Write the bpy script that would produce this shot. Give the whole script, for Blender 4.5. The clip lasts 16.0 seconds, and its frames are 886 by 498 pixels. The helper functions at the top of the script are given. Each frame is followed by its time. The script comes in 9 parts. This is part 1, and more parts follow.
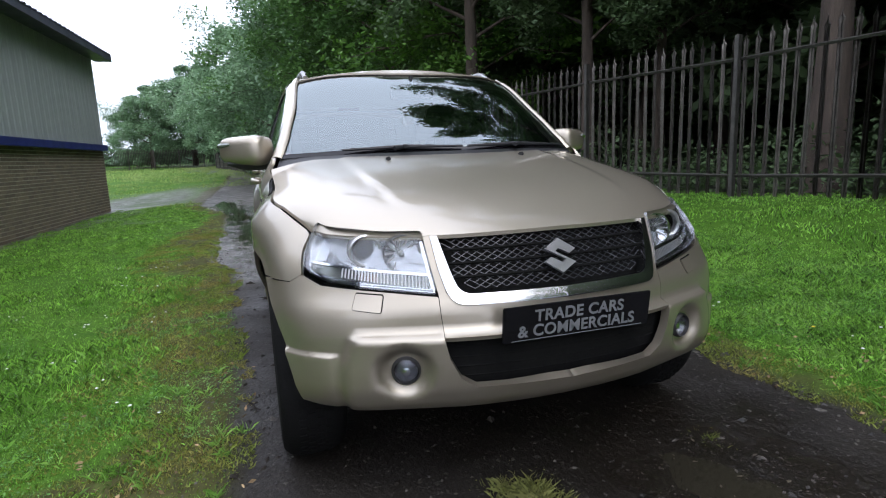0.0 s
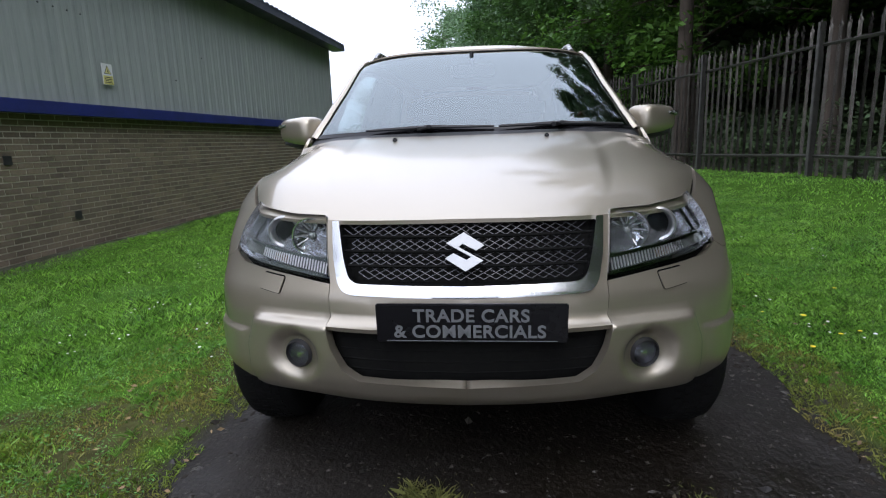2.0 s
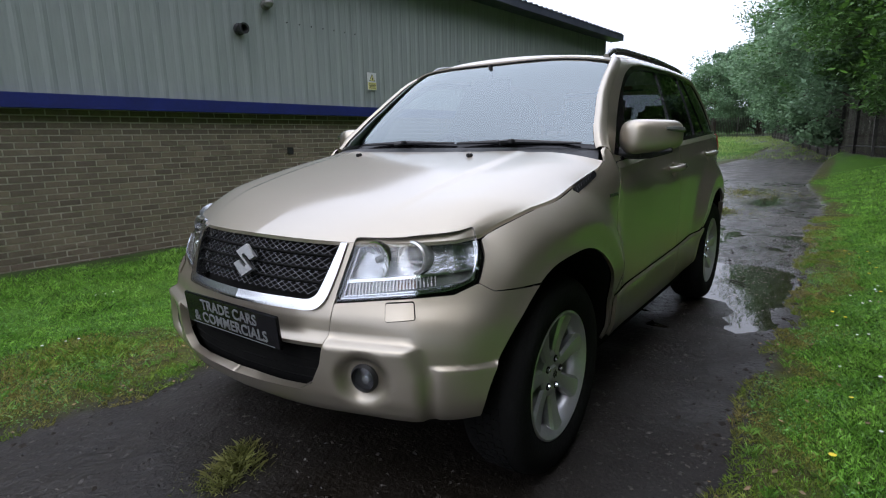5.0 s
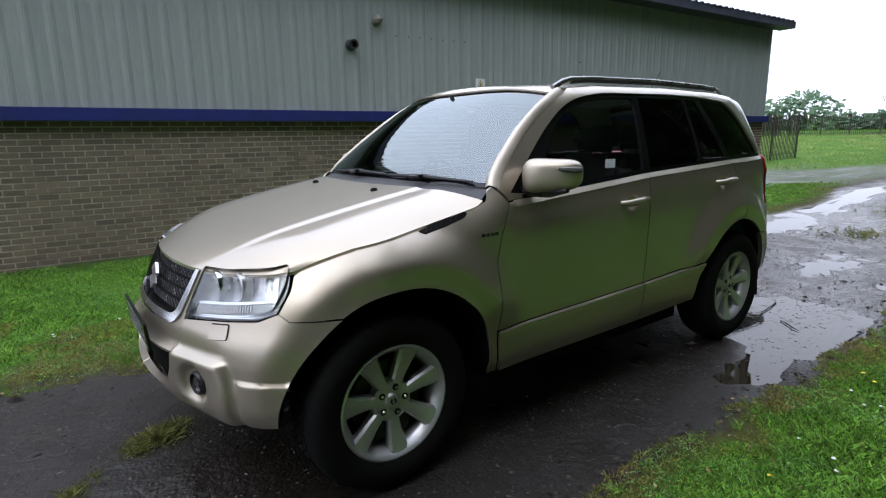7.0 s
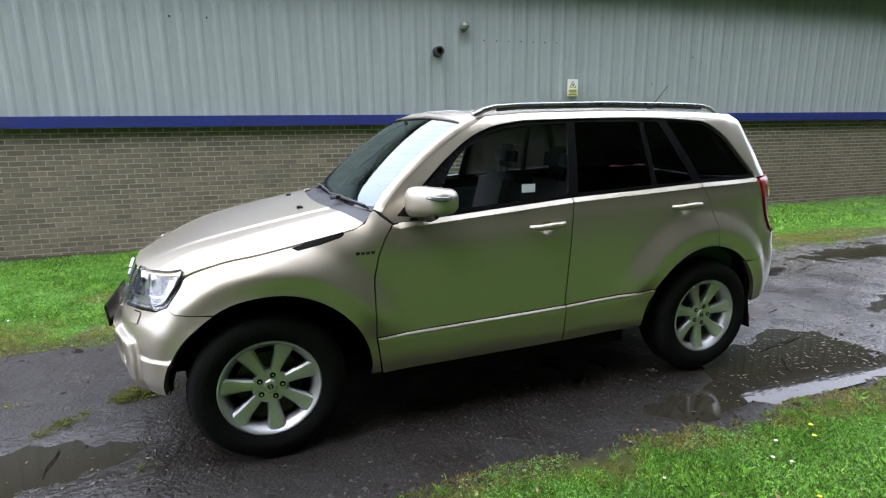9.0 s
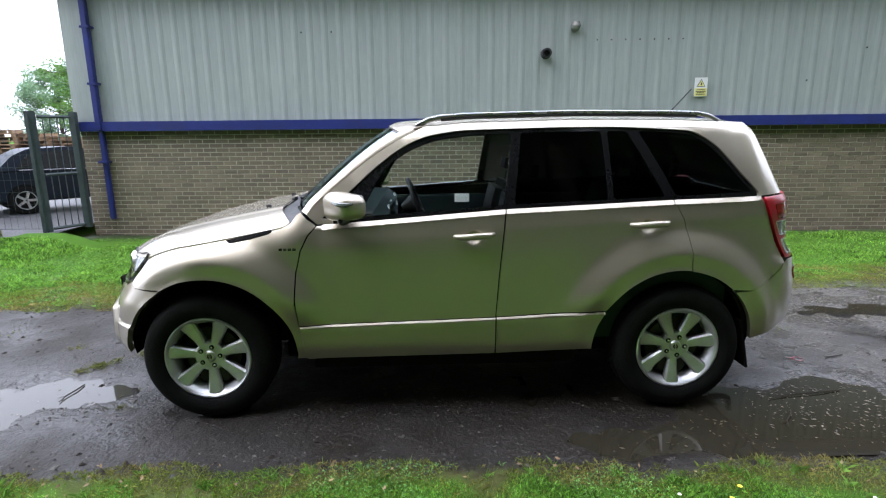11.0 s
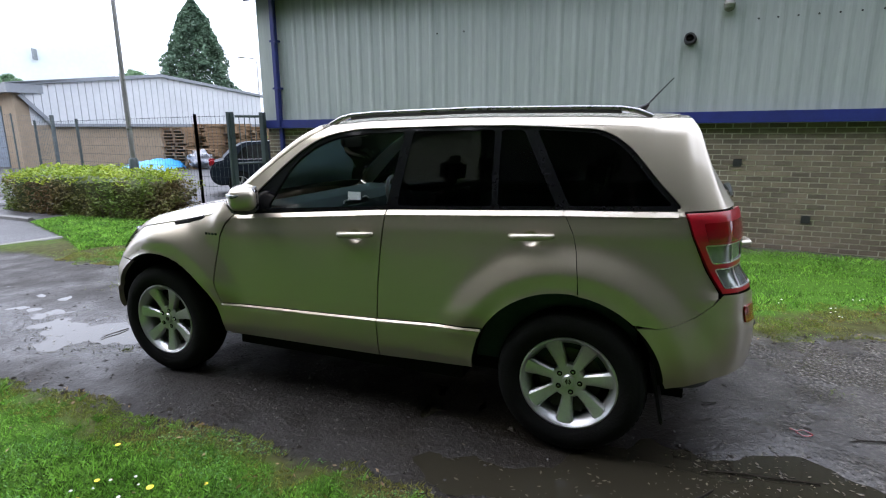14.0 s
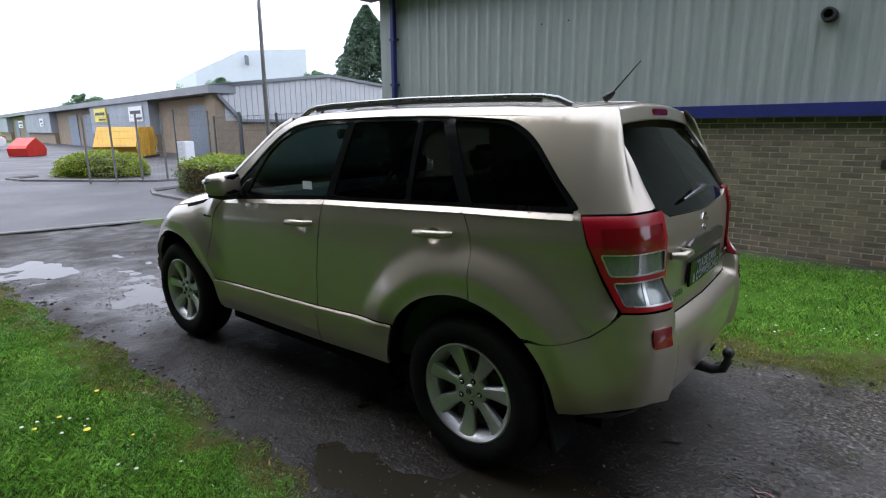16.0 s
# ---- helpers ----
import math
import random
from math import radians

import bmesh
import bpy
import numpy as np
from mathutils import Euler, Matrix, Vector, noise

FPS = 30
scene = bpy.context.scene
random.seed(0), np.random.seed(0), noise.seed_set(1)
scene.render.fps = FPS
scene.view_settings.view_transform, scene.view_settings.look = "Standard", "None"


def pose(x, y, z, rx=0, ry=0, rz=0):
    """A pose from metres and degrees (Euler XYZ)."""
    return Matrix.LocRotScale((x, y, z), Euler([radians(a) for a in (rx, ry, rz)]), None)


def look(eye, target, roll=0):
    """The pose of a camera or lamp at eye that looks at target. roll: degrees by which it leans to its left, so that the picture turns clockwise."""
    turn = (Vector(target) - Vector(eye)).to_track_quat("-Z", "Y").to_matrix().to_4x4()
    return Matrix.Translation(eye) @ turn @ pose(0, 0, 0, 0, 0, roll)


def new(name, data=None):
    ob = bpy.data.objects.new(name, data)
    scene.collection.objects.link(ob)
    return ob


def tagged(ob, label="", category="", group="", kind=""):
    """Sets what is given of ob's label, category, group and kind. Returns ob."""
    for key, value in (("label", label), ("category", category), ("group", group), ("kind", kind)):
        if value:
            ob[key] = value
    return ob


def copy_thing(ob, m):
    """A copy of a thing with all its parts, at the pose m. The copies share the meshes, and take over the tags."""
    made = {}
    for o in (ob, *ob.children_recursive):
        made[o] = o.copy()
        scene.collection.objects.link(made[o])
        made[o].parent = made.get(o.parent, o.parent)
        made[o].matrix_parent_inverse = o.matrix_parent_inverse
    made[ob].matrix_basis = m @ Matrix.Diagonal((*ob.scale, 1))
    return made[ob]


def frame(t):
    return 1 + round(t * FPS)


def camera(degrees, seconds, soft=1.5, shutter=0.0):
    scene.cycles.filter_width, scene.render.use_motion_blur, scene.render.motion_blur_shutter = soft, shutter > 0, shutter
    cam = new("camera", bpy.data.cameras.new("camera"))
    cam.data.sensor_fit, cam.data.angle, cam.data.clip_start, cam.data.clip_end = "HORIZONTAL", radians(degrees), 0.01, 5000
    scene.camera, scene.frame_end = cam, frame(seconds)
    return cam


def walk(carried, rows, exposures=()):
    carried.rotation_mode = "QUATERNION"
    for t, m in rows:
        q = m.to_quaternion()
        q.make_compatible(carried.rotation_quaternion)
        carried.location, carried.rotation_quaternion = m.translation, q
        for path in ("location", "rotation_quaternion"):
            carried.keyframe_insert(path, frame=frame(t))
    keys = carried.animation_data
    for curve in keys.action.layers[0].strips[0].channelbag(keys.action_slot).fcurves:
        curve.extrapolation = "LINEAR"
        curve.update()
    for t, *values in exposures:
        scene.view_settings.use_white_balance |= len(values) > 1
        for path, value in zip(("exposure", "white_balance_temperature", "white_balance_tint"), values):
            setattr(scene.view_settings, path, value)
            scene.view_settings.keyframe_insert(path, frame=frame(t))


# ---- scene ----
cam = camera(78.3, 16.0, 1.1)
PATH = [
    (0, (3.482, -0.905, 1.142), (1.616, -0.271, 0.804), -2.2),
    (0.5, (3.54, -0.661, 1.137), (1.607, -0.27, 0.804), -2.0),
    (1, (3.571, -0.429, 1.127), (1.603, -0.292, 0.794), -1.8),
    (1.5, (3.52, -0.16, 1.13), (1.552, -0.185, 0.777), -1.8),
    (2, (3.493, 0.06, 1.121), (1.537, -0.097, 0.736), -1.9),
    (2.5, (3.477, 0.358, 1.149), (1.552, -0.019, 0.758), -1.8),
    (3, (3.411, 0.58, 1.137), (1.534, 0.01, 0.75), -1.6),
    (3.5, (3.293, 0.838, 1.144), (1.475, 0.101, 0.755), -1.7),
    (4, (3.22, 1.103, 1.154), (1.469, 0.222, 0.758), -1.5),
    (6.5, (2.551, 2.352, 1.333), (1.294, 0.847, 0.94), -0.9),
    (7, (2.322, 2.561, 1.375), (1.162, 0.982, 0.97), -0.9),
    (7.5, (2.127, 2.808, 1.422), (1.065, 1.165, 1.008), -0.8),
    (8, (1.923, 3.032, 1.476), (0.983, 1.316, 1.06), -0.6),
    (8.5, (1.653, 3.196, 1.496), (0.847, 1.415, 1.076), -0.5),
    (9, (1.379, 3.376, 1.539), (0.696, 1.545, 1.112), -0.8),
    (11.5, (-0.194, 3.754, 1.58), (-0.119, 1.8, 1.16), -0.5),
    (12, (-0.481, 3.727, 1.583), (-0.294, 1.781, 1.159), -0.6),
    (12.5, (-0.82, 3.713, 1.59), (-0.527, 1.781, 1.167), -0.6),
    (13, (-1.09, 3.641, 1.571), (-0.652, 1.736, 1.149), -0.6),
    (13.5, (-1.366, 3.493, 1.583), (-0.768, 1.632, 1.157), -0.5),
    (14, (-1.675, 3.373, 1.575), (-0.948, 1.56, 1.148), -0.5),
    (14.5, (-1.965, 3.254, 1.575), (-1.107, 1.499, 1.146), -0.5),
    (15, (-2.182, 3.065, 1.548), (-1.214, 1.368, 1.118), -0.4),
    (15.5, (-2.384, 2.908, 1.548), (-1.297, 1.286, 1.113), -0.4),
    (16, (-2.669, 2.703, 1.544), (-1.442, 1.185, 1.106), -0.4),
]
EXPOSURES = [(0.0, 0.25, 6350, 14), (1.0, 0.22, 6350, 14), (2.5, 0.03, 6350, 14), (4.0, 0.0, 6350, 14), (6.5, 0.2, 6350, 14), (7.5, 0.42, 6350, 14), (9.0, 1.2, 6350, 14), (11.5, 1.22, 6350, 14), (12.5, 1.17, 6350, 14), (14.5, 0.8, 6350, 14), (15.5, 0.5, 6350, 14), (16.0, 0.35, 6350, 14)]
walk(cam, [(t, look(eye, target, roll)) for t, eye, target, roll in PATH], EXPOSURES)


# ---- world, sun and exposure ----
world = bpy.data.worlds.new("overcast_world")
scene.world = world
world.use_nodes = True
wt = world.node_tree
wt.nodes.clear()
w_out = wt.nodes.new("ShaderNodeOutputWorld")
w_bg = wt.nodes.new("ShaderNodeBackground")
w_sky = wt.nodes.new("ShaderNodeTexSky")
w_sky.sky_type, w_sky.sun_disc = "NISHITA", False
w_sky.sun_elevation, w_sky.sun_rotation = radians(49), radians(72)
w_sky.air_density, w_sky.dust_density, w_sky.ozone_density = 1.0, 4.0, 1.0
w_hsv = wt.nodes.new("ShaderNodeHueSaturation")
w_hsv.inputs["Saturation"].default_value = 0.12
w_mix = wt.nodes.new("ShaderNodeMix")
w_mix.data_type = "RGBA"
w_mix.inputs["Factor"].default_value = 0.82
w_mix.inputs["B"].default_value = (14.9, 16.1, 18.9, 1)
wt.links.new(w_sky.outputs["Color"], w_hsv.inputs["Color"])
wt.links.new(w_hsv.outputs["Color"], w_mix.inputs["A"])
w_tc = wt.nodes.new("ShaderNodeTexCoord")
w_sep = wt.nodes.new("ShaderNodeSeparateXYZ")
w_grad = wt.nodes.new("ShaderNodeMapRange")
w_grad.inputs["From Min"].default_value, w_grad.inputs["From Max"].default_value = 0.0, 1.0
w_grad.inputs["To Min"].default_value, w_grad.inputs["To Max"].default_value = 0.72, 1.6
w_mul = wt.nodes.new("ShaderNodeVectorMath")
w_mul.operation = "SCALE"
wt.links.new(w_tc.outputs["Generated"], w_sep.inputs["Vector"])
wt.links.new(w_sep.outputs["Z"], w_grad.inputs["Value"])
wt.links.new(w_mix.outputs["Result"], w_mul.inputs["Vector"])
wt.links.new(w_grad.outputs["Result"], w_mul.inputs["Scale"])
wt.links.new(w_mul.outputs["Vector"], w_bg.inputs["Color"])
w_bg.inputs["Strength"].default_value = 0.116
wt.links.new(w_bg.outputs["Background"], w_out.inputs["Surface"])

sun_data = bpy.data.lights.new("sun", "SUN")
sun_data.energy, sun_data.angle, sun_data.color = 0.6, radians(40), (1.0, 0.97, 0.92)
sun = new("sun", sun_data)
sun.matrix_world = look((14, 4.5, 17), (0, 0, 0))


# ---- materials ----
def nodes_of(name):
    m = bpy.data.materials.new(name)
    m.use_nodes = True
    nt = m.node_tree
    return m, nt, nt.nodes["Principled BSDF"]


def surface(name, c1, c2=None, scale=6.0, rough=0.6, metal=0.0, bump=0.0, bscale=60.0, c3=None, spec=0.5, coat=0.0, rrange=0.12,
            island=0.0, stretch=(1, 1, 1), trans=0.0, obj=0.0):
    """A node material: two or three colours mixed by noise at two scales, uneven roughness and a fine relief."""
    m, nt, b = nodes_of(name)
    L = nt.links.new
    tc = nt.nodes.new("ShaderNodeTexCoord")
    mp = nt.nodes.new("ShaderNodeMapping")
    mp.inputs["Scale"].default_value = stretch
    L(tc.outputs["Object"], mp.inputs["Vector"])
    n1 = nt.nodes.new("ShaderNodeTexNoise")
    n1.inputs["Scale"].default_value, n1.inputs["Detail"].default_value = scale, 6
    n2 = nt.nodes.new("ShaderNodeTexNoise")
    n2.inputs["Scale"].default_value, n2.inputs["Detail"].default_value = scale * 9, 4
    for n in (n1, n2):
        L(mp.outputs["Vector"], n.inputs["Vector"])
    ramp = nt.nodes.new("ShaderNodeValToRGB")
    c2 = c2 or tuple(v * 0.8 for v in c1)
    ramp.color_ramp.elements[0].position, ramp.color_ramp.elements[0].color = 0.36, (*c1, 1)
    ramp.color_ramp.elements[1].position, ramp.color_ramp.elements[1].color = 0.64, (*c2, 1)
    if c3:
        e = ramp.color_ramp.elements.new(0.8)
        e.color = (*c3, 1)
    add = nt.nodes.new("ShaderNodeMath")
    add.operation = "MULTIPLY_ADD"
    add.inputs[1].default_value = 0.4
    L(n2.outputs["Fac"], add.inputs[0])
    sc = nt.nodes.new("ShaderNodeMath")
    sc.operation = "MULTIPLY"
    sc.inputs[1].default_value = 0.6
    L(n1.outputs["Fac"], sc.inputs[0])
    L(sc.outputs[0], add.inputs[2])
    L(add.outputs[0], ramp.inputs["Fac"])
    col = ramp.outputs["Color"]
    if island or obj:
        hsv = nt.nodes.new("ShaderNodeHueSaturation")
        src = nt.nodes.new("ShaderNodeNewGeometry" if island else "ShaderNodeObjectInfo")
        rng = nt.nodes.new("ShaderNodeMapRange")
        amount = island or obj
        rng.inputs["To Min"].default_value, rng.inputs["To Max"].default_value = 1 - amount, 1 + amount
        L(src.outputs["Random Per Island" if island else "Random"], rng.inputs["Value"])
        L(rng.outputs["Result"], hsv.inputs["Value"])
        L(col, hsv.inputs["Color"])
        col = hsv.outputs["Color"]
    L(col, b.inputs["Base Color"])
    rr = nt.nodes.new("ShaderNodeMapRange")
    rr.inputs["To Min"].default_value, rr.inputs["To Max"].default_value = max(0.02, rough - rrange), min(1, rough + rrange)
    L(n1.outputs["Fac"], rr.inputs["Value"])
    L(rr.outputs["Result"], b.inputs["Roughness"])
    b.inputs["Metallic"].default_value = metal
    b.inputs["Specular IOR Level"].default_value = spec
    b.inputs["Coat Weight"].default_value = coat
    b.inputs["Coat Roughness"].default_value = 0.03
    b.inputs["Transmission Weight"].default_value = trans
    if bump:
        n3 = nt.nodes.new("ShaderNodeTexNoise")
        n3.inputs["Scale"].default_value, n3.inputs["Detail"].default_value = bscale, 5
        L(mp.outputs["Vector"], n3.inputs["Vector"])
        bp = nt.nodes.new("ShaderNodeBump")
        bp.inputs["Strength"].default_value, bp.inputs["Distance"].default_value = bump, 0.01
        L(n3.outputs["Fac"], bp.inputs["Height"])
        L(bp.outputs["Normal"], b.inputs["Normal"])
    return m


def glass(name, colour, rough=0.0, ior=1.45):
    m, nt, b = nodes_of(name)
    b.inputs["Base Color"].default_value = (*colour, 1)
    b.inputs["Roughness"].default_value = rough
    b.inputs["Transmission Weight"].default_value = 1.0
    b.inputs["IOR"].default_value = ior
    return m


def thin_glass(name, colour, ior):
    """Thin tinted pane: lets light straight through, with a mirror gloss on top."""
    m, nt, b = nodes_of(name)
    L = nt.links.new
    tr, gl, mx, fr = (nt.nodes.new("ShaderNode" + k) for k in ("BsdfTransparent", "BsdfGlossy", "MixShader", "Fresnel"))
    tr.inputs["Color"].default_value = (*colour, 1)
    gl.inputs["Roughness"].default_value = 0.0
    gl.inputs["Color"].default_value = (0.88, 0.98, 1.0, 1)
    fr.inputs["IOR"].default_value = ior
    L(fr.outputs["Fac"], mx.inputs["Fac"])
    L(tr.outputs["BSDF"], mx.inputs[1])
    L(gl.outputs["BSDF"], mx.inputs[2])
    out = next(n for n in nt.nodes if n.type == "OUTPUT_MATERIAL")
    L(mx.outputs["Shader"], out.inputs["Surface"])
    return m


def leafy(name, c1, c2, scale=1.5, rough=0.55, var=0.35):
    """Leaf material: colour by clump and by leaf, a little light let through."""
    m, nt, b = nodes_of(name)
    L = nt.links.new
    geo = nt.nodes.new("ShaderNodeNewGeometry")
    tc = nt.nodes.new("ShaderNodeTexCoord")
    n1 = nt.nodes.new("ShaderNodeTexNoise")
    n1.inputs["Scale"].default_value = scale
    L(tc.outputs["Object"], n1.inputs["Vector"])
    mx = nt.nodes.new("ShaderNodeMix")
    mx.data_type = "RGBA"
    mx.inputs["A"].default_value, mx.inputs["B"].default_value = (*c1, 1), (*c2, 1)
    sm = nt.nodes.new("ShaderNodeMapRange")
    sm.inputs["From Min"].default_value, sm.inputs["From Max"].default_value = 0.35, 0.65
    L(n1.outputs["Fac"], sm.inputs["Value"])
    L(sm.outputs["Result"], mx.inputs["Factor"])
    hsv = nt.nodes.new("ShaderNodeHueSaturation")
    rng = nt.nodes.new("ShaderNodeMapRange")
    rng.inputs["To Min"].default_value, rng.inputs["To Max"].default_value = 1 - var, 1 + var
    L(geo.outputs["Random Per Island"], rng.inputs["Value"])
    L(rng.outputs["Result"], hsv.inputs["Value"])
    L(mx.outputs["Result"], hsv.inputs["Color"])
    L(hsv.outputs["Color"], b.inputs["Base Color"])
    b.inputs["Roughness"].default_value = rough
    b.inputs["Specular IOR Level"].default_value = 0.35
    tl = nt.nodes.new("ShaderNodeBsdfTranslucent")
    L(hsv.outputs["Color"], tl.inputs["Color"])
    ms = nt.nodes.new("ShaderNodeMixShader")
    ms.inputs["Fac"].default_value = 0.3
    L(b.outputs["BSDF"], ms.inputs[1])
    L(tl.outputs["BSDF"], ms.inputs[2])
    L(ms.outputs["Shader"], nt.nodes["Material Output"].inputs["Surface"])
    return m


M_BRICK = surface("buff_brick", (0.11, 0.085, 0.056), (0.17, 0.134, 0.09), 4.0, 0.75, bump=0.5, bscale=90, obj=0.30)
M_BRICKS = surface("buff_brick_far", (0.11, 0.085, 0.056), (0.17, 0.134, 0.09), 4.0, 0.75, bump=0.5, bscale=90, island=0.30)
M_MORTAR = surface("pale_mortar", (0.50, 0.465, 0.375), (0.37, 0.345, 0.275), 2.2, 0.85, bump=0.4, bscale=120)
M_CLAD = surface("grey_green_cladding", (0.315, 0.345, 0.322), (0.25, 0.282, 0.264), 1.7, 0.42, stretch=(2.5, 2.5, 0.25), bump=0.03, bscale=5)
M_BLUE = surface("blue_trim_paint", (0.020, 0.030, 0.16), (0.015, 0.022, 0.11), 3.0, 0.4)
M_FASCIA = surface("dark_eave_sheet", (0.05, 0.055, 0.085), (0.035, 0.04, 0.06), 3.0, 0.45)
M_GALV = surface("weathered_galvanised_steel", (0.15, 0.137, 0.118), (0.065, 0.058, 0.047), 5.0, 0.34, 0.65, bump=0.15, bscale=40, c3=(0.15, 0.09, 0.05))
M_GALVD = surface("dull_dark_steel", (0.07, 0.066, 0.058), (0.035, 0.033, 0.029), 5.0, 0.6, 0.4, bump=0.15, bscale=40)
M_BARK = surface("bark", (0.085, 0.062, 0.045), (0.045, 0.034, 0.026), 3.0, 0.9, bump=0.9, bscale=14, stretch=(3, 3, 0.6))
M_LEAF = leafy("broad_leaf", (0.06, 0.135, 0.032), (0.10, 0.20, 0.05), 0.6)
# paled, bluish green: the haze over distant trees is coloured in
M_LEAF2 = leafy("haze_blue_leaf", (0.13, 0.22, 0.12), (0.21, 0.33, 0.18), 0.5)
M_LEAFB = leafy("bright_leaf", (0.07, 0.17, 0.02), (0.11, 0.23, 0.035), 0.8)
M_NEEDLE = leafy("conifer_needle", (0.075, 0.125, 0.08), (0.13, 0.20, 0.13), 0.8, var=0.4)
M_DARKLEAF = leafy("shaded_leaf", (0.088, 0.142, 0.060), (0.145, 0.225, 0.098), 0.5, var=0.25)
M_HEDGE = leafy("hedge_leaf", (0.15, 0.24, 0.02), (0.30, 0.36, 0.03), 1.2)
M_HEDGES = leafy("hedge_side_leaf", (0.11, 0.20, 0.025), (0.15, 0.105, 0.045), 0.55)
# darker leaf for the hedge core: shade between leaves put into colour
M_HEDGESHADE = leafy("hedge_inner_shade_leaf", (0.07, 0.13, 0.025), (0.13, 0.11, 0.05), 1.5)
M_GRASS = leafy("grass_blade", (0.116, 0.265, 0.034), (0.215, 0.41, 0.066), 3.2, rough=0.40, var=0.85)
M_DRYGRASS = leafy("worn_grass", (0.17, 0.26, 0.035), (0.27, 0.235, 0.07), 2.4, var=0.5)
M_TUFT = leafy("track_tuft", (0.15, 0.20, 0.04), (0.27, 0.25, 0.10), 2.0, var=0.5)
M_CLOVER = leafy("clover_leaf", (0.085, 0.22, 0.045), (0.16, 0.34, 0.085), 2.0, var=0.5)
M_TUFTG = leafy("tuft_blade", (0.10, 0.24, 0.03), (0.24, 0.42, 0.09), 2.2, rough=0.4, var=0.5)
M_FIELD = leafy("field_grass", (0.16, 0.27, 0.06), (0.30, 0.36, 0.12), 0.5, var=0.4)
M_PETAL = surface("yellow_petal", (0.75, 0.55, 0.02), (0.8, 0.6, 0.03), 20)
M_DAISY = surface("white_petal", (0.8, 0.8, 0.78), (0.7, 0.7, 0.68), 20)
M_ASPH = surface("wet_asphalt", (0.024, 0.024, 0.026), (0.042, 0.042, 0.044), 0.5, 0.50, bump=0.35, bscale=160, rrange=0.22, spec=0.32)
M_CONC = surface("concrete", (0.27, 0.26, 0.24), (0.19, 0.185, 0.17), 3.0, 0.8, bump=0.3, bscale=80)
M_STONE = surface("wet_chipping", (0.022, 0.019, 0.016), (0.052, 0.046, 0.038), 9, 0.45, island=0.7, spec=0.3)
M_WATER, _nt, _b = nodes_of("puddle_water")
_b.inputs["Base Color"].default_value = (0.024, 0.021, 0.014, 1)
_b.inputs["Roughness"].default_value = 0.03
_b.inputs["IOR"].default_value = 1.33
_wn, _wb = _nt.nodes.new("ShaderNodeTexNoise"), _nt.nodes.new("ShaderNodeBump")
_wn.inputs["Scale"].default_value, _wn.inputs["Detail"].default_value = 38, 3
_wb.inputs["Strength"].default_value, _wb.inputs["Distance"].default_value = 0.05, 0.004
_nt.links.new(_wn.outputs["Fac"], _wb.inputs["Height"])
_nt.links.new(_wb.outputs["Normal"], _b.inputs["Normal"])
_b.inputs["Specular IOR Level"].default_value = 0.55
M_WHITECLAD = surface("white_cladding", (0.50, 0.515, 0.52), (0.43, 0.445, 0.45), 0.6, 0.45)
M_GREYCLAD = surface("grey_cladding", (0.27, 0.30, 0.33), (0.23, 0.26, 0.29), 0.6, 0.5)
M_ROOFGREY = surface("grey_roof_edge", (0.20, 0.215, 0.23), (0.16, 0.175, 0.19), 0.8, 0.5)
M_TANBRICK = surface("tan_brick_far", (0.26, 0.205, 0.14), (0.21, 0.165, 0.115), 2.5, 0.85, bump=0.2, bscale=30)
M_DOORBLUE = surface("blue_grey_door", (0.15, 0.19, 0.24), (0.12, 0.155, 0.20), 2.0, 0.5, stretch=(1, 1, 6))
M_FENCE = surface("dark_green_fence_steel", (0.055, 0.075, 0.075), (0.035, 0.048, 0.048), 5.0, 0.45)
M_YELLOW = surface("yellow_skip_paint", (0.62, 0.35, 0.02), (0.5, 0.27, 0.02), 1.2, 0.5)
M_RED = surface("red_skip_paint", (0.55, 0.03, 0.015), (0.42, 0.02, 0.012), 1.2, 0.5)
M_TARP = surface("blue_tarpaulin", (0.03, 0.22, 0.55), (0.05, 0.32, 0.68), 1.5, 0.4, bump=0.6, bscale=5)
M_PALLET = surface("pallet_timber", (0.20, 0.13, 0.07), (0.11, 0.07, 0.04), 3.0, 0.8, island=0.4)
M_WHITE = surface("white_paint", (0.75, 0.76, 0.76), (0.66, 0.67, 0.67), 3.0, 0.5)
M_BLACKP = surface("black_plastic", (0.012, 0.012, 0.013), (0.02, 0.02, 0.021), 20, 0.5, bump=0.1, bscale=300)
M_SIGNY = surface("yellow_sign_face", (0.75, 0.62, 0.03), (0.68, 0.55, 0.03), 3, 0.4)
M_SIGNP = surface("faded_yellow_sign_face", (0.70, 0.68, 0.28), (0.66, 0.62, 0.22), 6, 0.5)
M_KERB = surface("dark_wet_kerb", (0.10, 0.097, 0.09), (0.065, 0.062, 0.058), 3.0, 0.6, bump=0.3, bscale=80)
M_POLE = surface("grey_pole_steel", (0.24, 0.235, 0.22), (0.17, 0.165, 0.155), 3.0, 0.5, 0.3)
# warehouse sheet: distance haze is put into this pale colour
M_HAZE = surface("haze_tinted_far_sheet", (0.62, 0.66, 0.68), (0.56, 0.60, 0.63), 0.2, 0.7)
# greyed green: haze over the far tree line is mixed into it
M_FARLEAF = leafy("haze_tinted_far_leaf", (0.10, 0.17, 0.10), (0.14, 0.22, 0.13), 0.3)


# ---- building helpers ----
def mesh_ob(name, verts, faces, material, smooth=False):
    me = bpy.data.meshes.new(name)
    me.from_pydata([tuple(map(float, v)) for v in verts], [], faces)
    me.materials.append(material)
    if smooth:
        me.shade_smooth()
    me.update()
    return new(name, me)


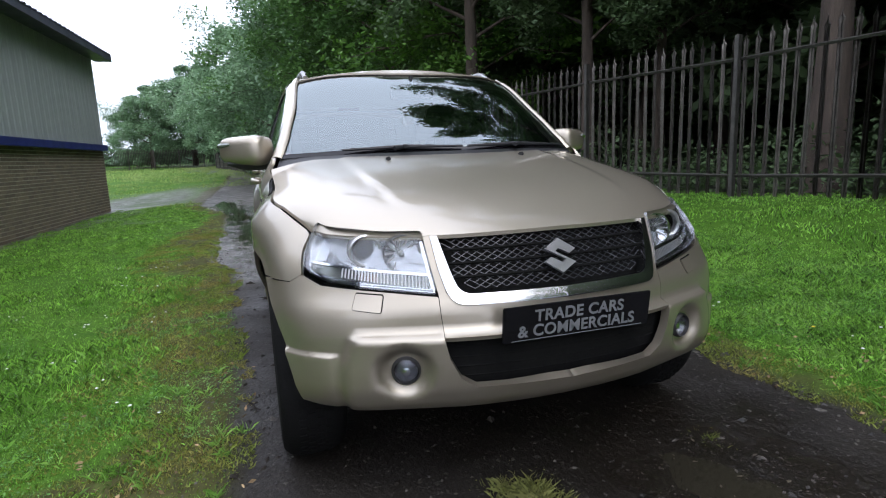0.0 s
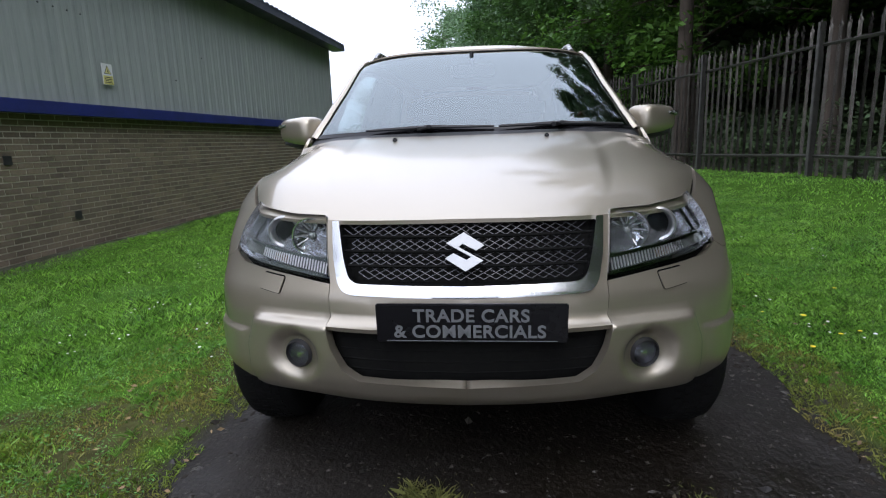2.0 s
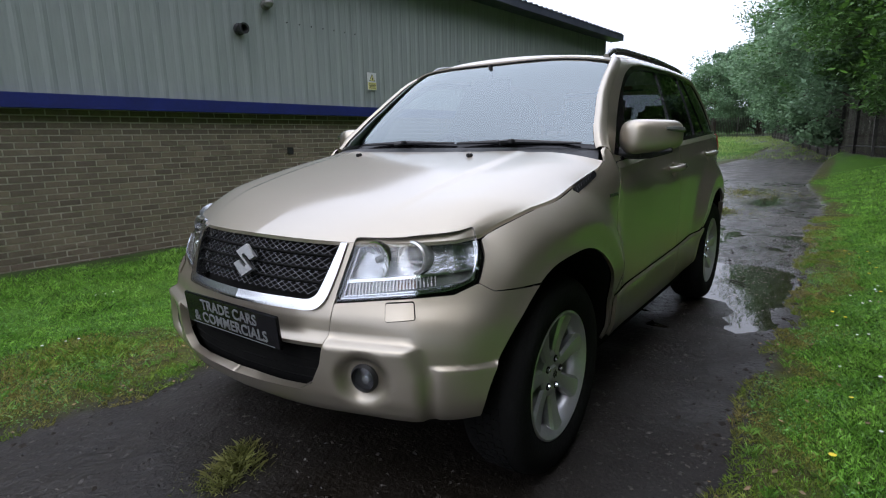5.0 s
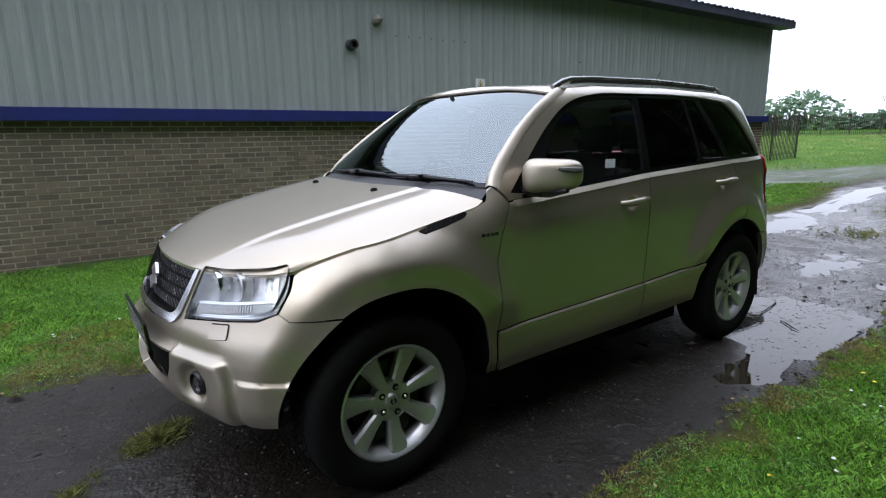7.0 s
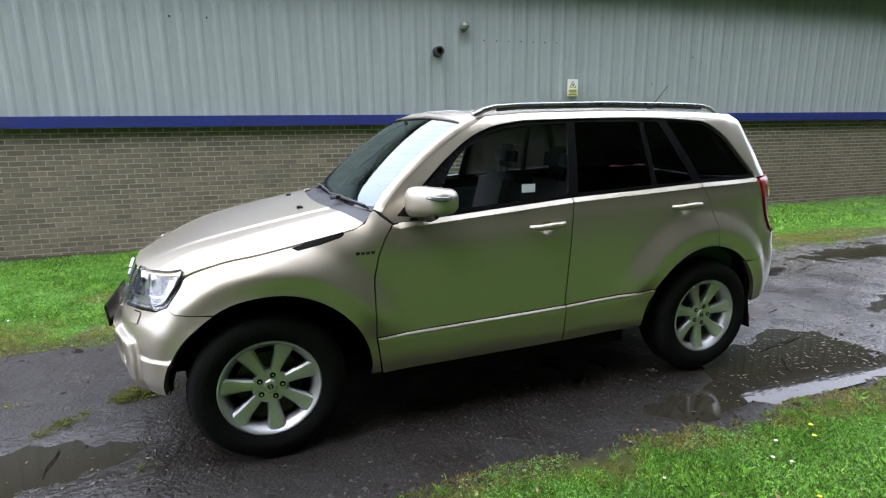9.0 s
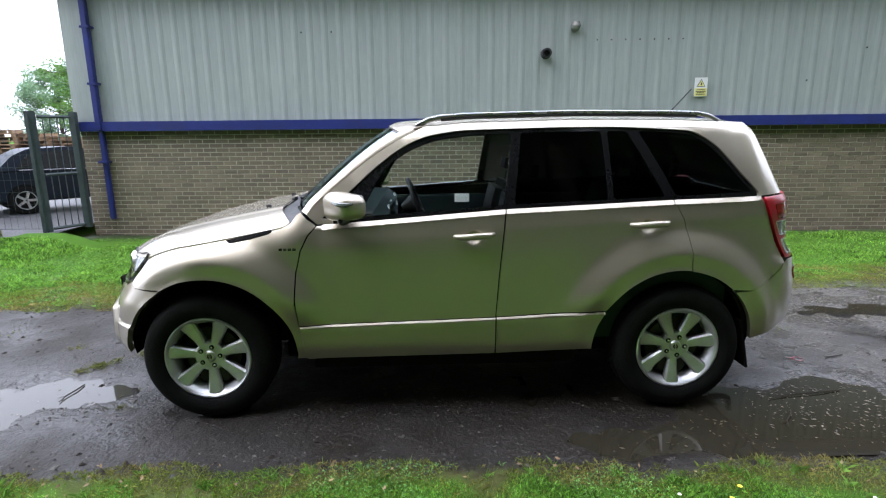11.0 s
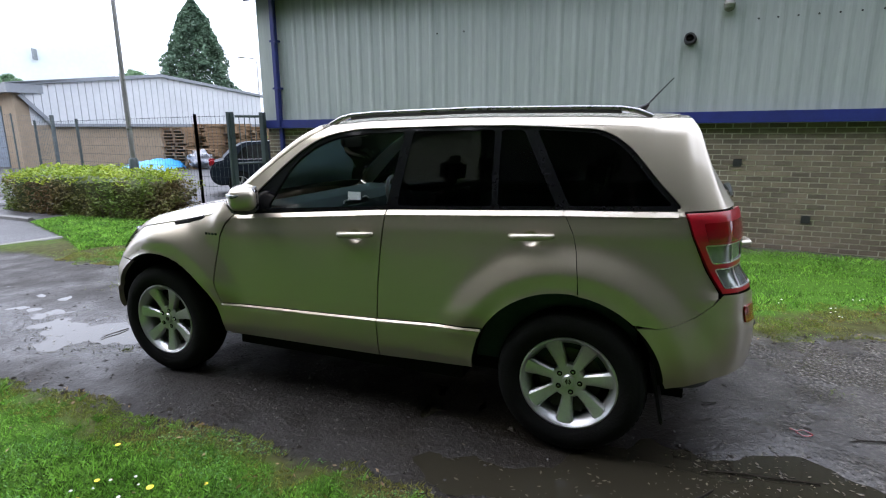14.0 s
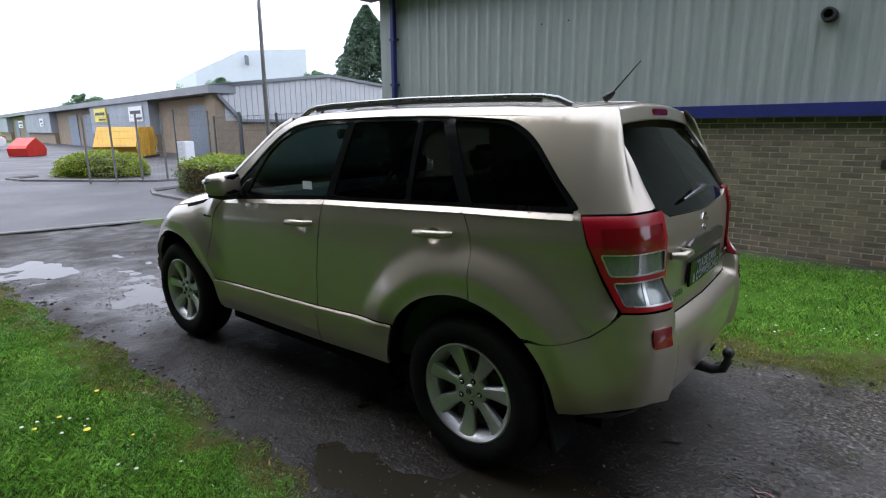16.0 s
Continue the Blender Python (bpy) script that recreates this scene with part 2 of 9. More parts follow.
def part(name, bm, material, parent=None, label="", smooth=False, angle=None):
    """Link a bmesh as one mesh object under a thing or under a part."""
    me = bpy.data.meshes.new(name)
    bmesh.ops.recalc_face_normals(bm, faces=bm.faces)
    bm.to_mesh(me)
    bm.free()
    me.materials.append(material)
    if smooth:
        me.shade_smooth()
        me.set_sharp_from_angle(angle=radians(angle or 35))
    ob = new(name, me)
    if parent:
        ob.parent = parent
    if label:
        ob["label"] = label
    return ob


def thing(name, m, label, category, group="", kind=""):
    ob = new(name)
    ob.matrix_world = m
    ob.empty_display_size = 0.2
    return tagged(ob, label, category, group, kind)


def box(bm, x0, x1, y0, y1, z0, z1, bevel=0.0, m=None):
    r = bmesh.ops.create_cube(bm, size=1, matrix=Matrix.Translation(((x0 + x1) / 2, (y0 + y1) / 2, (z0 + z1) / 2)) @ Matrix.Diagonal((x1 - x0, y1 - y0, z1 - z0, 1)))
    vs = r["verts"]
    if bevel:
        es = list({e for v in vs for e in v.link_edges})
        g = bmesh.ops.bevel(bm, geom=es, offset=bevel, segments=2, affect="EDGES")
        vs = list({v for f in g["faces"] for v in f.verts} | {v for v in vs if v.is_valid})
    if m is not None:
        bmesh.ops.transform(bm, matrix=m, verts=vs)
    return vs


def tube(bm, pts, radii, seg=8, closed_ends=True):
    """A round bar through points, with a radius for each or one for all."""
    pts = [Vector(p) for p in pts]
    if not isinstance(radii, (list, tuple)):
        radii = [radii] * len(pts)
    rings = []
    ref = Vector((0.13, 0.27, 0.95))
    for i, p in enumerate(pts):
        d = (pts[min(i + 1, len(pts) - 1)] - pts[max(i - 1, 0)]).normalized()
        a = d.cross(ref)
        if a.length < 1e-3:
            a = d.cross(Vector((1, 0, 0)))
        a.normalize()
        b = d.cross(a)
        rings.append([bm.verts.new(p + (a * math.cos(k * math.tau / seg) + b * math.sin(k * math.tau / seg)) * radii[i]) for k in range(seg)])
    for r0, r1 in zip(rings, rings[1:]):
        for k in range(seg):
            bm.faces.new((r0[k], r0[(k + 1) % seg], r1[(k + 1) % seg], r1[k]))
    if closed_ends:
        bm.faces.new(rings[0])
        bm.faces.new(rings[-1])


def lathe(bm, profile, seg=48, m=None):
    """Turn (radius, height) pairs round the local z axis."""
    rings = []
    for r, z in profile:
        rings.append([bm.verts.new((r * math.cos(k * math.tau / seg), r * math.sin(k * math.tau / seg), z)) for k in range(seg)] if r > 1e-6 else [bm.verts.new((0, 0, z))])
    for r0, r1 in zip(rings, rings[1:]):
        for k in range(seg):
            a, b = (r0[k % len(r0)], r0[(k + 1) % len(r0)]), (r1[(k + 1) % len(r1)], r1[k % len(r1)])
            vs = list(dict.fromkeys((*a, *b)))
            if len(vs) > 2:
                bm.faces.new(vs)
    if m is not None:
        bmesh.ops.transform(bm, matrix=m, verts=[v for r in rings for v in r])


def prism(bm, pts, depth, m=None):
    """A flat outline in x, z given depth along y."""
    a = [bm.verts.new((x, 0, z)) for x, z in pts]
    b = [bm.verts.new((x, depth, z)) for x, z in pts]
    bm.faces.new(a)
    bm.faces.new(b[::-1])
    n = len(pts)
    for i in range(n):
        bm.faces.new((a[i], b[i], b[(i + 1) % n], a[(i + 1) % n]))
    if m is not None:
        bmesh.ops.transform(bm, matrix=m, verts=a + b)


def smooth01(a, b, x):
    t = np.clip((x - a) / (b - a), 0, 1)
    return t * t * (3 - 2 * t)


def value_noise(x, y, s, seed=0):
    """Smooth noise in -1..1 over arrays, from a hashed lattice."""
    x, y = np.asarray(x, float) / s, np.asarray(y, float) / s
    xi, yi = np.floor(x), np.floor(y)
    fx, fy = x - xi, y - yi
    fx, fy = fx * fx * (3 - 2 * fx), fy * fy * (3 - 2 * fy)

    def lattice(a, b):
        v = np.sin(a * 127.1 + b * 311.7 + seed * 74.7) * 43758.5453
        return (v - np.floor(v)) * 2 - 1
    return (lattice(xi, yi) * (1 - fx) + lattice(xi + 1, yi) * fx) * (1 - fy) + (lattice(xi, yi + 1) * (1 - fx) + lattice(xi + 1, yi + 1) * fx) * fy


# ---- the ground ----
def fence_y(x):
    return 6.0 + 0.232 * (np.asarray(x, float) + 3.0)


def wall_y(x):
    return -5.53 - 0.058 * (np.asarray(x, float) + 4.0)


def edge_left(x):      # the verge on the fence side
    return 1.43 + 0.05 * value_noise(x, 0, 0.5, 3) + 0.07 * value_noise(x, 0, 1.9, 4) + 0.03 * value_noise(x, 0, 0.13, 5) + 3.0 * smooth01(5.5, 9, x) - 0.5 * smooth01(-7, -13, x)


def edge_right(x):     # the verge on the building side
    return -1.17 + 0.06 * value_noise(x, 9, 0.55, 6) + 0.07 * value_noise(x, 9, 1.7, 7) + 0.03 * value_noise(x, 9, 0.15, 8) - 0.35 * smooth01(-2.2, -4, x) - 0.9 * smooth01(-9, -14, x)


PUDDLES = [(-2.05, 0.98, 0.62, 0.36, 0.05), (-2.42, 0.72, 0.26, 0.20, 0.03), (-2.05, 1.24, 0.55, 0.13, 0.06), (-1.05, 1.20, 0.50, 0.15, 0.034), (2.55, 0.58, 0.60, 0.32, 0.032), (3.5, 0.35, 0.5, 0.30, 0.018),
           (-4.2, 0.48, 0.65, 0.20, 0.034), (-3.6, -0.75, 0.7, 0.20, 0.028), (-6.4, -0.95, 1.5, 0.26, 0.04), (-8.2, 0.55, 1.0, 0.24, 0.03), (-9.8, -1.35, 1.8, 0.28, 0.036), (-13.2, -1.7, 1.9, 0.32, 0.04), (4.6, 0.95, 0.55, 0.3, 0.03)]
WATER_Z = -0.016


def ground_z(x, y):
    x, y = np.asarray(x, float), np.asarray(y, float)
    el, er = edge_left(x), edge_right(x)
    on_track = smooth01(-0.10, 0.06, el - y) * smooth01(-0.10, 0.06, y - er)
    left = 0.03 + 0.34 * smooth01(0, 1, (y - el) / np.maximum(fence_y(x) - el, 0.5)) * smooth01(6.5, 1, x)
    left = np.where(y > fence_y(x), left - 0.0 * y, left)
    right = 0.03 - 0.20 * np.clip((er - y) / 4.2, 0, 1)
    side = np.where(y > 0.1, left, right) + 0.012 * value_noise(x, y, 0.35, 11) + 0.03 * value_noise(x, y, 1.6, 12)
    side = side * smooth01(8.5, 6.0, x) + (0.0) * smooth01(6.0, 8.5, x)
    track = 0.007 * value_noise(x, y, 0.28, 13) + 0.009 * value_noise(x, y, 0.10, 14) + 0.008 * value_noise(x, y, 1.1, 15) - 0.004
    for px, py, rx, ry, depth in PUDDLES:
        track = track - depth * np.exp(-(((x - px) / rx) ** 2 + ((y - py) / ry) ** 2) * 1.4) * (1 + 0.5 * value_noise(x, y, 0.16, 17))
    near = smooth01(9.0, 7.0, x)
    z = side * (1 - on_track * near) + track * on_track * near
    return z + 0.019 * np.maximum(0, -x - 22) * smooth01(-22, -40, x)


def grid_axis(lo, hi, fine_lo, fine_hi, step, growth=1.22):
    a = list(np.arange(fine_lo, fine_hi, step))
    s, v = step, fine_hi
    while v < hi:
        a.append(v)
        s *= growth
        v += s
    a.append(hi)
    s, v = step, fine_lo
    while v > lo:
        s *= growth
        v -= s
        a.insert(0, max(v, lo))
    return np.array(a)


gx = grid_axis(-1500, 1500, -7.5, 7.5, 0.055)
gy = grid_axis(-1500, 1500, -3.0, 3.0, 0.055)
GX, GY = np.meshgrid(gx, gy, indexing="ij")
GZ = ground_z(GX, GY)
nx_, ny_ = len(gx), len(gy)
g_verts = np.stack([GX, GY, GZ], -1).reshape(-1, 3)
g_faces = [(i * ny_ + j, (i + 1) * ny_ + j, (i + 1) * ny_ + j + 1, i * ny_ + j + 1) for i in range(nx_ - 1) for j in range(ny_ - 1)]


def ground_material():
    """Turf soil, wet dirt track and worn edges, chosen by a stored track mask."""
    m, nt, b = nodes_of("wet_ground")
    L = nt.links.new
    tc = nt.nodes.new("ShaderNodeTexCoord")
    at = nt.nodes.new("ShaderNodeAttribute")
    at.attribute_name = "track"

    def noise_of(s, d=6):
        n = nt.nodes.new("ShaderNodeTexNoise")
        n.inputs["Scale"].default_value, n.inputs["Detail"].default_value = s, d
        L(tc.outputs["Object"], n.inputs["Vector"])
        return n.outputs["Fac"]

    def ramp(f, stops):
        r = nt.nodes.new("ShaderNodeValToRGB")
        el = r.color_ramp.elements
        el[0].position, el[0].color = stops[0][0], (*stops[0][1], 1)
        el[1].position, el[1].color = stops[-1][0], (*stops[-1][1], 1)
        for p, c in stops[1:-1]:
            el.new(p).color = (*c, 1)
        L(f, r.inputs["Fac"])
        return r.outputs["Color"]

    def mix(f, a, c):
        x = nt.nodes.new("ShaderNodeMix")
        x.data_type = "RGBA"
        L(f, x.inputs["Factor"])
        L(a, x.inputs["A"])
        L(c, x.inputs["B"])
        return x.outputs["Result"]
    turf = mix(noise_of(8.0), ramp(noise_of(3.0), [(0.3, (0.035, 0.095, 0.010)), (0.7, (0.065, 0.145, 0.016))]), ramp(noise_of(140, 3), [(0.35, (0.018, 0.05, 0.006)), (0.65, (0.085, 0.17, 0.022))]))
    dirt = ramp(noise_of(2.2), [(0.3, (0.0075, 0.0055, 0.0036)), (0.5, (0.0125, 0.0093, 0.0062)), (0.72, (0.024, 0.0185, 0.0127))])
    grit = ramp(noise_of(75, 6), [(0.35, (0.006, 0.0050, 0.0038)), (0.58, (0.016, 0.0132, 0.0102)), (0.72, (0.055, 0.048, 0.040))])
    x = nt.nodes.new("ShaderNodeMix")
    x.data_type = "RGBA"
    x.inputs["Factor"].default_value = 0.6
    L(dirt, x.inputs["A"])
    L(grit, x.inputs["B"])
    at2 = nt.nodes.new("ShaderNodeAttribute")
    at2.attribute_name = "worn"
    wear = ramp(noise_of(14.0), [(0.3, (0.034, 0.026, 0.013)), (0.55, (0.062, 0.056, 0.023)), (0.75, (0.072, 0.105, 0.024))])
    # paler gravel; part of its lightness is painted sheen from cladding and sky
    at4 = nt.nodes.new("ShaderNodeAttribute")
    at4.attribute_name = "gravel"
    pale = ramp(noise_of(48, 8), [(0.36, (0.034, 0.030, 0.025)), (0.56, (0.098, 0.089, 0.077)), (0.70, (0.27, 0.25, 0.22))])
    soil = mix(at4.outputs["Fac"], x.outputs["Result"], pale)
    L(mix(at.outputs["Fac"], mix(at2.outputs["Fac"], turf, wear), soil), b.inputs["Base Color"])
    at3 = nt.nodes.new("ShaderNodeAttribute")
    at3.attribute_name = "wet"
    film = nt.nodes.new("ShaderNodeMath")
    film.operation = "MULTIPLY_ADD"
    film.inputs[1].default_value = 1.6
    L(noise_of(2.6, 8), film.inputs[0])
    off = nt.nodes.new("ShaderNodeMath")
    off.operation = "SUBTRACT"
    off.inputs[1].default_value = 0.74
    L(at3.outputs["Fac"], off.inputs[0])
    L(off.outputs[0], film.inputs[2])
    rr = nt.nodes.new("ShaderNodeMapRange")
    rr.inputs["To Min"].default_value, rr.inputs["To Max"].default_value = 0.74, 0.14
    L(film.outputs[0], rr.inputs["Value"])
    ro = nt.nodes.new("ShaderNodeMix")
    L(at.outputs["Fac"], ro.inputs["Factor"])
    ro.inputs["A"].default_value = 0.8
    L(rr.outputs["Result"], ro.inputs["B"])
    L(ro.outputs["Result"], b.inputs["Roughness"])
    sp = nt.nodes.new("ShaderNodeMapRange")
    sp.inputs["To Min"].default_value, sp.inputs["To Max"].default_value = 0.04, 0.33
    L(at.outputs["Fac"], sp.inputs["Value"])
    L(sp.outputs["Result"], b.inputs["Specular IOR Level"])
    bp = nt.nodes.new("ShaderNodeBump")
    bp.inputs["Strength"].default_value, bp.inputs["Distance"].default_value = 0.55, 0.012
    L(noise_of(60, 10), bp.inputs["Height"])
    bp2 = nt.nodes.new("ShaderNodeBump")
    bp2.inputs["Strength"].default_value, bp2.inputs["Distance"].default_value = 0.35, 0.03
    L(noise_of(17, 4), bp2.inputs["Height"])
    L(bp2.outputs["Normal"], bp.inputs["Normal"])
    L(bp.outputs["Normal"], b.inputs["Normal"])
    return m


M_GROUND = ground_material()
ground = mesh_ob("ground", g_verts, g_faces, M_GROUND, True)
tagged(ground, "wet dirt track between mown grass verges under overcast sky", "ground", kind="structure")
track_mask = smooth01(-0.05, 0.05, edge_left(GX) - GY) * smooth01(-0.05, 0.05, GY - edge_right(GX)) * smooth01(9.0, 7.6, GX)
worn = smooth01(0.25, -0.35, np.abs(GX + 19) / 9 + np.abs(GY + 4.5) / 6 - 1 + 0.35 * value_noise(GX, GY, 1.6, 31)) * (0.62 + 0.3 * value_noise(GX, GY, 0.9, 32))
wood_floor = smooth01(0.0, 0.5, GY - fence_y(GX)) * smooth01(120, 60, np.abs(GX)) * 0.8
wall_soil = smooth01(0.55, 0.15, GY - wall_y(GX) + 0.15 * value_noise(GX, GY, 0.8, 33)) * (GX > -14.9) * (GX < 6.3) * (GY > wall_y(GX) - 0.5) * 0.9
worn = np.maximum(worn, wall_soil)
track_mask = np.maximum(np.maximum(track_mask * smooth01(-75, -45, GX), worn), wood_floor)
att = ground.data.attributes.new("track", "FLOAT", "POINT")
att.data.foreach_set("value", track_mask.reshape(-1).astype(np.float32))

dist_ = np.where(GY > 0.1, GY - edge_left(GX), edge_right(GX) - GY)


def worn_reach(x, y):
    """How far the thin, trodden turf reaches in from the track, wider on the building side."""
    base = np.where(np.asarray(y) > 0.1, 0.24, 0.40 + 0.52 * smooth01(0.6, 1.8, np.asarray(x, float)))
    return base * (1 + 0.9 * value_noise(x, y, 0.55, 43) + 0.4 * value_noise(x, y, 0.17, 48))


worn_ = smooth01(0.12, -0.12, dist_ - worn_reach(GX, GY)) * smooth01(8, 6, GX) * 0.9
wet_ = 0.10 + 0.62 * smooth01(-1.5, -3.0, GX) * (0.35 + 0.65 * smooth01(-17, -9, GX)) + 0.45 * np.exp(-((GX - 2.7) / 1.1) ** 2 - ((GY - 0.7) / 0.6) ** 2) + 0.25 * value_noise(GX, GY, 0.6, 51)
for px, py, rx, ry, depth in PUDDLES:
    wet_ = wet_ + 0.5 * np.exp(-(((GX - px) / (rx * 1.3)) ** 2 + ((GY - py) / (ry * 1.5)) ** 2))
att3 = ground.data.attributes.new("wet", "FLOAT", "POINT")
att3.data.foreach_set("value", np.clip(wet_, 0, 1).reshape(-1).astype(np.float32))
# behind the car: brighter pebbles plus the wet track's reflection, as pale colour
gravel_sheen_ = smooth01(-1.7, -2.9, GX + 0.25 * GY) * np.clip(0.55 + 0.45 * value_noise(GX, GY, 0.7, 53) + 0.3 * value_noise(GX, GY, 0.2, 54), 0, 1)
att4 = ground.data.attributes.new("gravel", "FLOAT", "POINT")
att4.data.foreach_set("value", gravel_sheen_.reshape(-1).astype(np.float32))
att2 = ground.data.attributes.new("worn", "FLOAT", "POINT")
att2.data.foreach_set("value", worn_.reshape(-1).astype(np.float32))

# standing water in the hollows: level sheets, kept apart
def level_water(name, x0, x1, y0, y1, label):
    bm = bmesh.new()
    box(bm, x0, x1, y0, y1, WATER_Z - 0.001, WATER_Z)
    bmesh.ops.delete(bm, geom=[f for f in bm.faces if f.normal.z < 0.5], context="FACES_ONLY")
    tagged(part(name, bm, M_WATER), label, "puddle", "puddles on the track", "structure")


for x0, x1, y0, y1 in ((-5.3, -0.4, 0.0, 1.38), (1.7, 5.6, -0.1, 1.35), (-5.3, -2.6, -1.2, -0.4), (-15.6, -5.31, -2.1, 1.2)):
    level_water("puddle", x0, x1, y0, y1, "shallow rain puddle lying on the dirt track")

# yard asphalt beyond the track and its flush concrete edging
bm = bmesh.new()
ax = [7.35, 8, 10, 14, 20, 30, 45, 80]
for a, b2 in zip(ax, ax[1:]):
    for y0, y1 in ((-60, -30), (-30, -12), (-12, -4), (-4, 2), (2, 10), (10, 40)):
        s0, s1 = 0.3 * y0 if a == 7.35 else 0, 0.3 * y1 if a == 7.35 else 0
        f0, f1 = (max(-1.2, min(0.8, 0.3 * y)) if a == 7.35 else 0 for y in (y0, y1))
        bm.faces.new([bm.verts.new(p) for p in ((a + f0, y0, 0.014), (b2, y0, 0.014), (b2, y1, 0.014), (a + f1, y1, 0.014))])
tagged(part("road", bm, M_ASPH), "wet grey asphalt service yard and road", "road", kind="structure")


# ---- the industrial building ----
WALL_LEN = 20.78
W0 = Vector((-14.7, float(wall_y(-14.7)), 0))
W_ANG = math.atan2(-0.058, 1)
WALL = Matrix.Translation(W0) @ Matrix.Rotation(W_ANG, 4, "Z")
building = thing("industrial_unit", WALL, "low industrial unit with buff brick base and grey-green ribbed cladding", "building")
BASE_Z, BAND_Z, EAVE_Z, DEPTH = -0.35, 1.66, 4.18, 16.0
for ex in ((0.0, 0.30, -DEPTH, -0.30, BASE_Z, BAND_Z), (WALL_LEN - 0.30, WALL_LEN, -DEPTH, -0.30, BASE_Z, BAND_Z), (0, WALL_LEN, -DEPTH - 0.3, -DEPTH, BASE_Z, EAVE_Z)):
    bm = bmesh.new()
    box(bm, *ex)
    part("end_wall", bm, M_MORTAR, building)
bm = bmesh.new()
box(bm, 0, WALL_LEN, -0.30, -0.012, BASE_Z, BAND_Z)
brick_wall = part("wall", bm, M_MORTAR, building, "buff brick wall with pale mortar joints")


def cladding_sheet(x0, x1, y, z0, z1, m=None):
    """A trapezoidal ribbed steel sheet, ribs every 0.25 m."""
    bm = bmesh.new()
    prof = []
    x = x0
    while x < x1 - 1e-6:
        e = min(x + 0.25, x1)
        for dx, dy in ((0, 0), (0.13, 0), (0.175, 0.010), (0.205, 0.010)):
            if x + dx < e:
                prof.append((x + dx, y + dy))
        x += 0.25
    prof.append((x1, y))
    lo = [bm.verts.new((a, b3, z0)) for a, b3 in prof]
    hi = [bm.verts.new((a, b3, z1)) for a, b3 in prof]
    for i in range(len(prof) - 1):
        bm.faces.new((lo[i], lo[i + 1], hi[i + 1], hi[i]))
    bk = [bm.verts.new(p) for p in ((x0, y - 0.03, z0), (x1, y - 0.03, z0), (x1, y - 0.03, z1), (x0, y - 0.03, z1))]
    bm.faces.new(bk)
    bm.faces.new((lo[0], hi[0], bk[3], bk[0]))
    bm.faces.new((lo[-1], bk[1], bk[2], hi[-1]))
    bm.faces.new([*lo[::-1], bk[0], bk[1]])
    if m is not None:
        bmesh.ops.transform(bm, matrix=m, verts=bm.verts)
    return bm


for i in range(21):
    a, b2 = i * 1.0 - 0.0, min(i * 1.0 + 0.9995, WALL_LEN - 0.35)
    if b2 > a:
        part("cladding_sheet", cladding_sheet(a, b2, 0.02, BAND_Z + 0.13, EAVE_Z), M_CLAD, building)
bm = bmesh.new()
box(bm, WALL_LEN - 0.35, WALL_LEN + 0.05, -0.1, 0.055, BAND_Z + 0.13, EAVE_Z, 0.01)
part("corner_flashing", bm, M_CLAD, building)
bm = bmesh.new()
box(bm, 0, WALL_LEN, -0.3, -0.012, BAND_Z, EAVE_Z)
box(bm, WALL_LEN - 0.3, WALL_LEN, -DEPTH, -0.3, BAND_Z, EAVE_Z)
box(bm, 0, 0.3, -DEPTH, -0.3, BAND_Z, EAVE_Z)
part("upper_wall", bm, M_CLAD, building)
bm = bmesh.new()
prism(bm, [(-0.06, BAND_Z - 0.02), (WALL_LEN + 0.08, BAND_Z - 0.02), (WALL_LEN + 0.08, BAND_Z + 0.14), (-0.06, BAND_Z + 0.14)], 0.12)
part("drip_band", bm, M_BLUE, building, "dark blue steel drip band")
bm = bmesh.new()
box(bm, WALL_LEN - 0.46, WALL_LEN - 0.36, 0.055, 0.15, BAND_Z + 0.0, EAVE_Z, 0.012)
box(bm, WALL_LEN - 0.45, WALL_LEN - 0.37, 0.02, 0.10, 0.12, BAND_Z - 0.02, 0.012)
for z in (1.1, 2.4, 3.3):
    box(bm, WALL_LEN - 0.49, WALL_LEN - 0.33, 0.0, 0.16, z, z + 0.04, 0.006)
part("downpipe", bm, M_BLUE, building, "dark blue rainwater downpipe")
bm = bmesh.new()
prism(bm, [(-0.35, EAVE_Z - 0.03), (WALL_LEN + 0.35, EAVE_Z - 0.03), (WALL_LEN + 0.35, EAVE_Z + 0.13), (-0.35, EAVE_Z + 0.13)], 0.42, Matrix.Translation((0, 0.02, 0)))
part("eave", bm, M_FASCIA, building, "dark grey-blue eave and gutter")
bm = bmesh.new()
rp = []
for k in range(int((WALL_LEN + 0.7) / 0.25) + 1):
    rp += [(-0.35 + k * 0.25, 0.0), (-0.35 + k * 0.25 + 0.13, 0.0), (-0.35 + k * 0.25 + 0.15, 0.035), (-0.35 + k * 0.25 + 0.23, 0.035)]
fr = [bm.verts.new((x, 0.46, EAVE_Z + 0.135 + z)) for x, z in rp]
bk = [bm.verts.new((x, -DEPTH / 2, EAVE_Z + 0.85 + z)) for x, z in rp]
bk2 = [bm.verts.new((x, -DEPTH - 0.4, EAVE_Z + 0.135 + z)) for x, z in rp]
for i in range(len(rp) - 1):
    bm.faces.new((fr[i], fr[i + 1], bk[i + 1], bk[i]))
    bm.faces.new((bk[i], bk[i + 1], bk2[i + 1], bk2[i]))
part("roof", bm, M_FASCIA, building, "shallow pitched sheet roof")
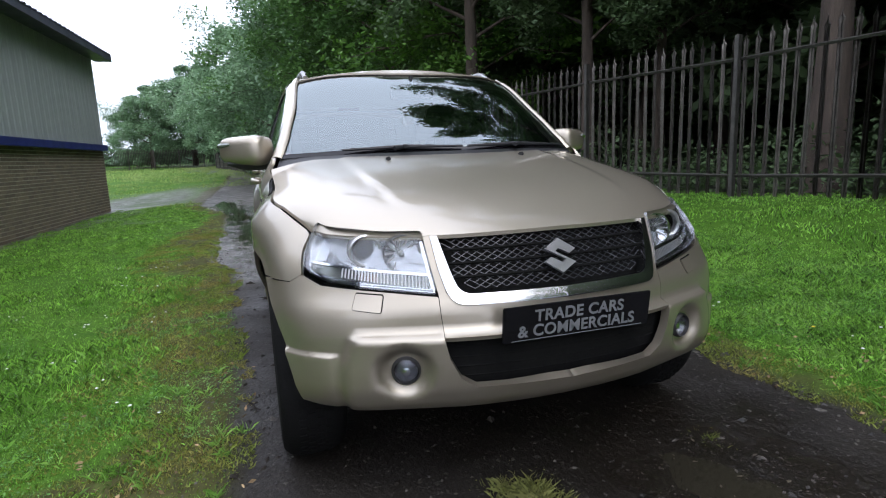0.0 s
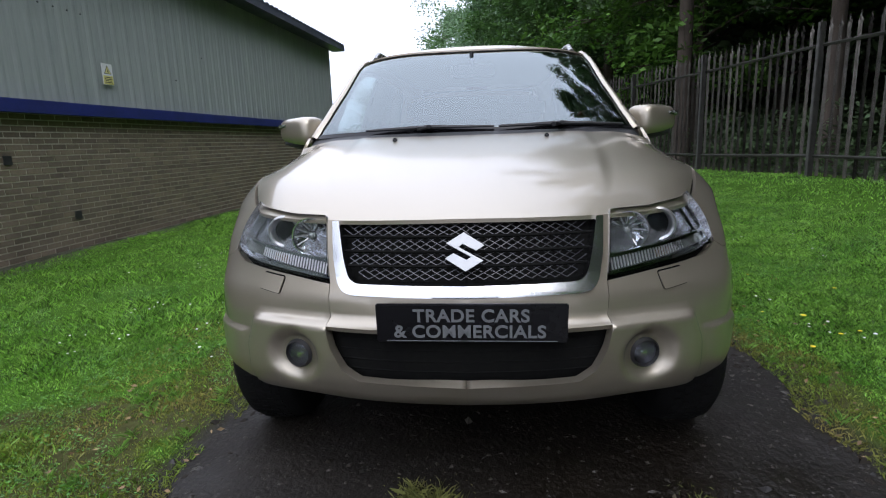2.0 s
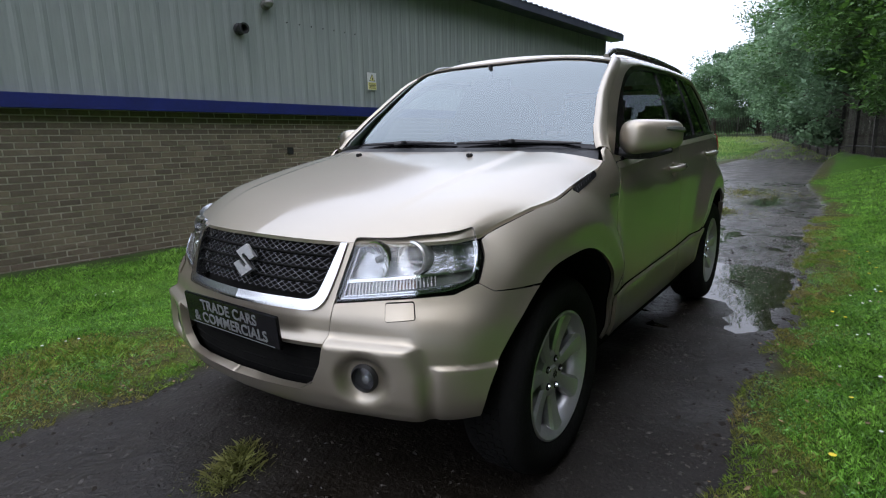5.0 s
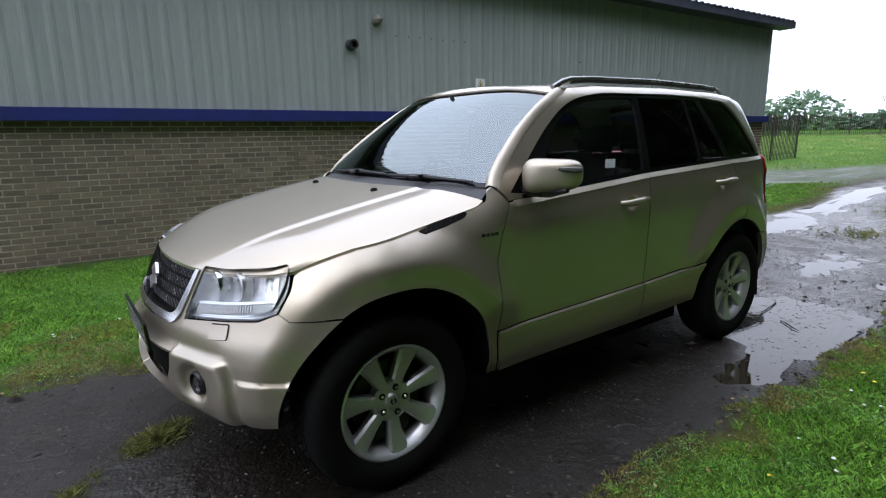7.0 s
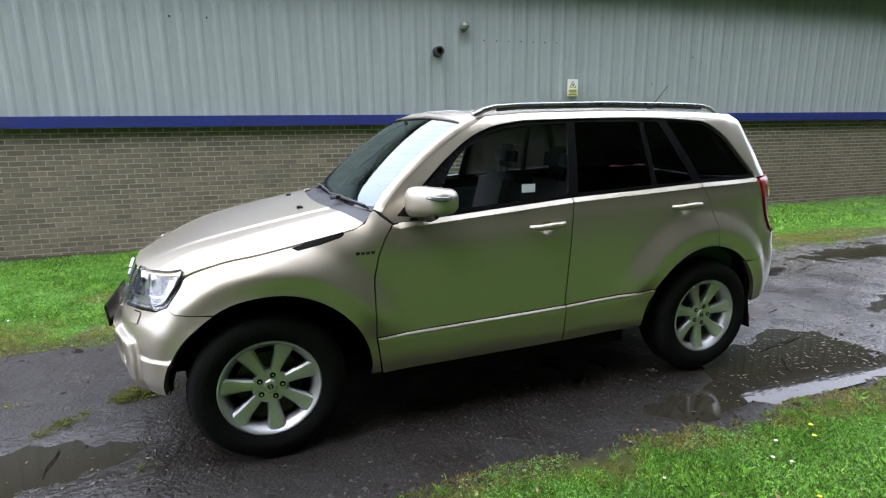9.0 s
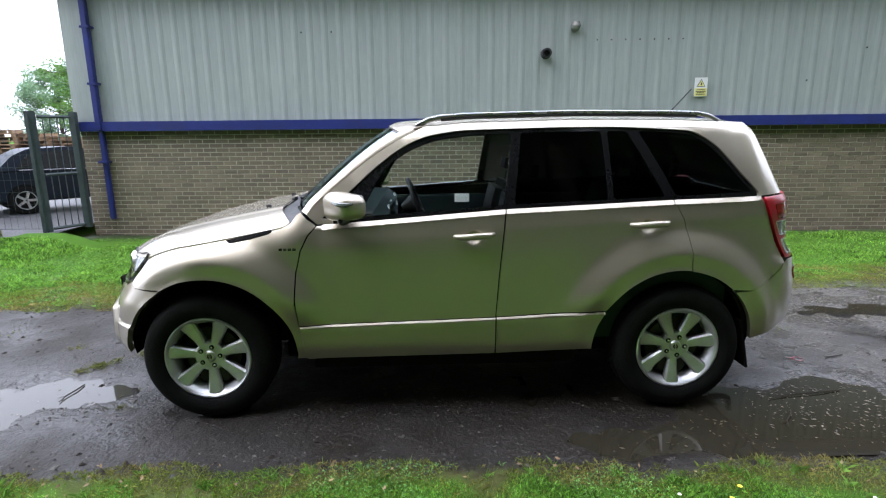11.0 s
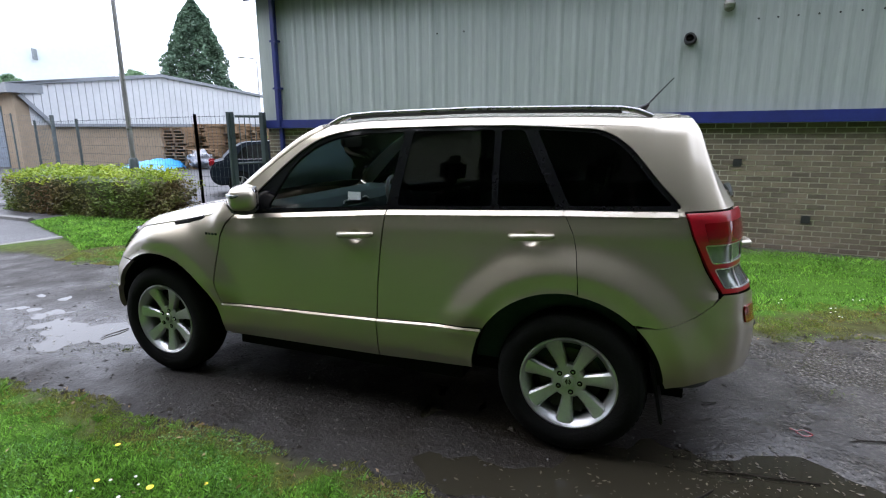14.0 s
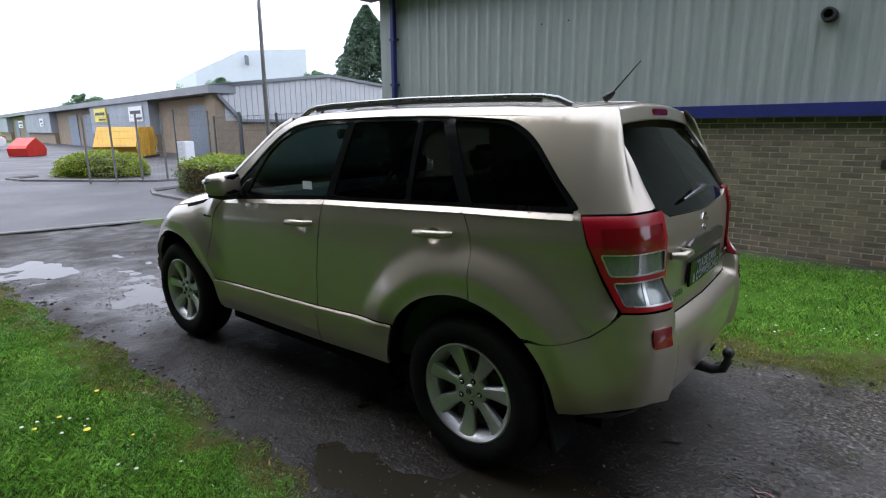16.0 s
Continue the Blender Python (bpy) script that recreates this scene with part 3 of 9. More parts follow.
for s in (0.02, WALL_LEN - 0.1):
    bm = bmesh.new()
    vs = [bm.verts.new((s, y, z)) for y, z in ((0, EAVE_Z), (-DEPTH / 2, EAVE_Z + 0.82), (-DEPTH, EAVE_Z))]
    vs2 = [bm.verts.new((s + 0.08, v.co.y, v.co.z)) for v in vs]
    bm.faces.new(vs)
    bm.faces.new(vs2[::-1])
    part("gable", bm, M_CLAD, building)
# row of fixing bolts and holes in the cladding
def wall_point(x, z, out=0.0):
    s = (x + 14.7) / math.cos(W_ANG)
    return WALL @ Vector((s, out, z))


def wall_fix(x, z, out=0.0):
    return Matrix.Translation(wall_point(x, z, out)) @ Matrix.Rotation(W_ANG, 4, "Z")


vent = thing("wall_vent", wall_fix(-1.92, 2.81, 0.05), "black round flue terminal on the cladding", "vent")
bm = bmesh.new()
lathe(bm, [(0.0, 0.0), (0.085, 0.0), (0.085, 0.02), (0.062, 0.03), (0.062, 0.10), (0.075, 0.11), (0.075, 0.16), (0.05, 0.16), (0.045, 0.06), (0, 0.06)], 24, Matrix.Rotation(radians(-90), 4, "X"))
part("flue", bm, M_BLACKP, vent, smooth=True)
wl = thing("wall_light", wall_fix(-2.38, 3.21, 0.05), "small grey bulkhead light on the cladding", "light")
bm = bmesh.new()
lathe(bm, [(0, 0), (0.07, 0), (0.07, 0.05), (0.05, 0.06), (0, 0.06)], 20, Matrix.Rotation(radians(-90), 4, "X"))
part("base", bm, M_POLE, wl, smooth=True)
bm = bmesh.new()
lathe(bm, [(0, -0.06), (0.05, -0.045), (0.075, 0.0), (0.06, 0.06), (0, 0.075)], 20, Matrix.Translation((0, 0.10, 0.01)))
part("shade", bm, M_POLE, wl, smooth=True)
sg = thing("warning_sign", wall_fix(-4.48, 2.26, 0.055), "white and yellow warning sign with a black triangle on cladding", "sign")
bm = bmesh.new()
box(bm, -0.105, 0.105, 0, 0.006, -0.15, 0.15)
part("plate", bm, M_WHITE, sg)
bm = bmesh.new()
box(bm, -0.098, 0.098, 0.006, 0.009, -0.143, -0.02)
part("yellow_field", bm, M_SIGNP, sg)
bm = bmesh.new()
prism(bm, [(-0.07, 0.005), (0.07, 0.005), (0, 0.125)], 0.004, Matrix.Translation((0, 0.006, 0)))
part("triangle", bm, M_BLACKP, sg)
bm = bmesh.new()
prism(bm, [(-0.056, 0.013), (0.056, 0.013), (0, 0.11)], 0.004, Matrix.Translation((0, 0.0085, 0)))
part("triangle_field", bm, M_SIGNP, sg)
bm = bmesh.new()
prism(bm, [(-0.014, 0.022), (0.016, 0.03), (0.004, 0.05), (0.012, 0.075), (-0.01, 0.06)], 0.003, Matrix.Translation((0, 0.0125, 0)))
part("symbol", bm, M_BLACKP, sg)
bm = bmesh.new()
for k, (w, z) in enumerate(((0.07, -0.045), (0.08, -0.07), (0.06, -0.092), (0.075, -0.115))):
    box(bm, -w, w, 0.009, 0.011, z - 0.005, z + 0.005)
part("text_bar", bm, M_BLACKP, sg)
hole = thing("air_brick", wall_fix(-2.68, 1.075, 0.0), "dark square air brick opening in the brick wall", "vent")
bm = bmesh.new()
box(bm, -0.055, 0.055, -0.01, 0.004, -0.055, 0.055)
part("opening", bm, M_BLACKP, hole)
copy_thing(hole, wall_fix(-3.6, 0.30, 0.0))
bm = bmesh.new()
for k in range(7):
    c = wall_point(-2.75 - 0.23 * k, 3.02, 0.05)
    bmesh.ops.create_icosphere(bm, subdivisions=1, radius=0.014, matrix=Matrix.Translation(c))
for x, z in ((-6.2, 2.35), (-7.1, 2.85), (1.6, 3.2), (2.1, 3.2)):
    bmesh.ops.create_icosphere(bm, subdivisions=1, radius=0.016, matrix=Matrix.Translation(wall_point(x, z, 0.03)))
tagged(part("fixing_bolts", bm, M_BLACKP), "row of dark fixing bolts in the cladding", "bolts", kind="stuff")


# ---- palisade fence along the wood ----
def pale_mesh():
    bm = bmesh.new()
    prof = [(-0.033, 0.0), (-0.018, 0.018), (0.0, 0.002), (0.018, 0.018), (0.033, 0.0)]
    lo = [bm.verts.new((x, y, 0)) for x, y in prof]
    mi = [bm.verts.new((x, y, 2.22)) for x, y in prof]
    fl = [bm.verts.new((x * 1.35, y - 0.006, 2.28)) for x, y in prof]
    ti = bm.verts.new((0, -0.004, 2.42))
    sh = [bm.verts.new((x * 0.45, y * 0.5, 2.33)) for x, y in prof]
    for a, b2 in ((lo, mi), (mi, fl), (fl, sh)):
        for i in range(4):
            bm.faces.new((a[i], a[i + 1], b2[i + 1], b2[i]))
    for i in range(4):
        bm.faces.new((sh[i], sh[i + 1], ti))
    bmesh.ops.solidify(bm, geom=bm.faces[:], thickness=0.004)
    me = bpy.data.meshes.new("pale")
    bm.to_mesh(me)
    bm.free()
    me.materials.append(M_GALV)
    return me


def palisade(name, posts, label, zs):
    """Posts, two rails a bay and pales every 0.155 m; pales stand on the track side."""
    f = thing(name, Matrix.Identity(4), label, "fence")
    pm = pale_mesh()
    for i, (p, z) in enumerate(zip(posts, zs)):
        d = (Vector(posts[min(i + 1, len(posts) - 1)]) - Vector(posts[max(i - 1, 0)])).normalized()
        ang = math.atan2(d.y, d.x)
        bm = bmesh.new()
        box(bm, -0.032, 0.032, 0.0, 0.10, -0.3, 2.36, 0.006)
        o = part("post", bm, M_GALVD, f)
        o.matrix_local = Matrix.Translation((*p, z)) @ Matrix.Rotation(ang, 4, "Z")
    for (p, z), (q, z2) in zip(zip(posts, zs), zip(posts[1:], zs[1:])):
        a, b2 = Vector((*p, z)), Vector((*q, z2))
        d = b2 - a
        ang = math.atan2(d.y, d.x)
        nrm = Vector((-math.sin(ang), math.cos(ang), 0))
        for h in (0.32, 2.02):
            bm = bmesh.new()
            n = Vector(nrm) * 0.02
            tube(bm, [a + n + Vector((0, 0, h)), b2 + n + Vector((0, 0, h))], 0.026, 4)
            part("rail", bm, M_GALVD, f)
        count = int(d.length / 0.165)
        for k in range(count):
            t = (k + 0.5) / count
            o = new("pale", pm)
            o.parent = f
            o.matrix_local = Matrix.Translation(a + d * t - nrm * 0.018) @ Matrix.Rotation(ang + random.uniform(-0.05, 0.05), 4, "Z") @ Matrix.Rotation(random.uniform(-0.008, 0.008), 4, "Y") @ Matrix.Diagonal((1, 1, random.uniform(0.985, 1.01), 1))
    return f


fence_posts = []
fx = 5.61
while fx > -63:
    fence_posts.append((fx, float(fence_y(fx)) if fx > -15 else float(fence_y(-15)) - 0.03 * (fx + 15) * 0 + (fx + 15) * 0.17))
    fx -= 2.86
zs = [float(ground_z(x, y - 0.1)) for x, y in fence_posts]
palisade("palisade_fence", fence_posts[:11], "weathered galvanised palisade fence with pointed pales beside the wood", zs[:11])
palisade("palisade_fence", fence_posts[10:], "weathered galvanised palisade fence beside the far field", zs[10:])
back1 = [(-25.0, -10.2), (-28.1, -10.22), (-31.2, -10.26)]
palisade("palisade_fence", back1, "grey palisade fence panel standing in the field", [float(ground_z(*p)) for p in back1])
back2 = [(-70.0 - k * 0.1, -34 + 2.75 * k) for k in range(12)]
palisade("palisade_fence", back2, "distant palisade fence at the end of the field", [float(ground_z(*p)) for p in back2])


# ---- trees ----
def tree_meshes(seed, height, spread, trunk_r, leaves, leaf, low=0.3, shape=1.0, droop=0.0):
    """Trunk with limbs, and a crown of single leaves gathered in clumps at the limb ends."""
    rng = np.random.RandomState(seed)
    bm = bmesh.new()
    lean = rng.uniform(-0.03, 0.03, 2) * height
    tp = [Vector((lean[0] * t * t + 0.04 * rng.randn() * t, lean[1] * t * t + 0.04 * rng.randn() * t, height * 0.86 * t)) for t in np.linspace(0, 1, 8)]
    tube(bm, tp, [trunk_r * (1.25 if i == 0 else 1) * (1 - 0.85 * i / 7) for i in range(8)], 9)
    centres = []
    limbs = 36
    for i in range(limbs):
        t = low + (0.97 - low) * (i + rng.rand()) / limbs
        base = tp[min(6, int(t * 7))].lerp(tp[min(7, int(t * 7) + 1)], t * 7 - int(t * 7))
        a = i * 2.4 + rng.uniform(-0.5, 0.5)
        env = spread * (math.sin(math.pi * min(1, (t - low) / (1 - low) * 0.9 + 0.12)) ** 0.6) * shape * rng.uniform(0.65, 1.1)
        rise = rng.uniform(0.05, 0.45) * env * (1 - droop) - droop * env * 0.4
        tip = base + Vector((math.cos(a) * env, math.sin(a) * env, rise))
        mid = base.lerp(tip, 0.5) + Vector((0, 0, 0.12 * env))
        tube(bm, [base, mid, tip], [trunk_r * 0.34 * (1 - 0.6 * t), trunk_r * 0.18 * (1 - 0.5 * t), 0.012], 5)
        for k in range(5):
            c = mid.lerp(tip, 0.15 + 0.25 * k) + Vector(rng.randn(3) * 0.16 * env)
            centres.append((c, 0.19 * env + 0.22))
            if k % 2:
                tube(bm, [mid.lerp(tip, 0.2 * k), c], [0.02, 0.006], 4)
    trunk = bpy.data.meshes.new("trunk")
    bm.to_mesh(trunk)
    bm.free()
    trunk.materials.append(M_BARK)
    trunk.shade_smooth()
    n = leaves
    idx = rng.randint(0, len(centres), n)
    cc = np.array([c[0] for c in centres])[idx]
    rr = np.array([c[1] for c in centres])[idx]
    d = rng.randn(n, 3)
    d /= np.linalg.norm(d, axis=1)[:, None]
    p = cc + d * (rr * rng.rand(n) ** 0.45)[:, None] * np.array([1, 1, 0.72])
    return trunk, leaf_mesh(rng, p, leaf)


def leaf_mesh(rng, p, leaf, flat=0.5):
    n = len(p)
    s = leaf * rng.uniform(0.6, 1.3, n)[:, None]
    a = rng.randn(n, 3)
    a[:, 2] *= flat
    a /= np.linalg.norm(a, axis=1)[:, None]
    b = np.cross(a, rng.randn(n, 3) * np.array([0.6, 0.6, 1.0]) + np.array([0, 0, 0.8]))
    b /= np.linalg.norm(b, axis=1)[:, None]
    v = np.concatenate([p - a * s, p + b * s * 0.45, p + a * s, p - b * s * 0.45], 1).reshape(-1, 3)
    me = bpy.data.meshes.new("crown")
    me.vertices.add(n * 4)
    me.vertices.foreach_set("co", v.reshape(-1).astype(np.float32))
    me.loops.add(n * 4)
    me.loops.foreach_set("vertex_index", np.arange(n * 4, dtype=np.int32))
    me.polygons.add(n)
    me.polygons.foreach_set("loop_start", np.arange(0, n * 4, 4, dtype=np.int32))
    me.update(calc_edges=True)
    me.validate()
    return me


TREE_KINDS = {
    "broad": (tree_meshes(3, 13.0, 4.6, 0.24, 52000, 0.098, 0.16), M_LEAF),
    "bluish": (tree_meshes(5, 11.0, 4.6, 0.26, 46000, 0.118, 0.03), M_LEAF2),
    "bright": (tree_meshes(8, 9.0, 3.6, 0.16, 20000, 0.090, 0.22, droop=0.3), M_LEAFB),
    "tall": (tree_meshes(11, 17.0, 3.4, 0.20, 36000, 0.098, 0.26), M_DARKLEAF),
    "deep": (tree_meshes(13, 14.0, 4.6, 0.22, 15000, 0.21, 0.12), M_DARKLEAF),
}


def plant_tree(kind, x, y, scale, turn, label, z=None):
    (trunk, crown), mat = TREE_KINDS[kind]
    t = thing("tree", Matrix.Translation((x, y, float(ground_z(x, y)) - 0.1 if z is None else z)) @ Matrix.Rotation(turn, 4, "Z") @ Matrix.Scale(scale, 4), label, "tree", "trees of the wood")
    a = new("trunk", trunk)
    a.parent = t
    c = new("crown", crown)
    if not crown.materials:
        crown.materials.append(mat)
    c.parent = t
    return t


rt = random.Random(4)
# edge of the wood behind the fence
for x, y, k, s in ((-10.6, 4.9, "tall", 1.0), (-8.6, 7.2, "tall", 0.9), (-8.9, 9.6, "tall", 0.8), (-2.7, 7.57, "tall", 1.25), (-13.5, 6.2, "bright", 1.15), (-17.5, 4.6, "broad", 0.95),
                   (-21.5, 3.8, "broad", 1.0), (-26, 2.6, "bluish", 1.05), (-31, 3.0, "broad", 1.05), (-36.5, 0.5, "bluish", 1.05), (-12, 11.5, "tall", 1.1), (-16, 10, "deep", 1.15),
                   (-22, 9.5, "deep", 1.2), (-28, 9.0, "tall", 1.1), (-35, 8, "deep", 1.2), (3.5, 9.8, "tall", 1.1), (8, 11.5, "broad", 1.05), (-4, 11.8, "tall", 1.15), (1.5, 13.5, "deep", 1.2),
                   (6.5, 16, "deep", 1.1), (-7.5, 14.5, "deep", 1.2), (13, 14, "deep", 1.1), (-13, 16, "deep", 1.15), (-19, 15.5, "deep", 1.2), (-2, 17.5, "deep", 1.2), (10, 20, "deep", 1.2), (-26, 15, "deep", 1.2),
                   (9.5, 9.6, "deep", 1.2), (14.5, 10.5, "broad", 1.1), (21, 12, "deep", 1.2), (28, 12.5, "broad", 1.1), (17, 16, "deep", 1.2)):
    names = {"tall": "tall slender dark woodland tree behind the fence", "broad": "broad leafy woodland tree in full summer leaf", "bright": "young tree with bright green drooping leaves", "bluish": "large rounded tree, grey-green with haze in its leaf colour", "deep": "shaded woodland tree deep in the wood"}
    plant_tree(k, x, y, s, rt.uniform(0, 6.28), names[k])
for x, y, s in ((-83, -14.0, 1.15), (-88, -9.0, 1.5), (-80, -4.5, 1.35), (-92, -17.5, 0.85), (-44, 2.5, 1.1), (-55, -1.0, 1.05), (-66, -2.0, 1.2)):
    plant_tree("bluish", x, y, s, rt.uniform(0, 6.28), "large rounded tree at the end of the field")

# undergrowth and the depth of the wood
rng = np.random.RandomState(21)
n = 44000
ux = rng.uniform(-40, 14, n)
uy = fence_y(np.maximum(ux, -15)) + np.minimum(0, ux + 15) * 0.17 + 0.6 + rng.rand(n) ** 1.6 * 7
clump = np.clip(0.5 + 0.8 * value_noise(ux, uy, 1.4, 5), 0.1, 1.2)
p = np.stack([ux, uy, ground_z(ux, uy) + rng.rand(n) ** 1.3 * 1.3 * clump], 1)
me = leaf_mesh(rng, p, 0.07)
me.materials.append(M_DARKLEAF)
tagged(new("undergrowth", me), "dark undergrowth of nettles and saplings behind the fence", "undergrowth", kind="stuff")
n = 150000
ux = rng.uniform(-70, 30, n)
uy = 19 + rng.rand(n) * 5 + np.maximum(0, -ux - 30) * -0.15
p = np.stack([ux, uy, 0.2 + rng.rand(n) ** 0.8 * (13 + 3 * value_noise(ux, 0, 5, 2))], 1)
me = leaf_mesh(rng, p, 0.5)
me.materials.append(M_DARKLEAF)
tagged(new("far_woods", me), "dark depth of the wood", "woods", kind="stuff")
n = 9000
ux = rng.uniform(-30, 30, n)
p = np.stack([-110 + rng.randn(n) * 3, ux * 2.2 - 25, 1.5 + rng.rand(n) * (4.5 + 2.0 * value_noise(ux * 2.2, 0, 7, 3) + 1.5 * value_noise(ux * 2.2, 0, 2, 4))], 1)
me = leaf_mesh(rng, p, 0.7)
me.materials.append(M_FARLEAF)
tagged(new("far_tree_line", me), "distant line of trees with haze in the leaf colour", "woods", kind="stuff")


# ---- the parked car ----
def flake_paint(name, c1, c2):
    """Metallic champagne paint: fine flake under a clear coat, faint rain film."""
    m, nt, b = nodes_of(name)
    L = nt.links.new
    tc = nt.nodes.new("ShaderNodeTexCoord")
    n1 = nt.nodes.new("ShaderNodeTexNoise")
    n1.inputs["Scale"].default_value, n1.inputs["Detail"].default_value = 900, 2
    n2 = nt.nodes.new("ShaderNodeTexNoise")
    n2.inputs["Scale"].default_value, n2.inputs["Detail"].default_value = 3.0, 5
    for n in (n1, n2):
        L(tc.outputs["Object"], n.inputs["Vector"])
    mx = nt.nodes.new("ShaderNodeMix")
    mx.data_type = "RGBA"
    mx.inputs["A"].default_value, mx.inputs["B"].default_value = (*c1, 1), (*c2, 1)
    L(n1.outputs["Fac"], mx.inputs["Factor"])
    L(mx.outputs["Result"], b.inputs["Base Color"])
    b.inputs["Metallic"].default_value = 0.78
    rr = nt.nodes.new("ShaderNodeMapRange")
    rr.inputs["To Min"].default_value, rr.inputs["To Max"].default_value = 0.37, 0.44
    L(n2.outputs["Fac"], rr.inputs["Value"])
    L(rr.outputs["Result"], b.inputs["Roughness"])
    b.inputs["Coat Weight"].default_value = 1.0
    b.inputs["Coat Roughness"].default_value = 0.11
    b.inputs["Coat IOR"].default_value = 1.50
    bp = nt.nodes.new("ShaderNodeBump")
    bp.inputs["Strength"].default_value, bp.inputs["Distance"].default_value = 0.03, 0.002
    L(n1.outputs["Fac"], bp.inputs["Height"])
    L(bp.outputs["Normal"], b.inputs["Normal"])
    return m


M_PAINT = flake_paint("champagne_metallic_paint", (0.335, 0.293, 0.226), (0.42, 0.370, 0.290))
M_GAP = surface("dark_underbody", (0.008, 0.008, 0.008), (0.012, 0.012, 0.011), 6, 0.95, spec=0.02)
M_TRIM = surface("black_gloss_trim", (0.006, 0.006, 0.007), (0.009, 0.009, 0.010), 6, 0.10, rrange=0.03, spec=0.3)
M_RUBBER = surface("tyre_rubber", (0.006, 0.006, 0.006), (0.010, 0.0098, 0.0095), 12, 0.85, bump=0.3, bscale=80, spec=0.10)
M_ALLOY = surface("silver_alloy", (0.54, 0.54, 0.545), (0.47, 0.47, 0.475), 9, 0.33, 0.72, rrange=0.05)
M_DARKMETAL = surface("dark_brake_metal", (0.05, 0.047, 0.043), (0.03, 0.028, 0.026), 9, 0.55, 0.6)
M_CHROME = surface("chrome", (0.66, 0.67, 0.68), (0.60, 0.61, 0.63), 5, 0.06, 1.0, rrange=0.02)
M_SURROUND = surface("brushed_chrome", (0.64, 0.65, 0.66), (0.58, 0.59, 0.60), 5, 0.20, 1.0, rrange=0.03)
M_SATIN = surface("satin_silver", (0.55, 0.55, 0.54), (0.48, 0.48, 0.47), 5, 0.3, 0.8)
M_TINT = glass("privacy_glass", (0.075, 0.085, 0.095), 0.0, 1.30)
M_CLEAR = glass("clear_glass", (0.92, 0.97, 0.96))
M_SCREEN = thin_glass("windscreen_glass", (0.32, 0.42, 0.44), 2.3)
M_LENS = glass("lamp_lens_glass", (0.93, 0.95, 0.96))
M_REDLENS = surface("red_lamp_lens", (0.33, 0.003, 0.012), (0.26, 0.002, 0.009), 8, 0.30, coat=0.2, rrange=0.03)
M_REDDEEP = surface("deep_red_lens", (0.20, 0.003, 0.006), (0.16, 0.003, 0.005), 8, 0.10, coat=1.0, rrange=0.03)
M_AMBER = surface("amber_lens", (0.12, 0.075, 0.045), (0.10, 0.06, 0.035), 30, 0.2)
M_CLEARLAMP = surface("clear_reflector_lens", (0.27, 0.285, 0.27), (0.16, 0.175, 0.16), 60, 0.12, 0.6, stretch=(1, 1, 0.3))
M_CABIN = surface("dark_grey_cabin_plastic", (0.035, 0.055, 0.058), (0.028, 0.044, 0.047), 6, 0.85, bump=0.15, bscale=250, spec=0.1)
M_SEAT = surface("charcoal_seat_cloth", (0.022, 0.024, 0.027), (0.034, 0.036, 0.04), 40, 0.95, bump=0.3, bscale=300)
M_LINER = surface("pale_headlining", (0.42, 0.41, 0.38), (0.38, 0.37, 0.34), 20, 0.9)
M_MESH = surface("dark_mesh_plastic", (0.035, 0.036, 0.04), (0.055, 0.056, 0.06), 30, 0.25)
M_LAMPBOWL = surface("silvered_lamp_bowl", (0.50, 0.51, 0.53), (0.15, 0.155, 0.16), 25, 0.16, 0.85, stretch=(1, 1, 3), bump=0.4, bscale=45)
M_RAIL = surface("satin_rail", (0.30, 0.30, 0.30), (0.24, 0.24, 0.24), 9, 0.28, 0.8)
M_MIRROR = surface("mirror_glass", (0.34, 0.35, 0.36), (0.32, 0.33, 0.34), 5, 0.02, 1.0, rrange=0.01)
M_DARKCHROME = surface("dark_chrome", (0.20, 0.20, 0.21), (0.15, 0.15, 0.16), 8, 0.2, 0.9)
M_BADGE = surface("dark_badge_letter", (0.03, 0.03, 0.03), (0.05, 0.05, 0.05), 20, 0.25, 0.5)
M_PLATETEXT = surface("grey_plate_letter", (0.18, 0.185, 0.19), (0.14, 0.145, 0.15), 20, 0.5)


def spline(ts, vs, t):
    """Smooth curve through values (Catmull-Rom on uneven knots)."""
    ts, vs, t = np.asarray(ts, float), np.asarray(vs, float), np.asarray(t, float)
    m = np.gradient(vs, ts, axis=0)
    i = np.clip(np.searchsorted(ts, t) - 1, 0, len(ts) - 2)
    h = ts[i + 1] - ts[i]
    s = np.clip((t - ts[i]) / h, 0, 1)
    if vs.ndim > 1:
        s, h = s[..., None], h[..., None]
    return (2 * s**3 - 3 * s**2 + 1) * vs[i] + (s**3 - 2 * s**2 + s) * h * m[i] + (-2 * s**3 + 3 * s**2) * vs[i + 1] + (s**3 - s**2) * h * m[i + 1]


# plan outline of the body, front centre round the left side to rear centre
PLAN = np.array([(2.035, 0), (2.025, 0.18), (1.995, 0.36), (1.94, 0.52), (1.875, 0.66), (1.785, 0.77), (1.65, 0.845), (1.44, 0.882), (1.1, 0.890), (0.6, 0.893), (0, 0.895), (-0.6, 0.893),
                 (-1.1, 0.885), (-1.45, 0.872), (-1.70, 0.845), (-1.89, 0.798), (-2.022, 0.715), (-2.083, 0.60), (-2.10, 0.42), (-2.11, 0.2), (-2.115, 0)])
_seg = np.concatenate([[0], np.cumsum(np.hypot(*np.diff(PLAN, axis=0).T))])
UU = np.linspace(0, _seg[-1], 1200)
UP = spline(_seg, PLAN, UU)
UP[0, 1], UP[-1, 1] = 0, 0
UT = np.gradient(UP, UU, axis=0)
UT /= np.linalg.norm(UT, axis=1)[:, None]
UT[0], UT[-1] = (0, 1), (0, -1)
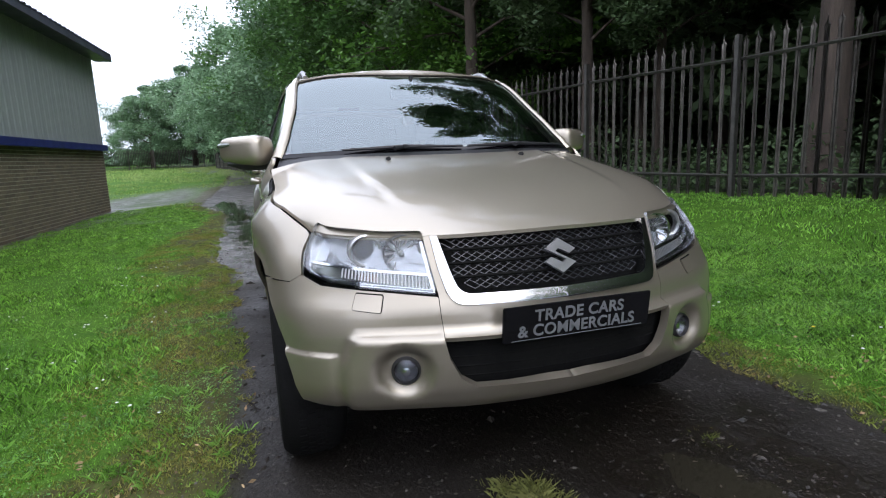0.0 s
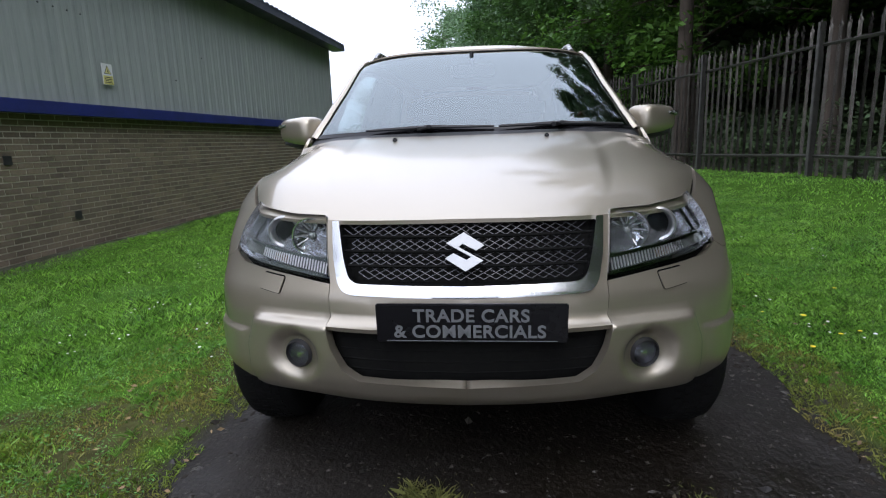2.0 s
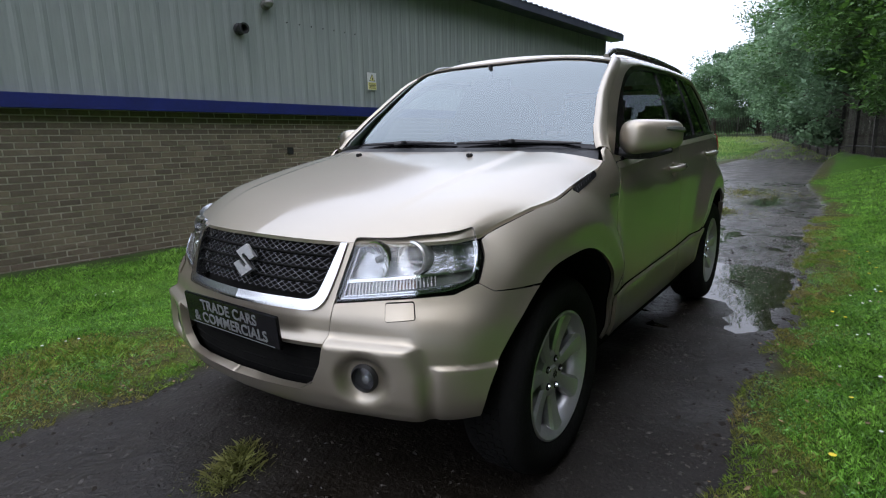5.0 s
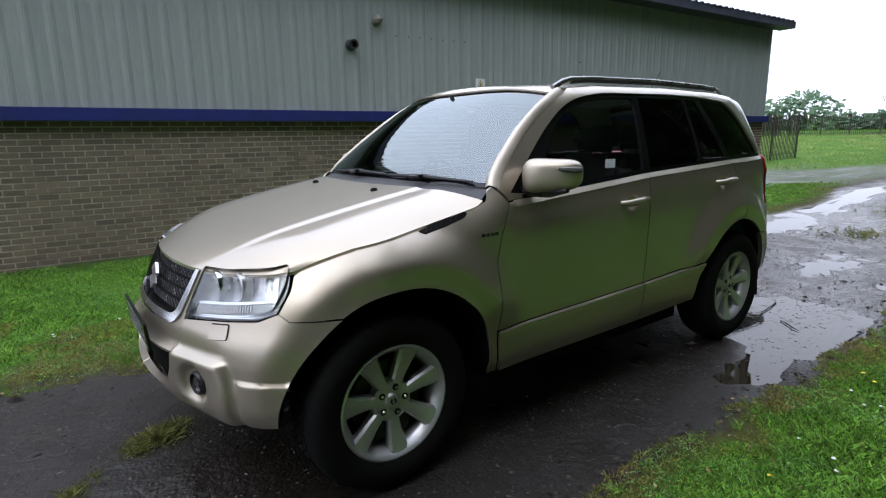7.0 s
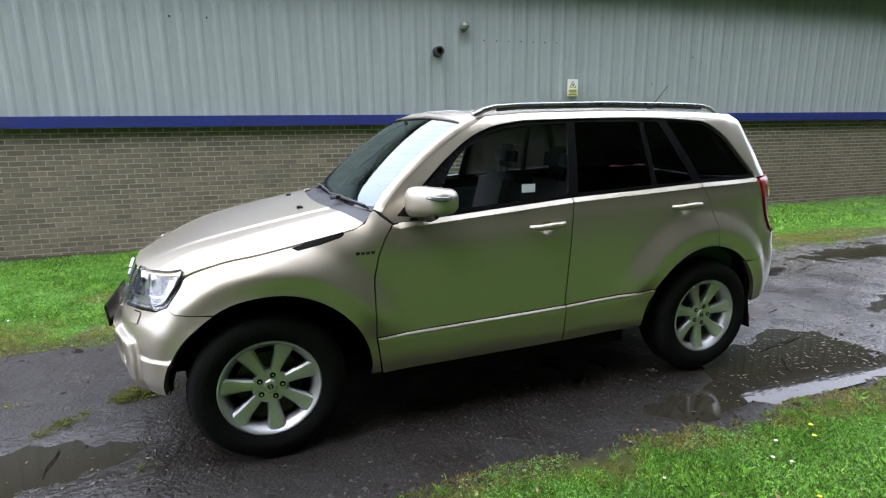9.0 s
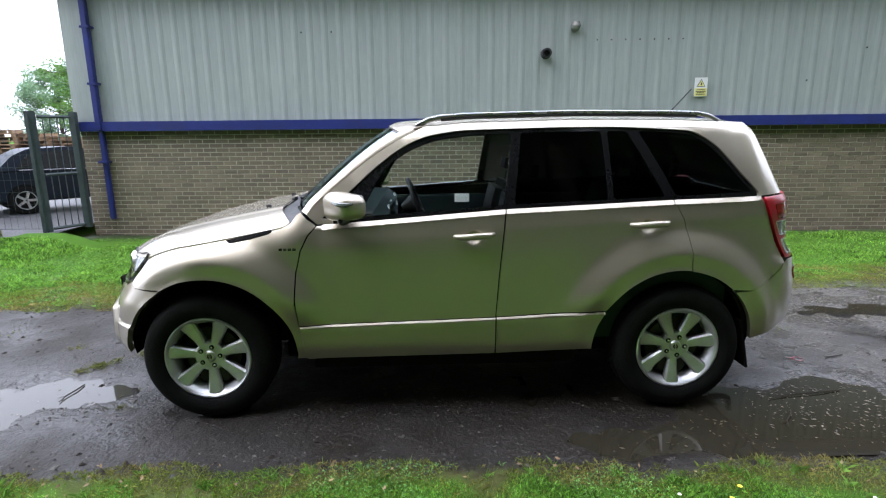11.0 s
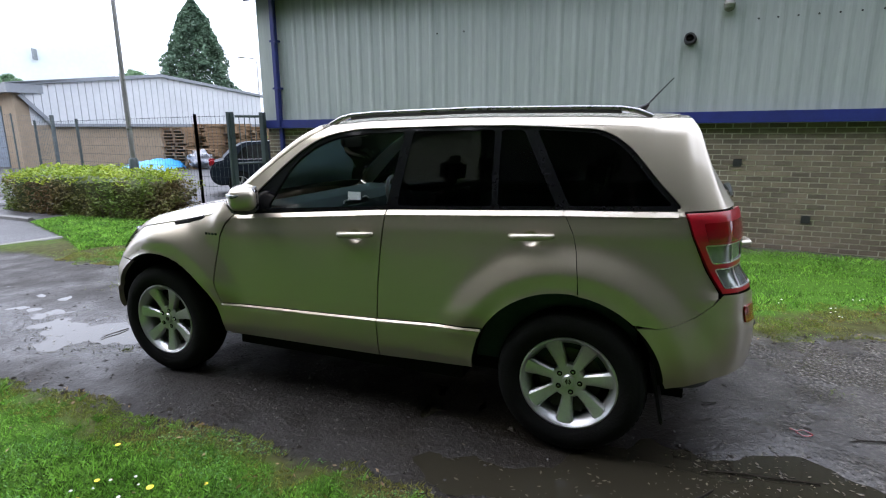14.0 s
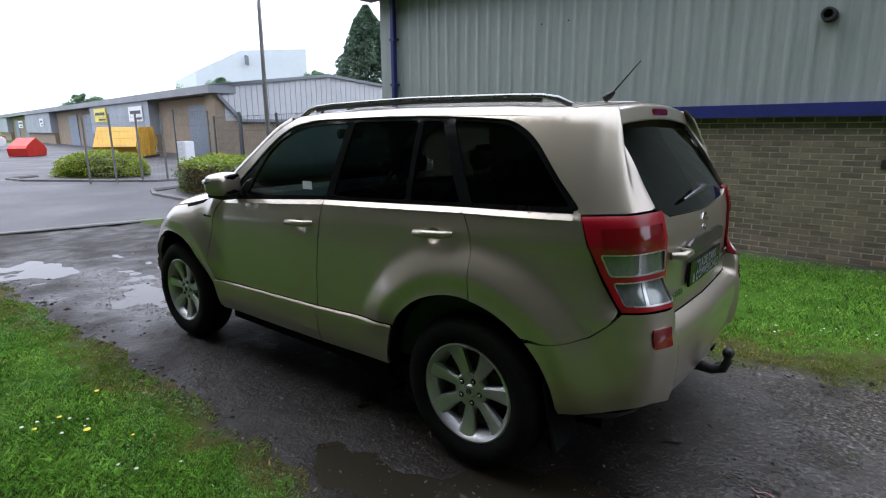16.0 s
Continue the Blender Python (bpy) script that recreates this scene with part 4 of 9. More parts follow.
UN = np.stack([UT[:, 1], -UT[:, 0]], 1)
U_END = UU[-1]


def u_x(x):
    """Distance along the outline at a place along the side."""
    return float(np.interp(-x, -UP[:, 0], UU))


def u_f(y):
    """Distance along the outline at a place across the front."""
    k = np.argmax(UP[:, 1] > 0.82)
    return float(np.interp(y, UP[:k, 1], UU[:k]))


def u_r(y):
    """Distance along the outline at a place across the rear."""
    k = len(UP) - np.argmax(UP[::-1, 1] > 0.82)
    return float(np.interp(y, UP[k:, 1][::-1], UU[k:][::-1]))


def belt_z(x):
    return np.interp(x, [-1.75, -1.26, -0.33, 0.5, 0.75], [1.214, 1.205, 1.168, 1.108, 1.09])


def roof_z(x):
    return np.interp(x, [-2.0, -1.68, -1.37, -0.75, -0.13, 0.12, 0.3, 0.5], [1.60, 1.622, 1.635, 1.642, 1.630, 1.610, 1.57, 1.50])


def shut_z(x):
    return np.interp(x, [0.70, 0.81, 0.87, 1.13, 1.45, 1.67], [1.175, 1.125, 1.085, 1.035, 0.982, 0.917])


ARCH = ((1.29, 0.36, 0.46), (-1.29, 0.36, 0.46))


FLARE_R = np.array([0.40, 0.48, 0.54, 0.558, 0.572, 0.60, 0.63, 0.655, 0.675, 0.70, 0.73, 0.95])
FLARE_H = np.array([0.044, 0.0465, 0.0520, 0.0522, 0.0490, 0.0385, 0.0258, 0.0150, 0.0068, 0.0014, 0.0, 0.0])


def flare(d):
    """How far the pressed lip over a wheel stands out, by distance from the wheel's middle."""
    return spline(FLARE_R, FLARE_H, np.clip(d, 0.40, 0.95))


def body(u, z, push=0.0):
    """The skin of the left half of the car at outline distance u and height z (arrays)."""
    u, z = np.asarray(u, float), np.asarray(z, float)
    x, y = np.interp(u, UU, UP[:, 0]), np.interp(u, UU, UP[:, 1])
    nx, ny = np.interp(u, UU, UN[:, 0]), np.interp(u, UU, UN[:, 1])
    wf, wr = np.clip(nx, 0, 1) ** 1.5, np.clip(-nx, 0, 1) ** 1.5
    ws = 1 - wf - wr
    # side
    bz = belt_z(x)
    ds = np.interp(z, [0.28, 0.33, 0.40, 0.55, 0.75, 0.95, 1.04], [-0.088, -0.060, -0.036, -0.020, -0.016, -0.022, -0.031])
    up = np.clip((z - bz) / np.maximum(roof_z(x) - bz, 0.1), 0, 1.2)
    shoulder = 0.40 * smooth01(bz - 0.12, bz - 0.03, z) + 0.60 * np.clip((z - bz + 0.025) / 0.024, 0, 1)
    ds = ds - 0.040 * shoulder - up * 0.125 - 0.045 * up**2
    top = np.clip((z - (roof_z(x) - 0.06)) / 0.06, 0, 1)
    ds = ds - 0.055 * (1 - np.sqrt(np.clip(1 - top**2, 0, 1))) * (z > bz)
    # the wing rolls in towards the bonnet
    fr = smooth01(0.66, 0.80, x)
    tt = np.clip((z - (shut_z(x) - 0.14)) / 0.14, 0, 1.1)
    ds = ds * (1 - fr) + fr * (np.interp(z, [0.28, 0.33, 0.40, 0.55, 0.75, 1.3], [-0.082, -0.054, -0.030, -0.014, -0.010, -0.010]) - 0.056 * tt**2)
    ds = ds - 0.045 * smooth01(0.66, 0.90, z) * smooth01(1.30, 1.62, x)
    for hx, hz in ((-0.155, 1.018), (-1.115, 1.066)):
        ds = ds - 0.016 * smooth01(0.050, 0.022, np.hypot(x - hx, (z - hz) / 0.8))
    # flared arches
    for ax_, az, r in ARCH:
        d = np.hypot(x - ax_, z - az)
        inner_side = (x - ax_) * ax_ < 0
        ds = ds + flare(d) * smooth01(0.22, 0.45, z) * np.where(inner_side, 0.12 + 0.88 * smooth01(0.50, 0.70, z), 1.0) + 0.005 * smooth01(0.482, 0.466, d)
    # front
    df = np.interp(z, [0.31, 0.345, 0.385, 0.44, 0.50, 0.60, 0.68, 0.72, 0.80, 0.90, 0.95, 1.05], [-0.17, -0.08, -0.035, -0.010, -0.002, 0, -0.010, -0.03, -0.062, -0.105, -0.135, -0.21])
    trap = smooth01(0.705, 0.665, y + 0.35 * np.maximum(0, z - 0.52)) * smooth01(0.618, 0.602, z)
    df = df + 0.040 * trap
    lip = 0.014 * smooth01(0.553, 0.545, z) * smooth01(0.69, 0.72, y) * smooth01(1.3, 1.5, x)
    df, ds = df + lip, ds + lip
    corner = 0.012 * smooth01(1.52, 1.72, x) * smooth01(1.99, 1.86, x) * (smooth01(0.75, 0.62, z) + 0.9 * smooth01(0.56, 0.40, z))
    df, ds = df + corner, ds + corner
    fog = np.hypot((y - 0.515), (z - 0.50))
    df = df - 0.036 * smooth01(0.092, 0.050, fog)
    # rear
    dr = np.interp(z, [0.30, 0.38, 0.44, 0.52, 0.60, 0.70, 0.745, 0.775, 0.85, 1.0, 1.12, 1.21, 1.40, 1.60, 1.66],
                   [-0.14, -0.06, -0.01, 0.012, 0.018, 0.016, 0.002, -0.055, -0.062, -0.06, -0.065, -0.085, -0.205, -0.355, -0.41])
    dr = dr + 0.055 * smooth01(0.525, 0.560, y) * smooth01(0.745, 0.775, z) * smooth01(0.96, 0.85, z)
    step = 0.022 * smooth01(0.8495, 0.8485, z)
    dr, ds = dr + step * smooth01(0.525, 0.56, y), ds + step * smooth01(-1.84, -1.95, x)
    d = ws * ds + wf * df + wr * dr + push
    return np.stack([x + nx * d, y + ny * d, z + 0 * u], -1)


def inside(pts, poly):
    """Which points lie in a closed outline."""
    px, py = pts[:, 0], pts[:, 1]
    r = np.zeros(len(pts), bool)
    n = len(poly)
    for i in range(n):
        x1, y1 = poly[i]
        x2, y2 = poly[(i + 1) % n]
        c = (y1 > py) != (y2 > py)
        with np.errstate(divide="ignore", invalid="ignore"):
            r ^= c & (px < (x2 - x1) * (py - y1) / (y2 - y1 + 1e-12) + x1)
    return r


def dense(poly, step):
    out = []
    n = len(poly)
    for i in range(n):
        a, b = np.array(poly[i], float), np.array(poly[(i + 1) % n], float)
        k = max(1, int(math.ceil(np.linalg.norm(b - a) / step)))
        out += [a + (b - a) * j / k for j in range(k)]
    return out


def round_poly(poly, r, seg=5):
    """Round the corners of an outline."""
    out = []
    n = len(poly)
    for i in range(n):
        p, c, q = (np.array(poly[(i + k) % n], float) for k in (-1, 0, 1))
        la, lb = np.linalg.norm(p - c), np.linalg.norm(q - c)
        rr = r[i] if isinstance(r, (list, tuple)) else r
        k = min(rr, la * 0.48, lb * 0.48)
        a, b = c + (p - c) / la * k, c + (q - c) / lb * k
        for s in np.linspace(0, 1, seg):
            out.append(tuple((1 - s) ** 2 * a + 2 * s * (1 - s) * c + s * s * b))
    return out


def inset(poly, d):
    """Shrink an outline by a small distance (grow if negative)."""
    p = np.array(poly, float)
    area = 0.5 * np.sum(p[:, 0] * np.roll(p[:, 1], -1) - np.roll(p[:, 0], -1) * p[:, 1])
    a, b = p - np.roll(p, 1, 0), np.roll(p, -1, 0) - p
    na = np.stack([-a[:, 1], a[:, 0]], 1) / (np.linalg.norm(a, axis=1)[:, None] + 1e-9)
    nb = np.stack([-b[:, 1], b[:, 0]], 1) / (np.linalg.norm(b, axis=1)[:, None] + 1e-9)
    n = na + nb
    n /= np.maximum((n * na).sum(1), 0.5)[:, None]
    return [tuple(v) for v in p + n * (d if area > 0 else -d)]


from mathutils.geometry import delaunay_2d_cdt


def sheet(poly, fn, step=0.03, holes=(), rim=0.014, mirror=False, both=False, rows=(), solid=False):
    """A pressed panel: an outline (with holes) filled by a fine mesh and laid on a surface, its edges turned in by rim."""
    outlines = [dense(poly, step)] + [dense(h, step) for h in holes]
    pts = [tuple(p) for o in outlines for p in o]
    edges, k = [], 0
    for o in outlines:
        edges += [(k + i, k + (i + 1) % len(o)) for i in range(len(o))]
        k += len(o)
    b = np.array(pts)
    lo, hi = b.min(0), b.max(0)
    gx_, gz_ = np.meshgrid(np.arange(lo[0] + step / 2, hi[0], step), np.arange(lo[1] + step / 2, hi[1], step))
    g = np.stack([gx_.ravel(), gz_.ravel()], 1)
    ok = inside(g, poly)
    for h in holes:
        ok &= ~inside(g, h)
    g = g[ok]
    if rows:
        extra = np.concatenate([np.array([q for a, c in zip(r_, r_[1:]) for q in np.linspace(a, c, max(2, int(np.linalg.norm(np.subtract(c, a)) / (step * 0.8))))]) for r_ in rows])
        ok = inside(extra, poly)
        for h in holes:
            ok &= ~inside(extra, h)
        extra = extra[ok]
        if len(extra):
            extra = extra[np.min(np.linalg.norm(extra[:, None] - b[None], axis=2), axis=1) > 0.004]
        if len(extra):
            if len(g):
                g = g[np.min(np.linalg.norm(g[:, None] - extra[None], axis=2), axis=1) > step * 0.4]
            g_rows = extra
        else:
            g_rows = np.zeros((0, 2))
    else:
        g_rows = np.zeros((0, 2))
    if len(g):
        dmin = np.min(np.linalg.norm(g[:, None] - b[None], axis=2), axis=1)
        g = g[dmin > step * 0.45]
    allp = [Vector(p) for p in pts] + [Vector(p) for p in g] + [Vector(p) for p in g_rows]
    vo, _, fo, _, _, _ = delaunay_2d_cdt(allp, edges, [], 0, 1e-6)
    v2 = np.array([tuple(v) for v in vo])
    cen = np.array([np.mean([v2[i] for i in f], 0) for f in fo])
    ok = inside(cen, poly)
    for h in holes:
        ok &= ~inside(cen, h)
    ok &= np.array([abs(np.cross(v2[f[1]] - v2[f[0]], v2[f[2]] - v2[f[0]])) > 6e-7 for f in fo])
    P = fn(v2[:, 0], v2[:, 1])
    e = 2e-3
    du, dz = fn(v2[:, 0] + e, v2[:, 1]) - fn(v2[:, 0] - e, v2[:, 1]), fn(v2[:, 0], v2[:, 1] + e) - fn(v2[:, 0], v2[:, 1] - e)
    N = np.cross(du, dz)
    N /= np.linalg.norm(N, axis=1)[:, None] + 1e-12
    bm = bmesh.new()
    for sgn in ((1, -1) if both else ((-1,) if mirror else (1,))):
        S = np.array([1, sgn, 1])
        vs = [bm.verts.new(p) for p in P * S]
        keep = [f for f, o in zip(fo, ok) if o]
        for f in keep:
            q = [vs[i] for i in f]
            bm.faces.new(q if sgn > 0 else q[::-1])
        if rim:
            cnt = {}
            for f in keep:
                for i in range(len(f)):
                    a, c = f[i], f[(i + 1) % len(f)]
                    cnt[(a, c)] = 1
            border = [(a, c) for a, c in cnt if (c, a) not in cnt]
            inner = {}
            for a, c in border:
                for i in (a, c):
                    if i not in inner:
                        inner[i] = bm.verts.new((P[i] - N[i] * rim * INWARD(P[i], N[i])) * S)
            if solid:
                for i in {i for f in keep for i in f}:
                    if i not in inner:
                        inner[i] = bm.verts.new((P[i] - N[i] * rim * INWARD(P[i], N[i])) * S)
                for f in keep:
                    q = [inner[i] for i in f]
                    bm.faces.new(q[::-1] if sgn > 0 else q)
            for a, c in border:
                q = (vs[c], vs[a], inner[a], inner[c])
                bm.faces.new(q if sgn > 0 else q[::-1])
                for ed in (bm.edges.get((vs[a], vs[c])), bm.edges.get((inner[a], inner[c]))):
                    if ed:
                        ed.smooth = False
    bmesh.ops.delete(bm, geom=[v for v in bm.verts if not v.link_faces], context="VERTS")
    return bm


def INWARD(p, n):
    """+1 where the normal points away from the car's middle."""
    return 1.0 if n[0] * p[0] + n[1] * p[1] + n[2] * (p[2] - 0.9) > 0 else -1.0


def skin(name, bm, material, parent, label=""):
    me = bpy.data.meshes.new(name)
    bmesh.ops.recalc_face_normals(bm, faces=bm.faces)
    if bm.calc_volume(signed=True) < 0 and "glass" in material.name:
        bmesh.ops.reverse_faces(bm, faces=bm.faces)
    bm.to_mesh(me)
    bm.free()
    me.materials.append(material)
    me.polygons.foreach_set("use_smooth", [True] * len(me.polygons))
    ob = new(name, me)
    ob.parent = parent
    if label:
        ob["label"] = label
    return ob


car = thing("car", Matrix.Identity(4), "champagne gold metallic four-wheel-drive estate car, wet, on the track", "car")
ux = u_x


def side(pts):
    return [(ux(x), z) for x, z in pts]


def arc(cx, cz, r, a0, a1, n=22):
    return [(cx + r * math.cos(radians(a)), cz + r * math.sin(radians(a))) for a in np.linspace(a0, a1, n)]


GAP = 0.0035
XS = np.linspace(0.80, -1.78, 60)
HANDLES = ((-0.155, 1.018), (-1.115, 1.066))
BELT_ROWS = [[(ux(x), float(belt_z(x)) - o) for x in XS] for o in (0.004, 0.0145, 0.025, 0.0255, 0.05, 0.08, 0.12)]
CUP_ROWS = [[(ux(hx + r * math.cos(a)), hz + r * 0.8 * math.sin(a)) for a in np.linspace(0, math.tau, 17)] for hx, hz in HANDLES for r in (0.005, 0.02, 0.032, 0.042, 0.052)]
ROOF_ROWS = [[(ux(x), float(roof_z(x)) - o) for x in np.linspace(0.1, -1.66, 40)] for o in (0.008, 0.018, 0.032, 0.048, 0.062)]
NOSE_ROWS = [[(u_f(0.30), z), (u_f(0.70), z), (ux(1.55), z)] for z in (0.540, 0.547, 0.553, 0.560, 0.600, 0.606, 0.612, 0.619)]
NOSE_ROWS += [[(u_f(0.515 + r * math.cos(a)), 0.50 + r * math.sin(a)) for a in np.linspace(0, math.tau, 25)] for r in (0.046, 0.058, 0.07, 0.082, 0.096)]
FLARE_ROWS = [[(ux(1.29 * k + r * math.cos(a)), 0.36 + r * math.sin(a)) for a in np.linspace(0.1, math.pi - 0.1, 60)] for k in (1, -1) for r in (0.483, 0.52, 0.54, 0.551, 0.562, 0.575, 0.60, 0.63, 0.655, 0.672, 0.69, 0.71, 0.735)]
F_ARCH, R_ARCH = (1.29, 0.36, 0.462), (-1.29, 0.36, 0.462)


def crease_z(x):
    return float(np.interp(x, [-0.945, -0.28, 0.79, 0.92], [0.598, 0.570, 0.543, 0.540]))


def grid_sheet(fn, us, vs, rim=0.0, rim_dir=(0, 0, -1), back=False):
    bm = bmesh.new()
    g = [[bm.verts.new(tuple(fn(np.array(a), np.array(b)))) for b in vs] for a in us]
    for i in range(len(us) - 1):
        for j in range(len(vs) - 1):
            bm.faces.new((g[i][j], g[i + 1][j], g[i + 1][j + 1], g[i][j + 1]))
    if rim:
        ring = [g[i][0] for i in range(len(us))] + [g[-1][j] for j in range(1, len(vs))] + [g[i][-1] for i in range(len(us) - 2, -1, -1)] + [g[0][j] for j in range(len(vs) - 2, 0, -1)]
        low = [bm.verts.new(v.co + Vector(rim_dir) * rim) for v in ring]
        for i in range(len(ring)):
            k = (i + 1) % len(ring)
            bm.faces.new((ring[i], low[i], low[k], ring[k]))
            bm.edges.get((ring[i], ring[k])).smooth = False
            bm.edges.get((low[i], low[k])).smooth = False
            e = bm.edges.get((ring[i], ring[k]))
            e.smooth = False
        if back:
            at_ = dict(zip(ring, low))
            h = [[at_.get(v) or bm.verts.new(v.co + Vector(rim_dir) * rim) for v in row_] for row_ in g]
            for i in range(len(us) - 1):
                for j in range(len(vs) - 1):
                    bm.faces.new((h[i][j], h[i][j + 1], h[i + 1][j + 1], h[i + 1][j]))
    return bm


def moulded(u, z):
    """Lower door moulding: stands proud, with a sloped top edge."""
    x = np.interp(u, UU, UP[:, 0])
    cz_ = np.interp(x, [-0.945, -0.28, 0.79, 0.92], [0.598, 0.570, 0.543, 0.540])
    return body(u, z, 0.006 + 0.010 * np.clip((cz_ - z - 0.001) / 0.010, 0, 1))


CREASE_ROWS = [[(ux(x), crease_z(x) - o) for x in np.linspace(0.80, -0.94, 70)] for o in (0.0105, 0.0112)]
front_edge = [(0.775, 0.335), (0.805, 0.545), (0.812, 0.70), (0.805, 0.84), (0.775, 0.96), (0.735, 1.04), (0.690, 1.092)]
mid_edge = [(-0.28, 0.345), (-0.28, 0.58), (-0.295, 0.78), (-0.312, 0.95), (-0.335, 1.168)]
rear_edge = [(-1.352, 0.825), (-1.348, 0.92), (-1.335, 1.02), (-1.315, 1.10), (-1.262, 1.205)]
for sgn in (1, -1):
    mir = sgn < 0
    # front door with its lower moulding
    up_door = [p for p in front_edge if p[1] > 0.56]
    d = [(0.806, crease_z(0.806) - 0.003)] + up_door + [(-0.335, 1.168), *mid_edge[::-1][1:-2], (-0.28, crease_z(-0.28) - 0.003)]
    dd = skin("door", sheet(inset(side(d), GAP), body, 0.03, mirror=mir, rows=BELT_ROWS + CUP_ROWS), M_PAINT, car, "champagne front door")
    low = [(0.776, 0.335), (0.804, crease_z(0.804)), (-0.28, crease_z(-0.28)), (-0.28, 0.345)]
    skin("moulding", sheet(inset(side(low), GAP), moulded, 0.03, rim=0.016, mirror=mir, rows=CREASE_ROWS), M_PAINT, dd, "lower door moulding with a bright top edge")
    # rear door
    ang0 = math.degrees(math.atan2(0.825 - 0.36, -1.352 + 1.29))
    cz = crease_z(-0.90)
    a_c = math.degrees(math.asin((0.598 - 0.36) / 0.462))
    d = [mid_edge[-1]] + rear_edge[::-1] + arc(*R_ARCH, ang0 + 1, a_c - 0.3) + [(-0.28, crease_z(-0.28) - 0.003)] + mid_edge[1:-1]
    dr_ = skin("door", sheet(inset(side(d), GAP), body, 0.03, mirror=mir, rows=BELT_ROWS + CUP_ROWS + FLARE_ROWS), M_PAINT, car, "champagne rear door")
    low = [(-0.28, crease_z(-0.28))] + arc(*R_ARCH, a_c - 1, 4, 8) + [(-0.83, 0.362), (-0.28, 0.345)]
    skin("moulding", sheet(inset(side(low), GAP), moulded, 0.03, rim=0.016, mirror=mir, rows=CREASE_ROWS), M_PAINT, dr_, "lower door moulding with a bright top edge")
    # front wing
    w = arc(*F_ARCH, 58.8, 180 - 2, 26) + [(0.835, 0.335)] + front_edge + [(0.745, 1.135), (0.775, 1.165), (0.80, 1.15)]
    w += [(x, float(shut_z(x)) - 0.004) for x in np.linspace(0.83, 1.655, 16)] + [(1.684, 0.902), (1.694, 0.86), (1.737, 0.7845), (1.70, 0.7595), (1.60, 0.7565)]
    skin("wing", sheet(inset(side(w), GAP), body, 0.028, mirror=mir, rows=FLARE_ROWS), M_PAINT, car, "champagne front wing with flared arch")
    # rear quarter with pillar and roof rail, one pressing round the windows
    dlo = round_poly([(0.665, 1.128), (0.52, 1.262), (0.36, 1.405), (0.22, 1.505), (0.08, 1.562), (-0.12, 1.588), (-0.45, 1.598), (-1.06, 1.596), (-1.43, 1.573), (-1.55, 1.498), (-1.795, 1.222),
                      (-1.26, 1.207), (-0.335, 1.170), (0.50, 1.110)], [0.01, 0.2, 0.3, 0.3, 0.3, 0.3, 0.3, 0.3, 0.10, 0.10, 0.03, 0.2, 0.3, 0.2])
    q = [(0.742, 1.150), (0.69, 1.215), (0.54, 1.345), (0.38, 1.462), (0.26, 1.535), (0.15, 1.585)]
    q += [(x, float(roof_z(x)) - 0.004) for x in np.linspace(0.10, -1.62, 24)]
    q += [(-1.70, 1.605), (-1.775, 1.50), (-1.86, 1.36), (-1.935, 1.228)]
    qs = side(q[:-4])
    qs += [(u_r(0.640), 1.618), (u_r(0.622), 1.56), (u_r(0.605), 1.45), (u_r(0.588), 1.33), (u_r(0.575), 1.232)]
    qs += [(u_r(0.62), 1.226), (ux(-1.795), 1.212), (ux(-1.830), 1.10), (ux(-1.900), 0.95), (ux(-1.955), 0.852)]
    qs += side([(-1.922, 0.80), (-1.860, 0.745), (-1.78, 0.712), (-1.70, 0.695)])
    qs += side(arc(*R_ARCH, 132, ang0 + 0.6, 12)) + side(rear_edge[1:]) + side([(-0.335, 1.1695), (0.50, 1.1095), (0.685, 1.096)])
    skin("body_side", sheet(qs, body, 0.03, holes=[side(dlo)], mirror=mir, rows=BELT_ROWS + ROOF_ROWS + FLARE_ROWS), M_PAINT, car, "champagne rear quarter, pillars and roof side")
    # dark window frame band with panes
    panes = {
        "front": round_poly([(0.47, 1.133), (0.335, 1.372), (0.225, 1.465), (0.07, 1.533), (-0.12, 1.560), (-0.385, 1.568), (-0.325, 1.184)], [0.03, 0.15, 0.15, 0.2, 0.2, 0.03, 0.02]),
        "rear": round_poly([(-0.385, 1.188), (-0.435, 1.572), (-0.885, 1.574), (-0.905, 1.206)], 0.02),
        "fixed": round_poly([(-0.935, 1.208), (-0.920, 1.574), (-1.035, 1.572), (-1.225, 1.217)], 0.02),
        "quarter": round_poly([(-1.10, 1.574), (-1.41, 1.555), (-1.525, 1.483), (-1.748, 1.234), (-1.285, 1.221)], [0.02, 0.08, 0.08, 0.02, 0.02]),
    }
    skin("window_frame", sheet(side(inset(dlo, 0.003)), lambda u, z: body(u, z, -0.010), 0.04, holes=[side(p) for p in panes.values()], rim=0.02, mirror=mir), M_TRIM, car, "black window surround")
    for k, p in panes.items():
        g = skin("window_pane", sheet(side(inset(p, -0.003)), lambda u, z: body(u, z, -0.016), 0.06, rim=0.004, mirror=mir, solid=True), M_CLEAR if k == "front" else M_TINT, car,
                 "clear front side window" if k == "front" else "dark privacy side window")
        g.visible_shadow = False
    # sloped shoulder edge under the windows and along the moulding top
    for xa, xb in ((0.66, -0.3315), (-0.3385, -1.2585), (-1.2655, -1.768)):
        n_ = int(abs(xa - xb) / 0.03) + 2
        skin("belt_edge", grid_sheet(lambda a, w: body(np.interp(-a, -UP[:, 0], UU), belt_z(a) - 0.026 + 0.025 * w, 0.002) * np.array([1, sgn, 1]), np.linspace(xa, xb, n_) if sgn > 0 else np.linspace(xb, xa, n_), np.linspace(0, 1, 3)), M_PAINT, car)
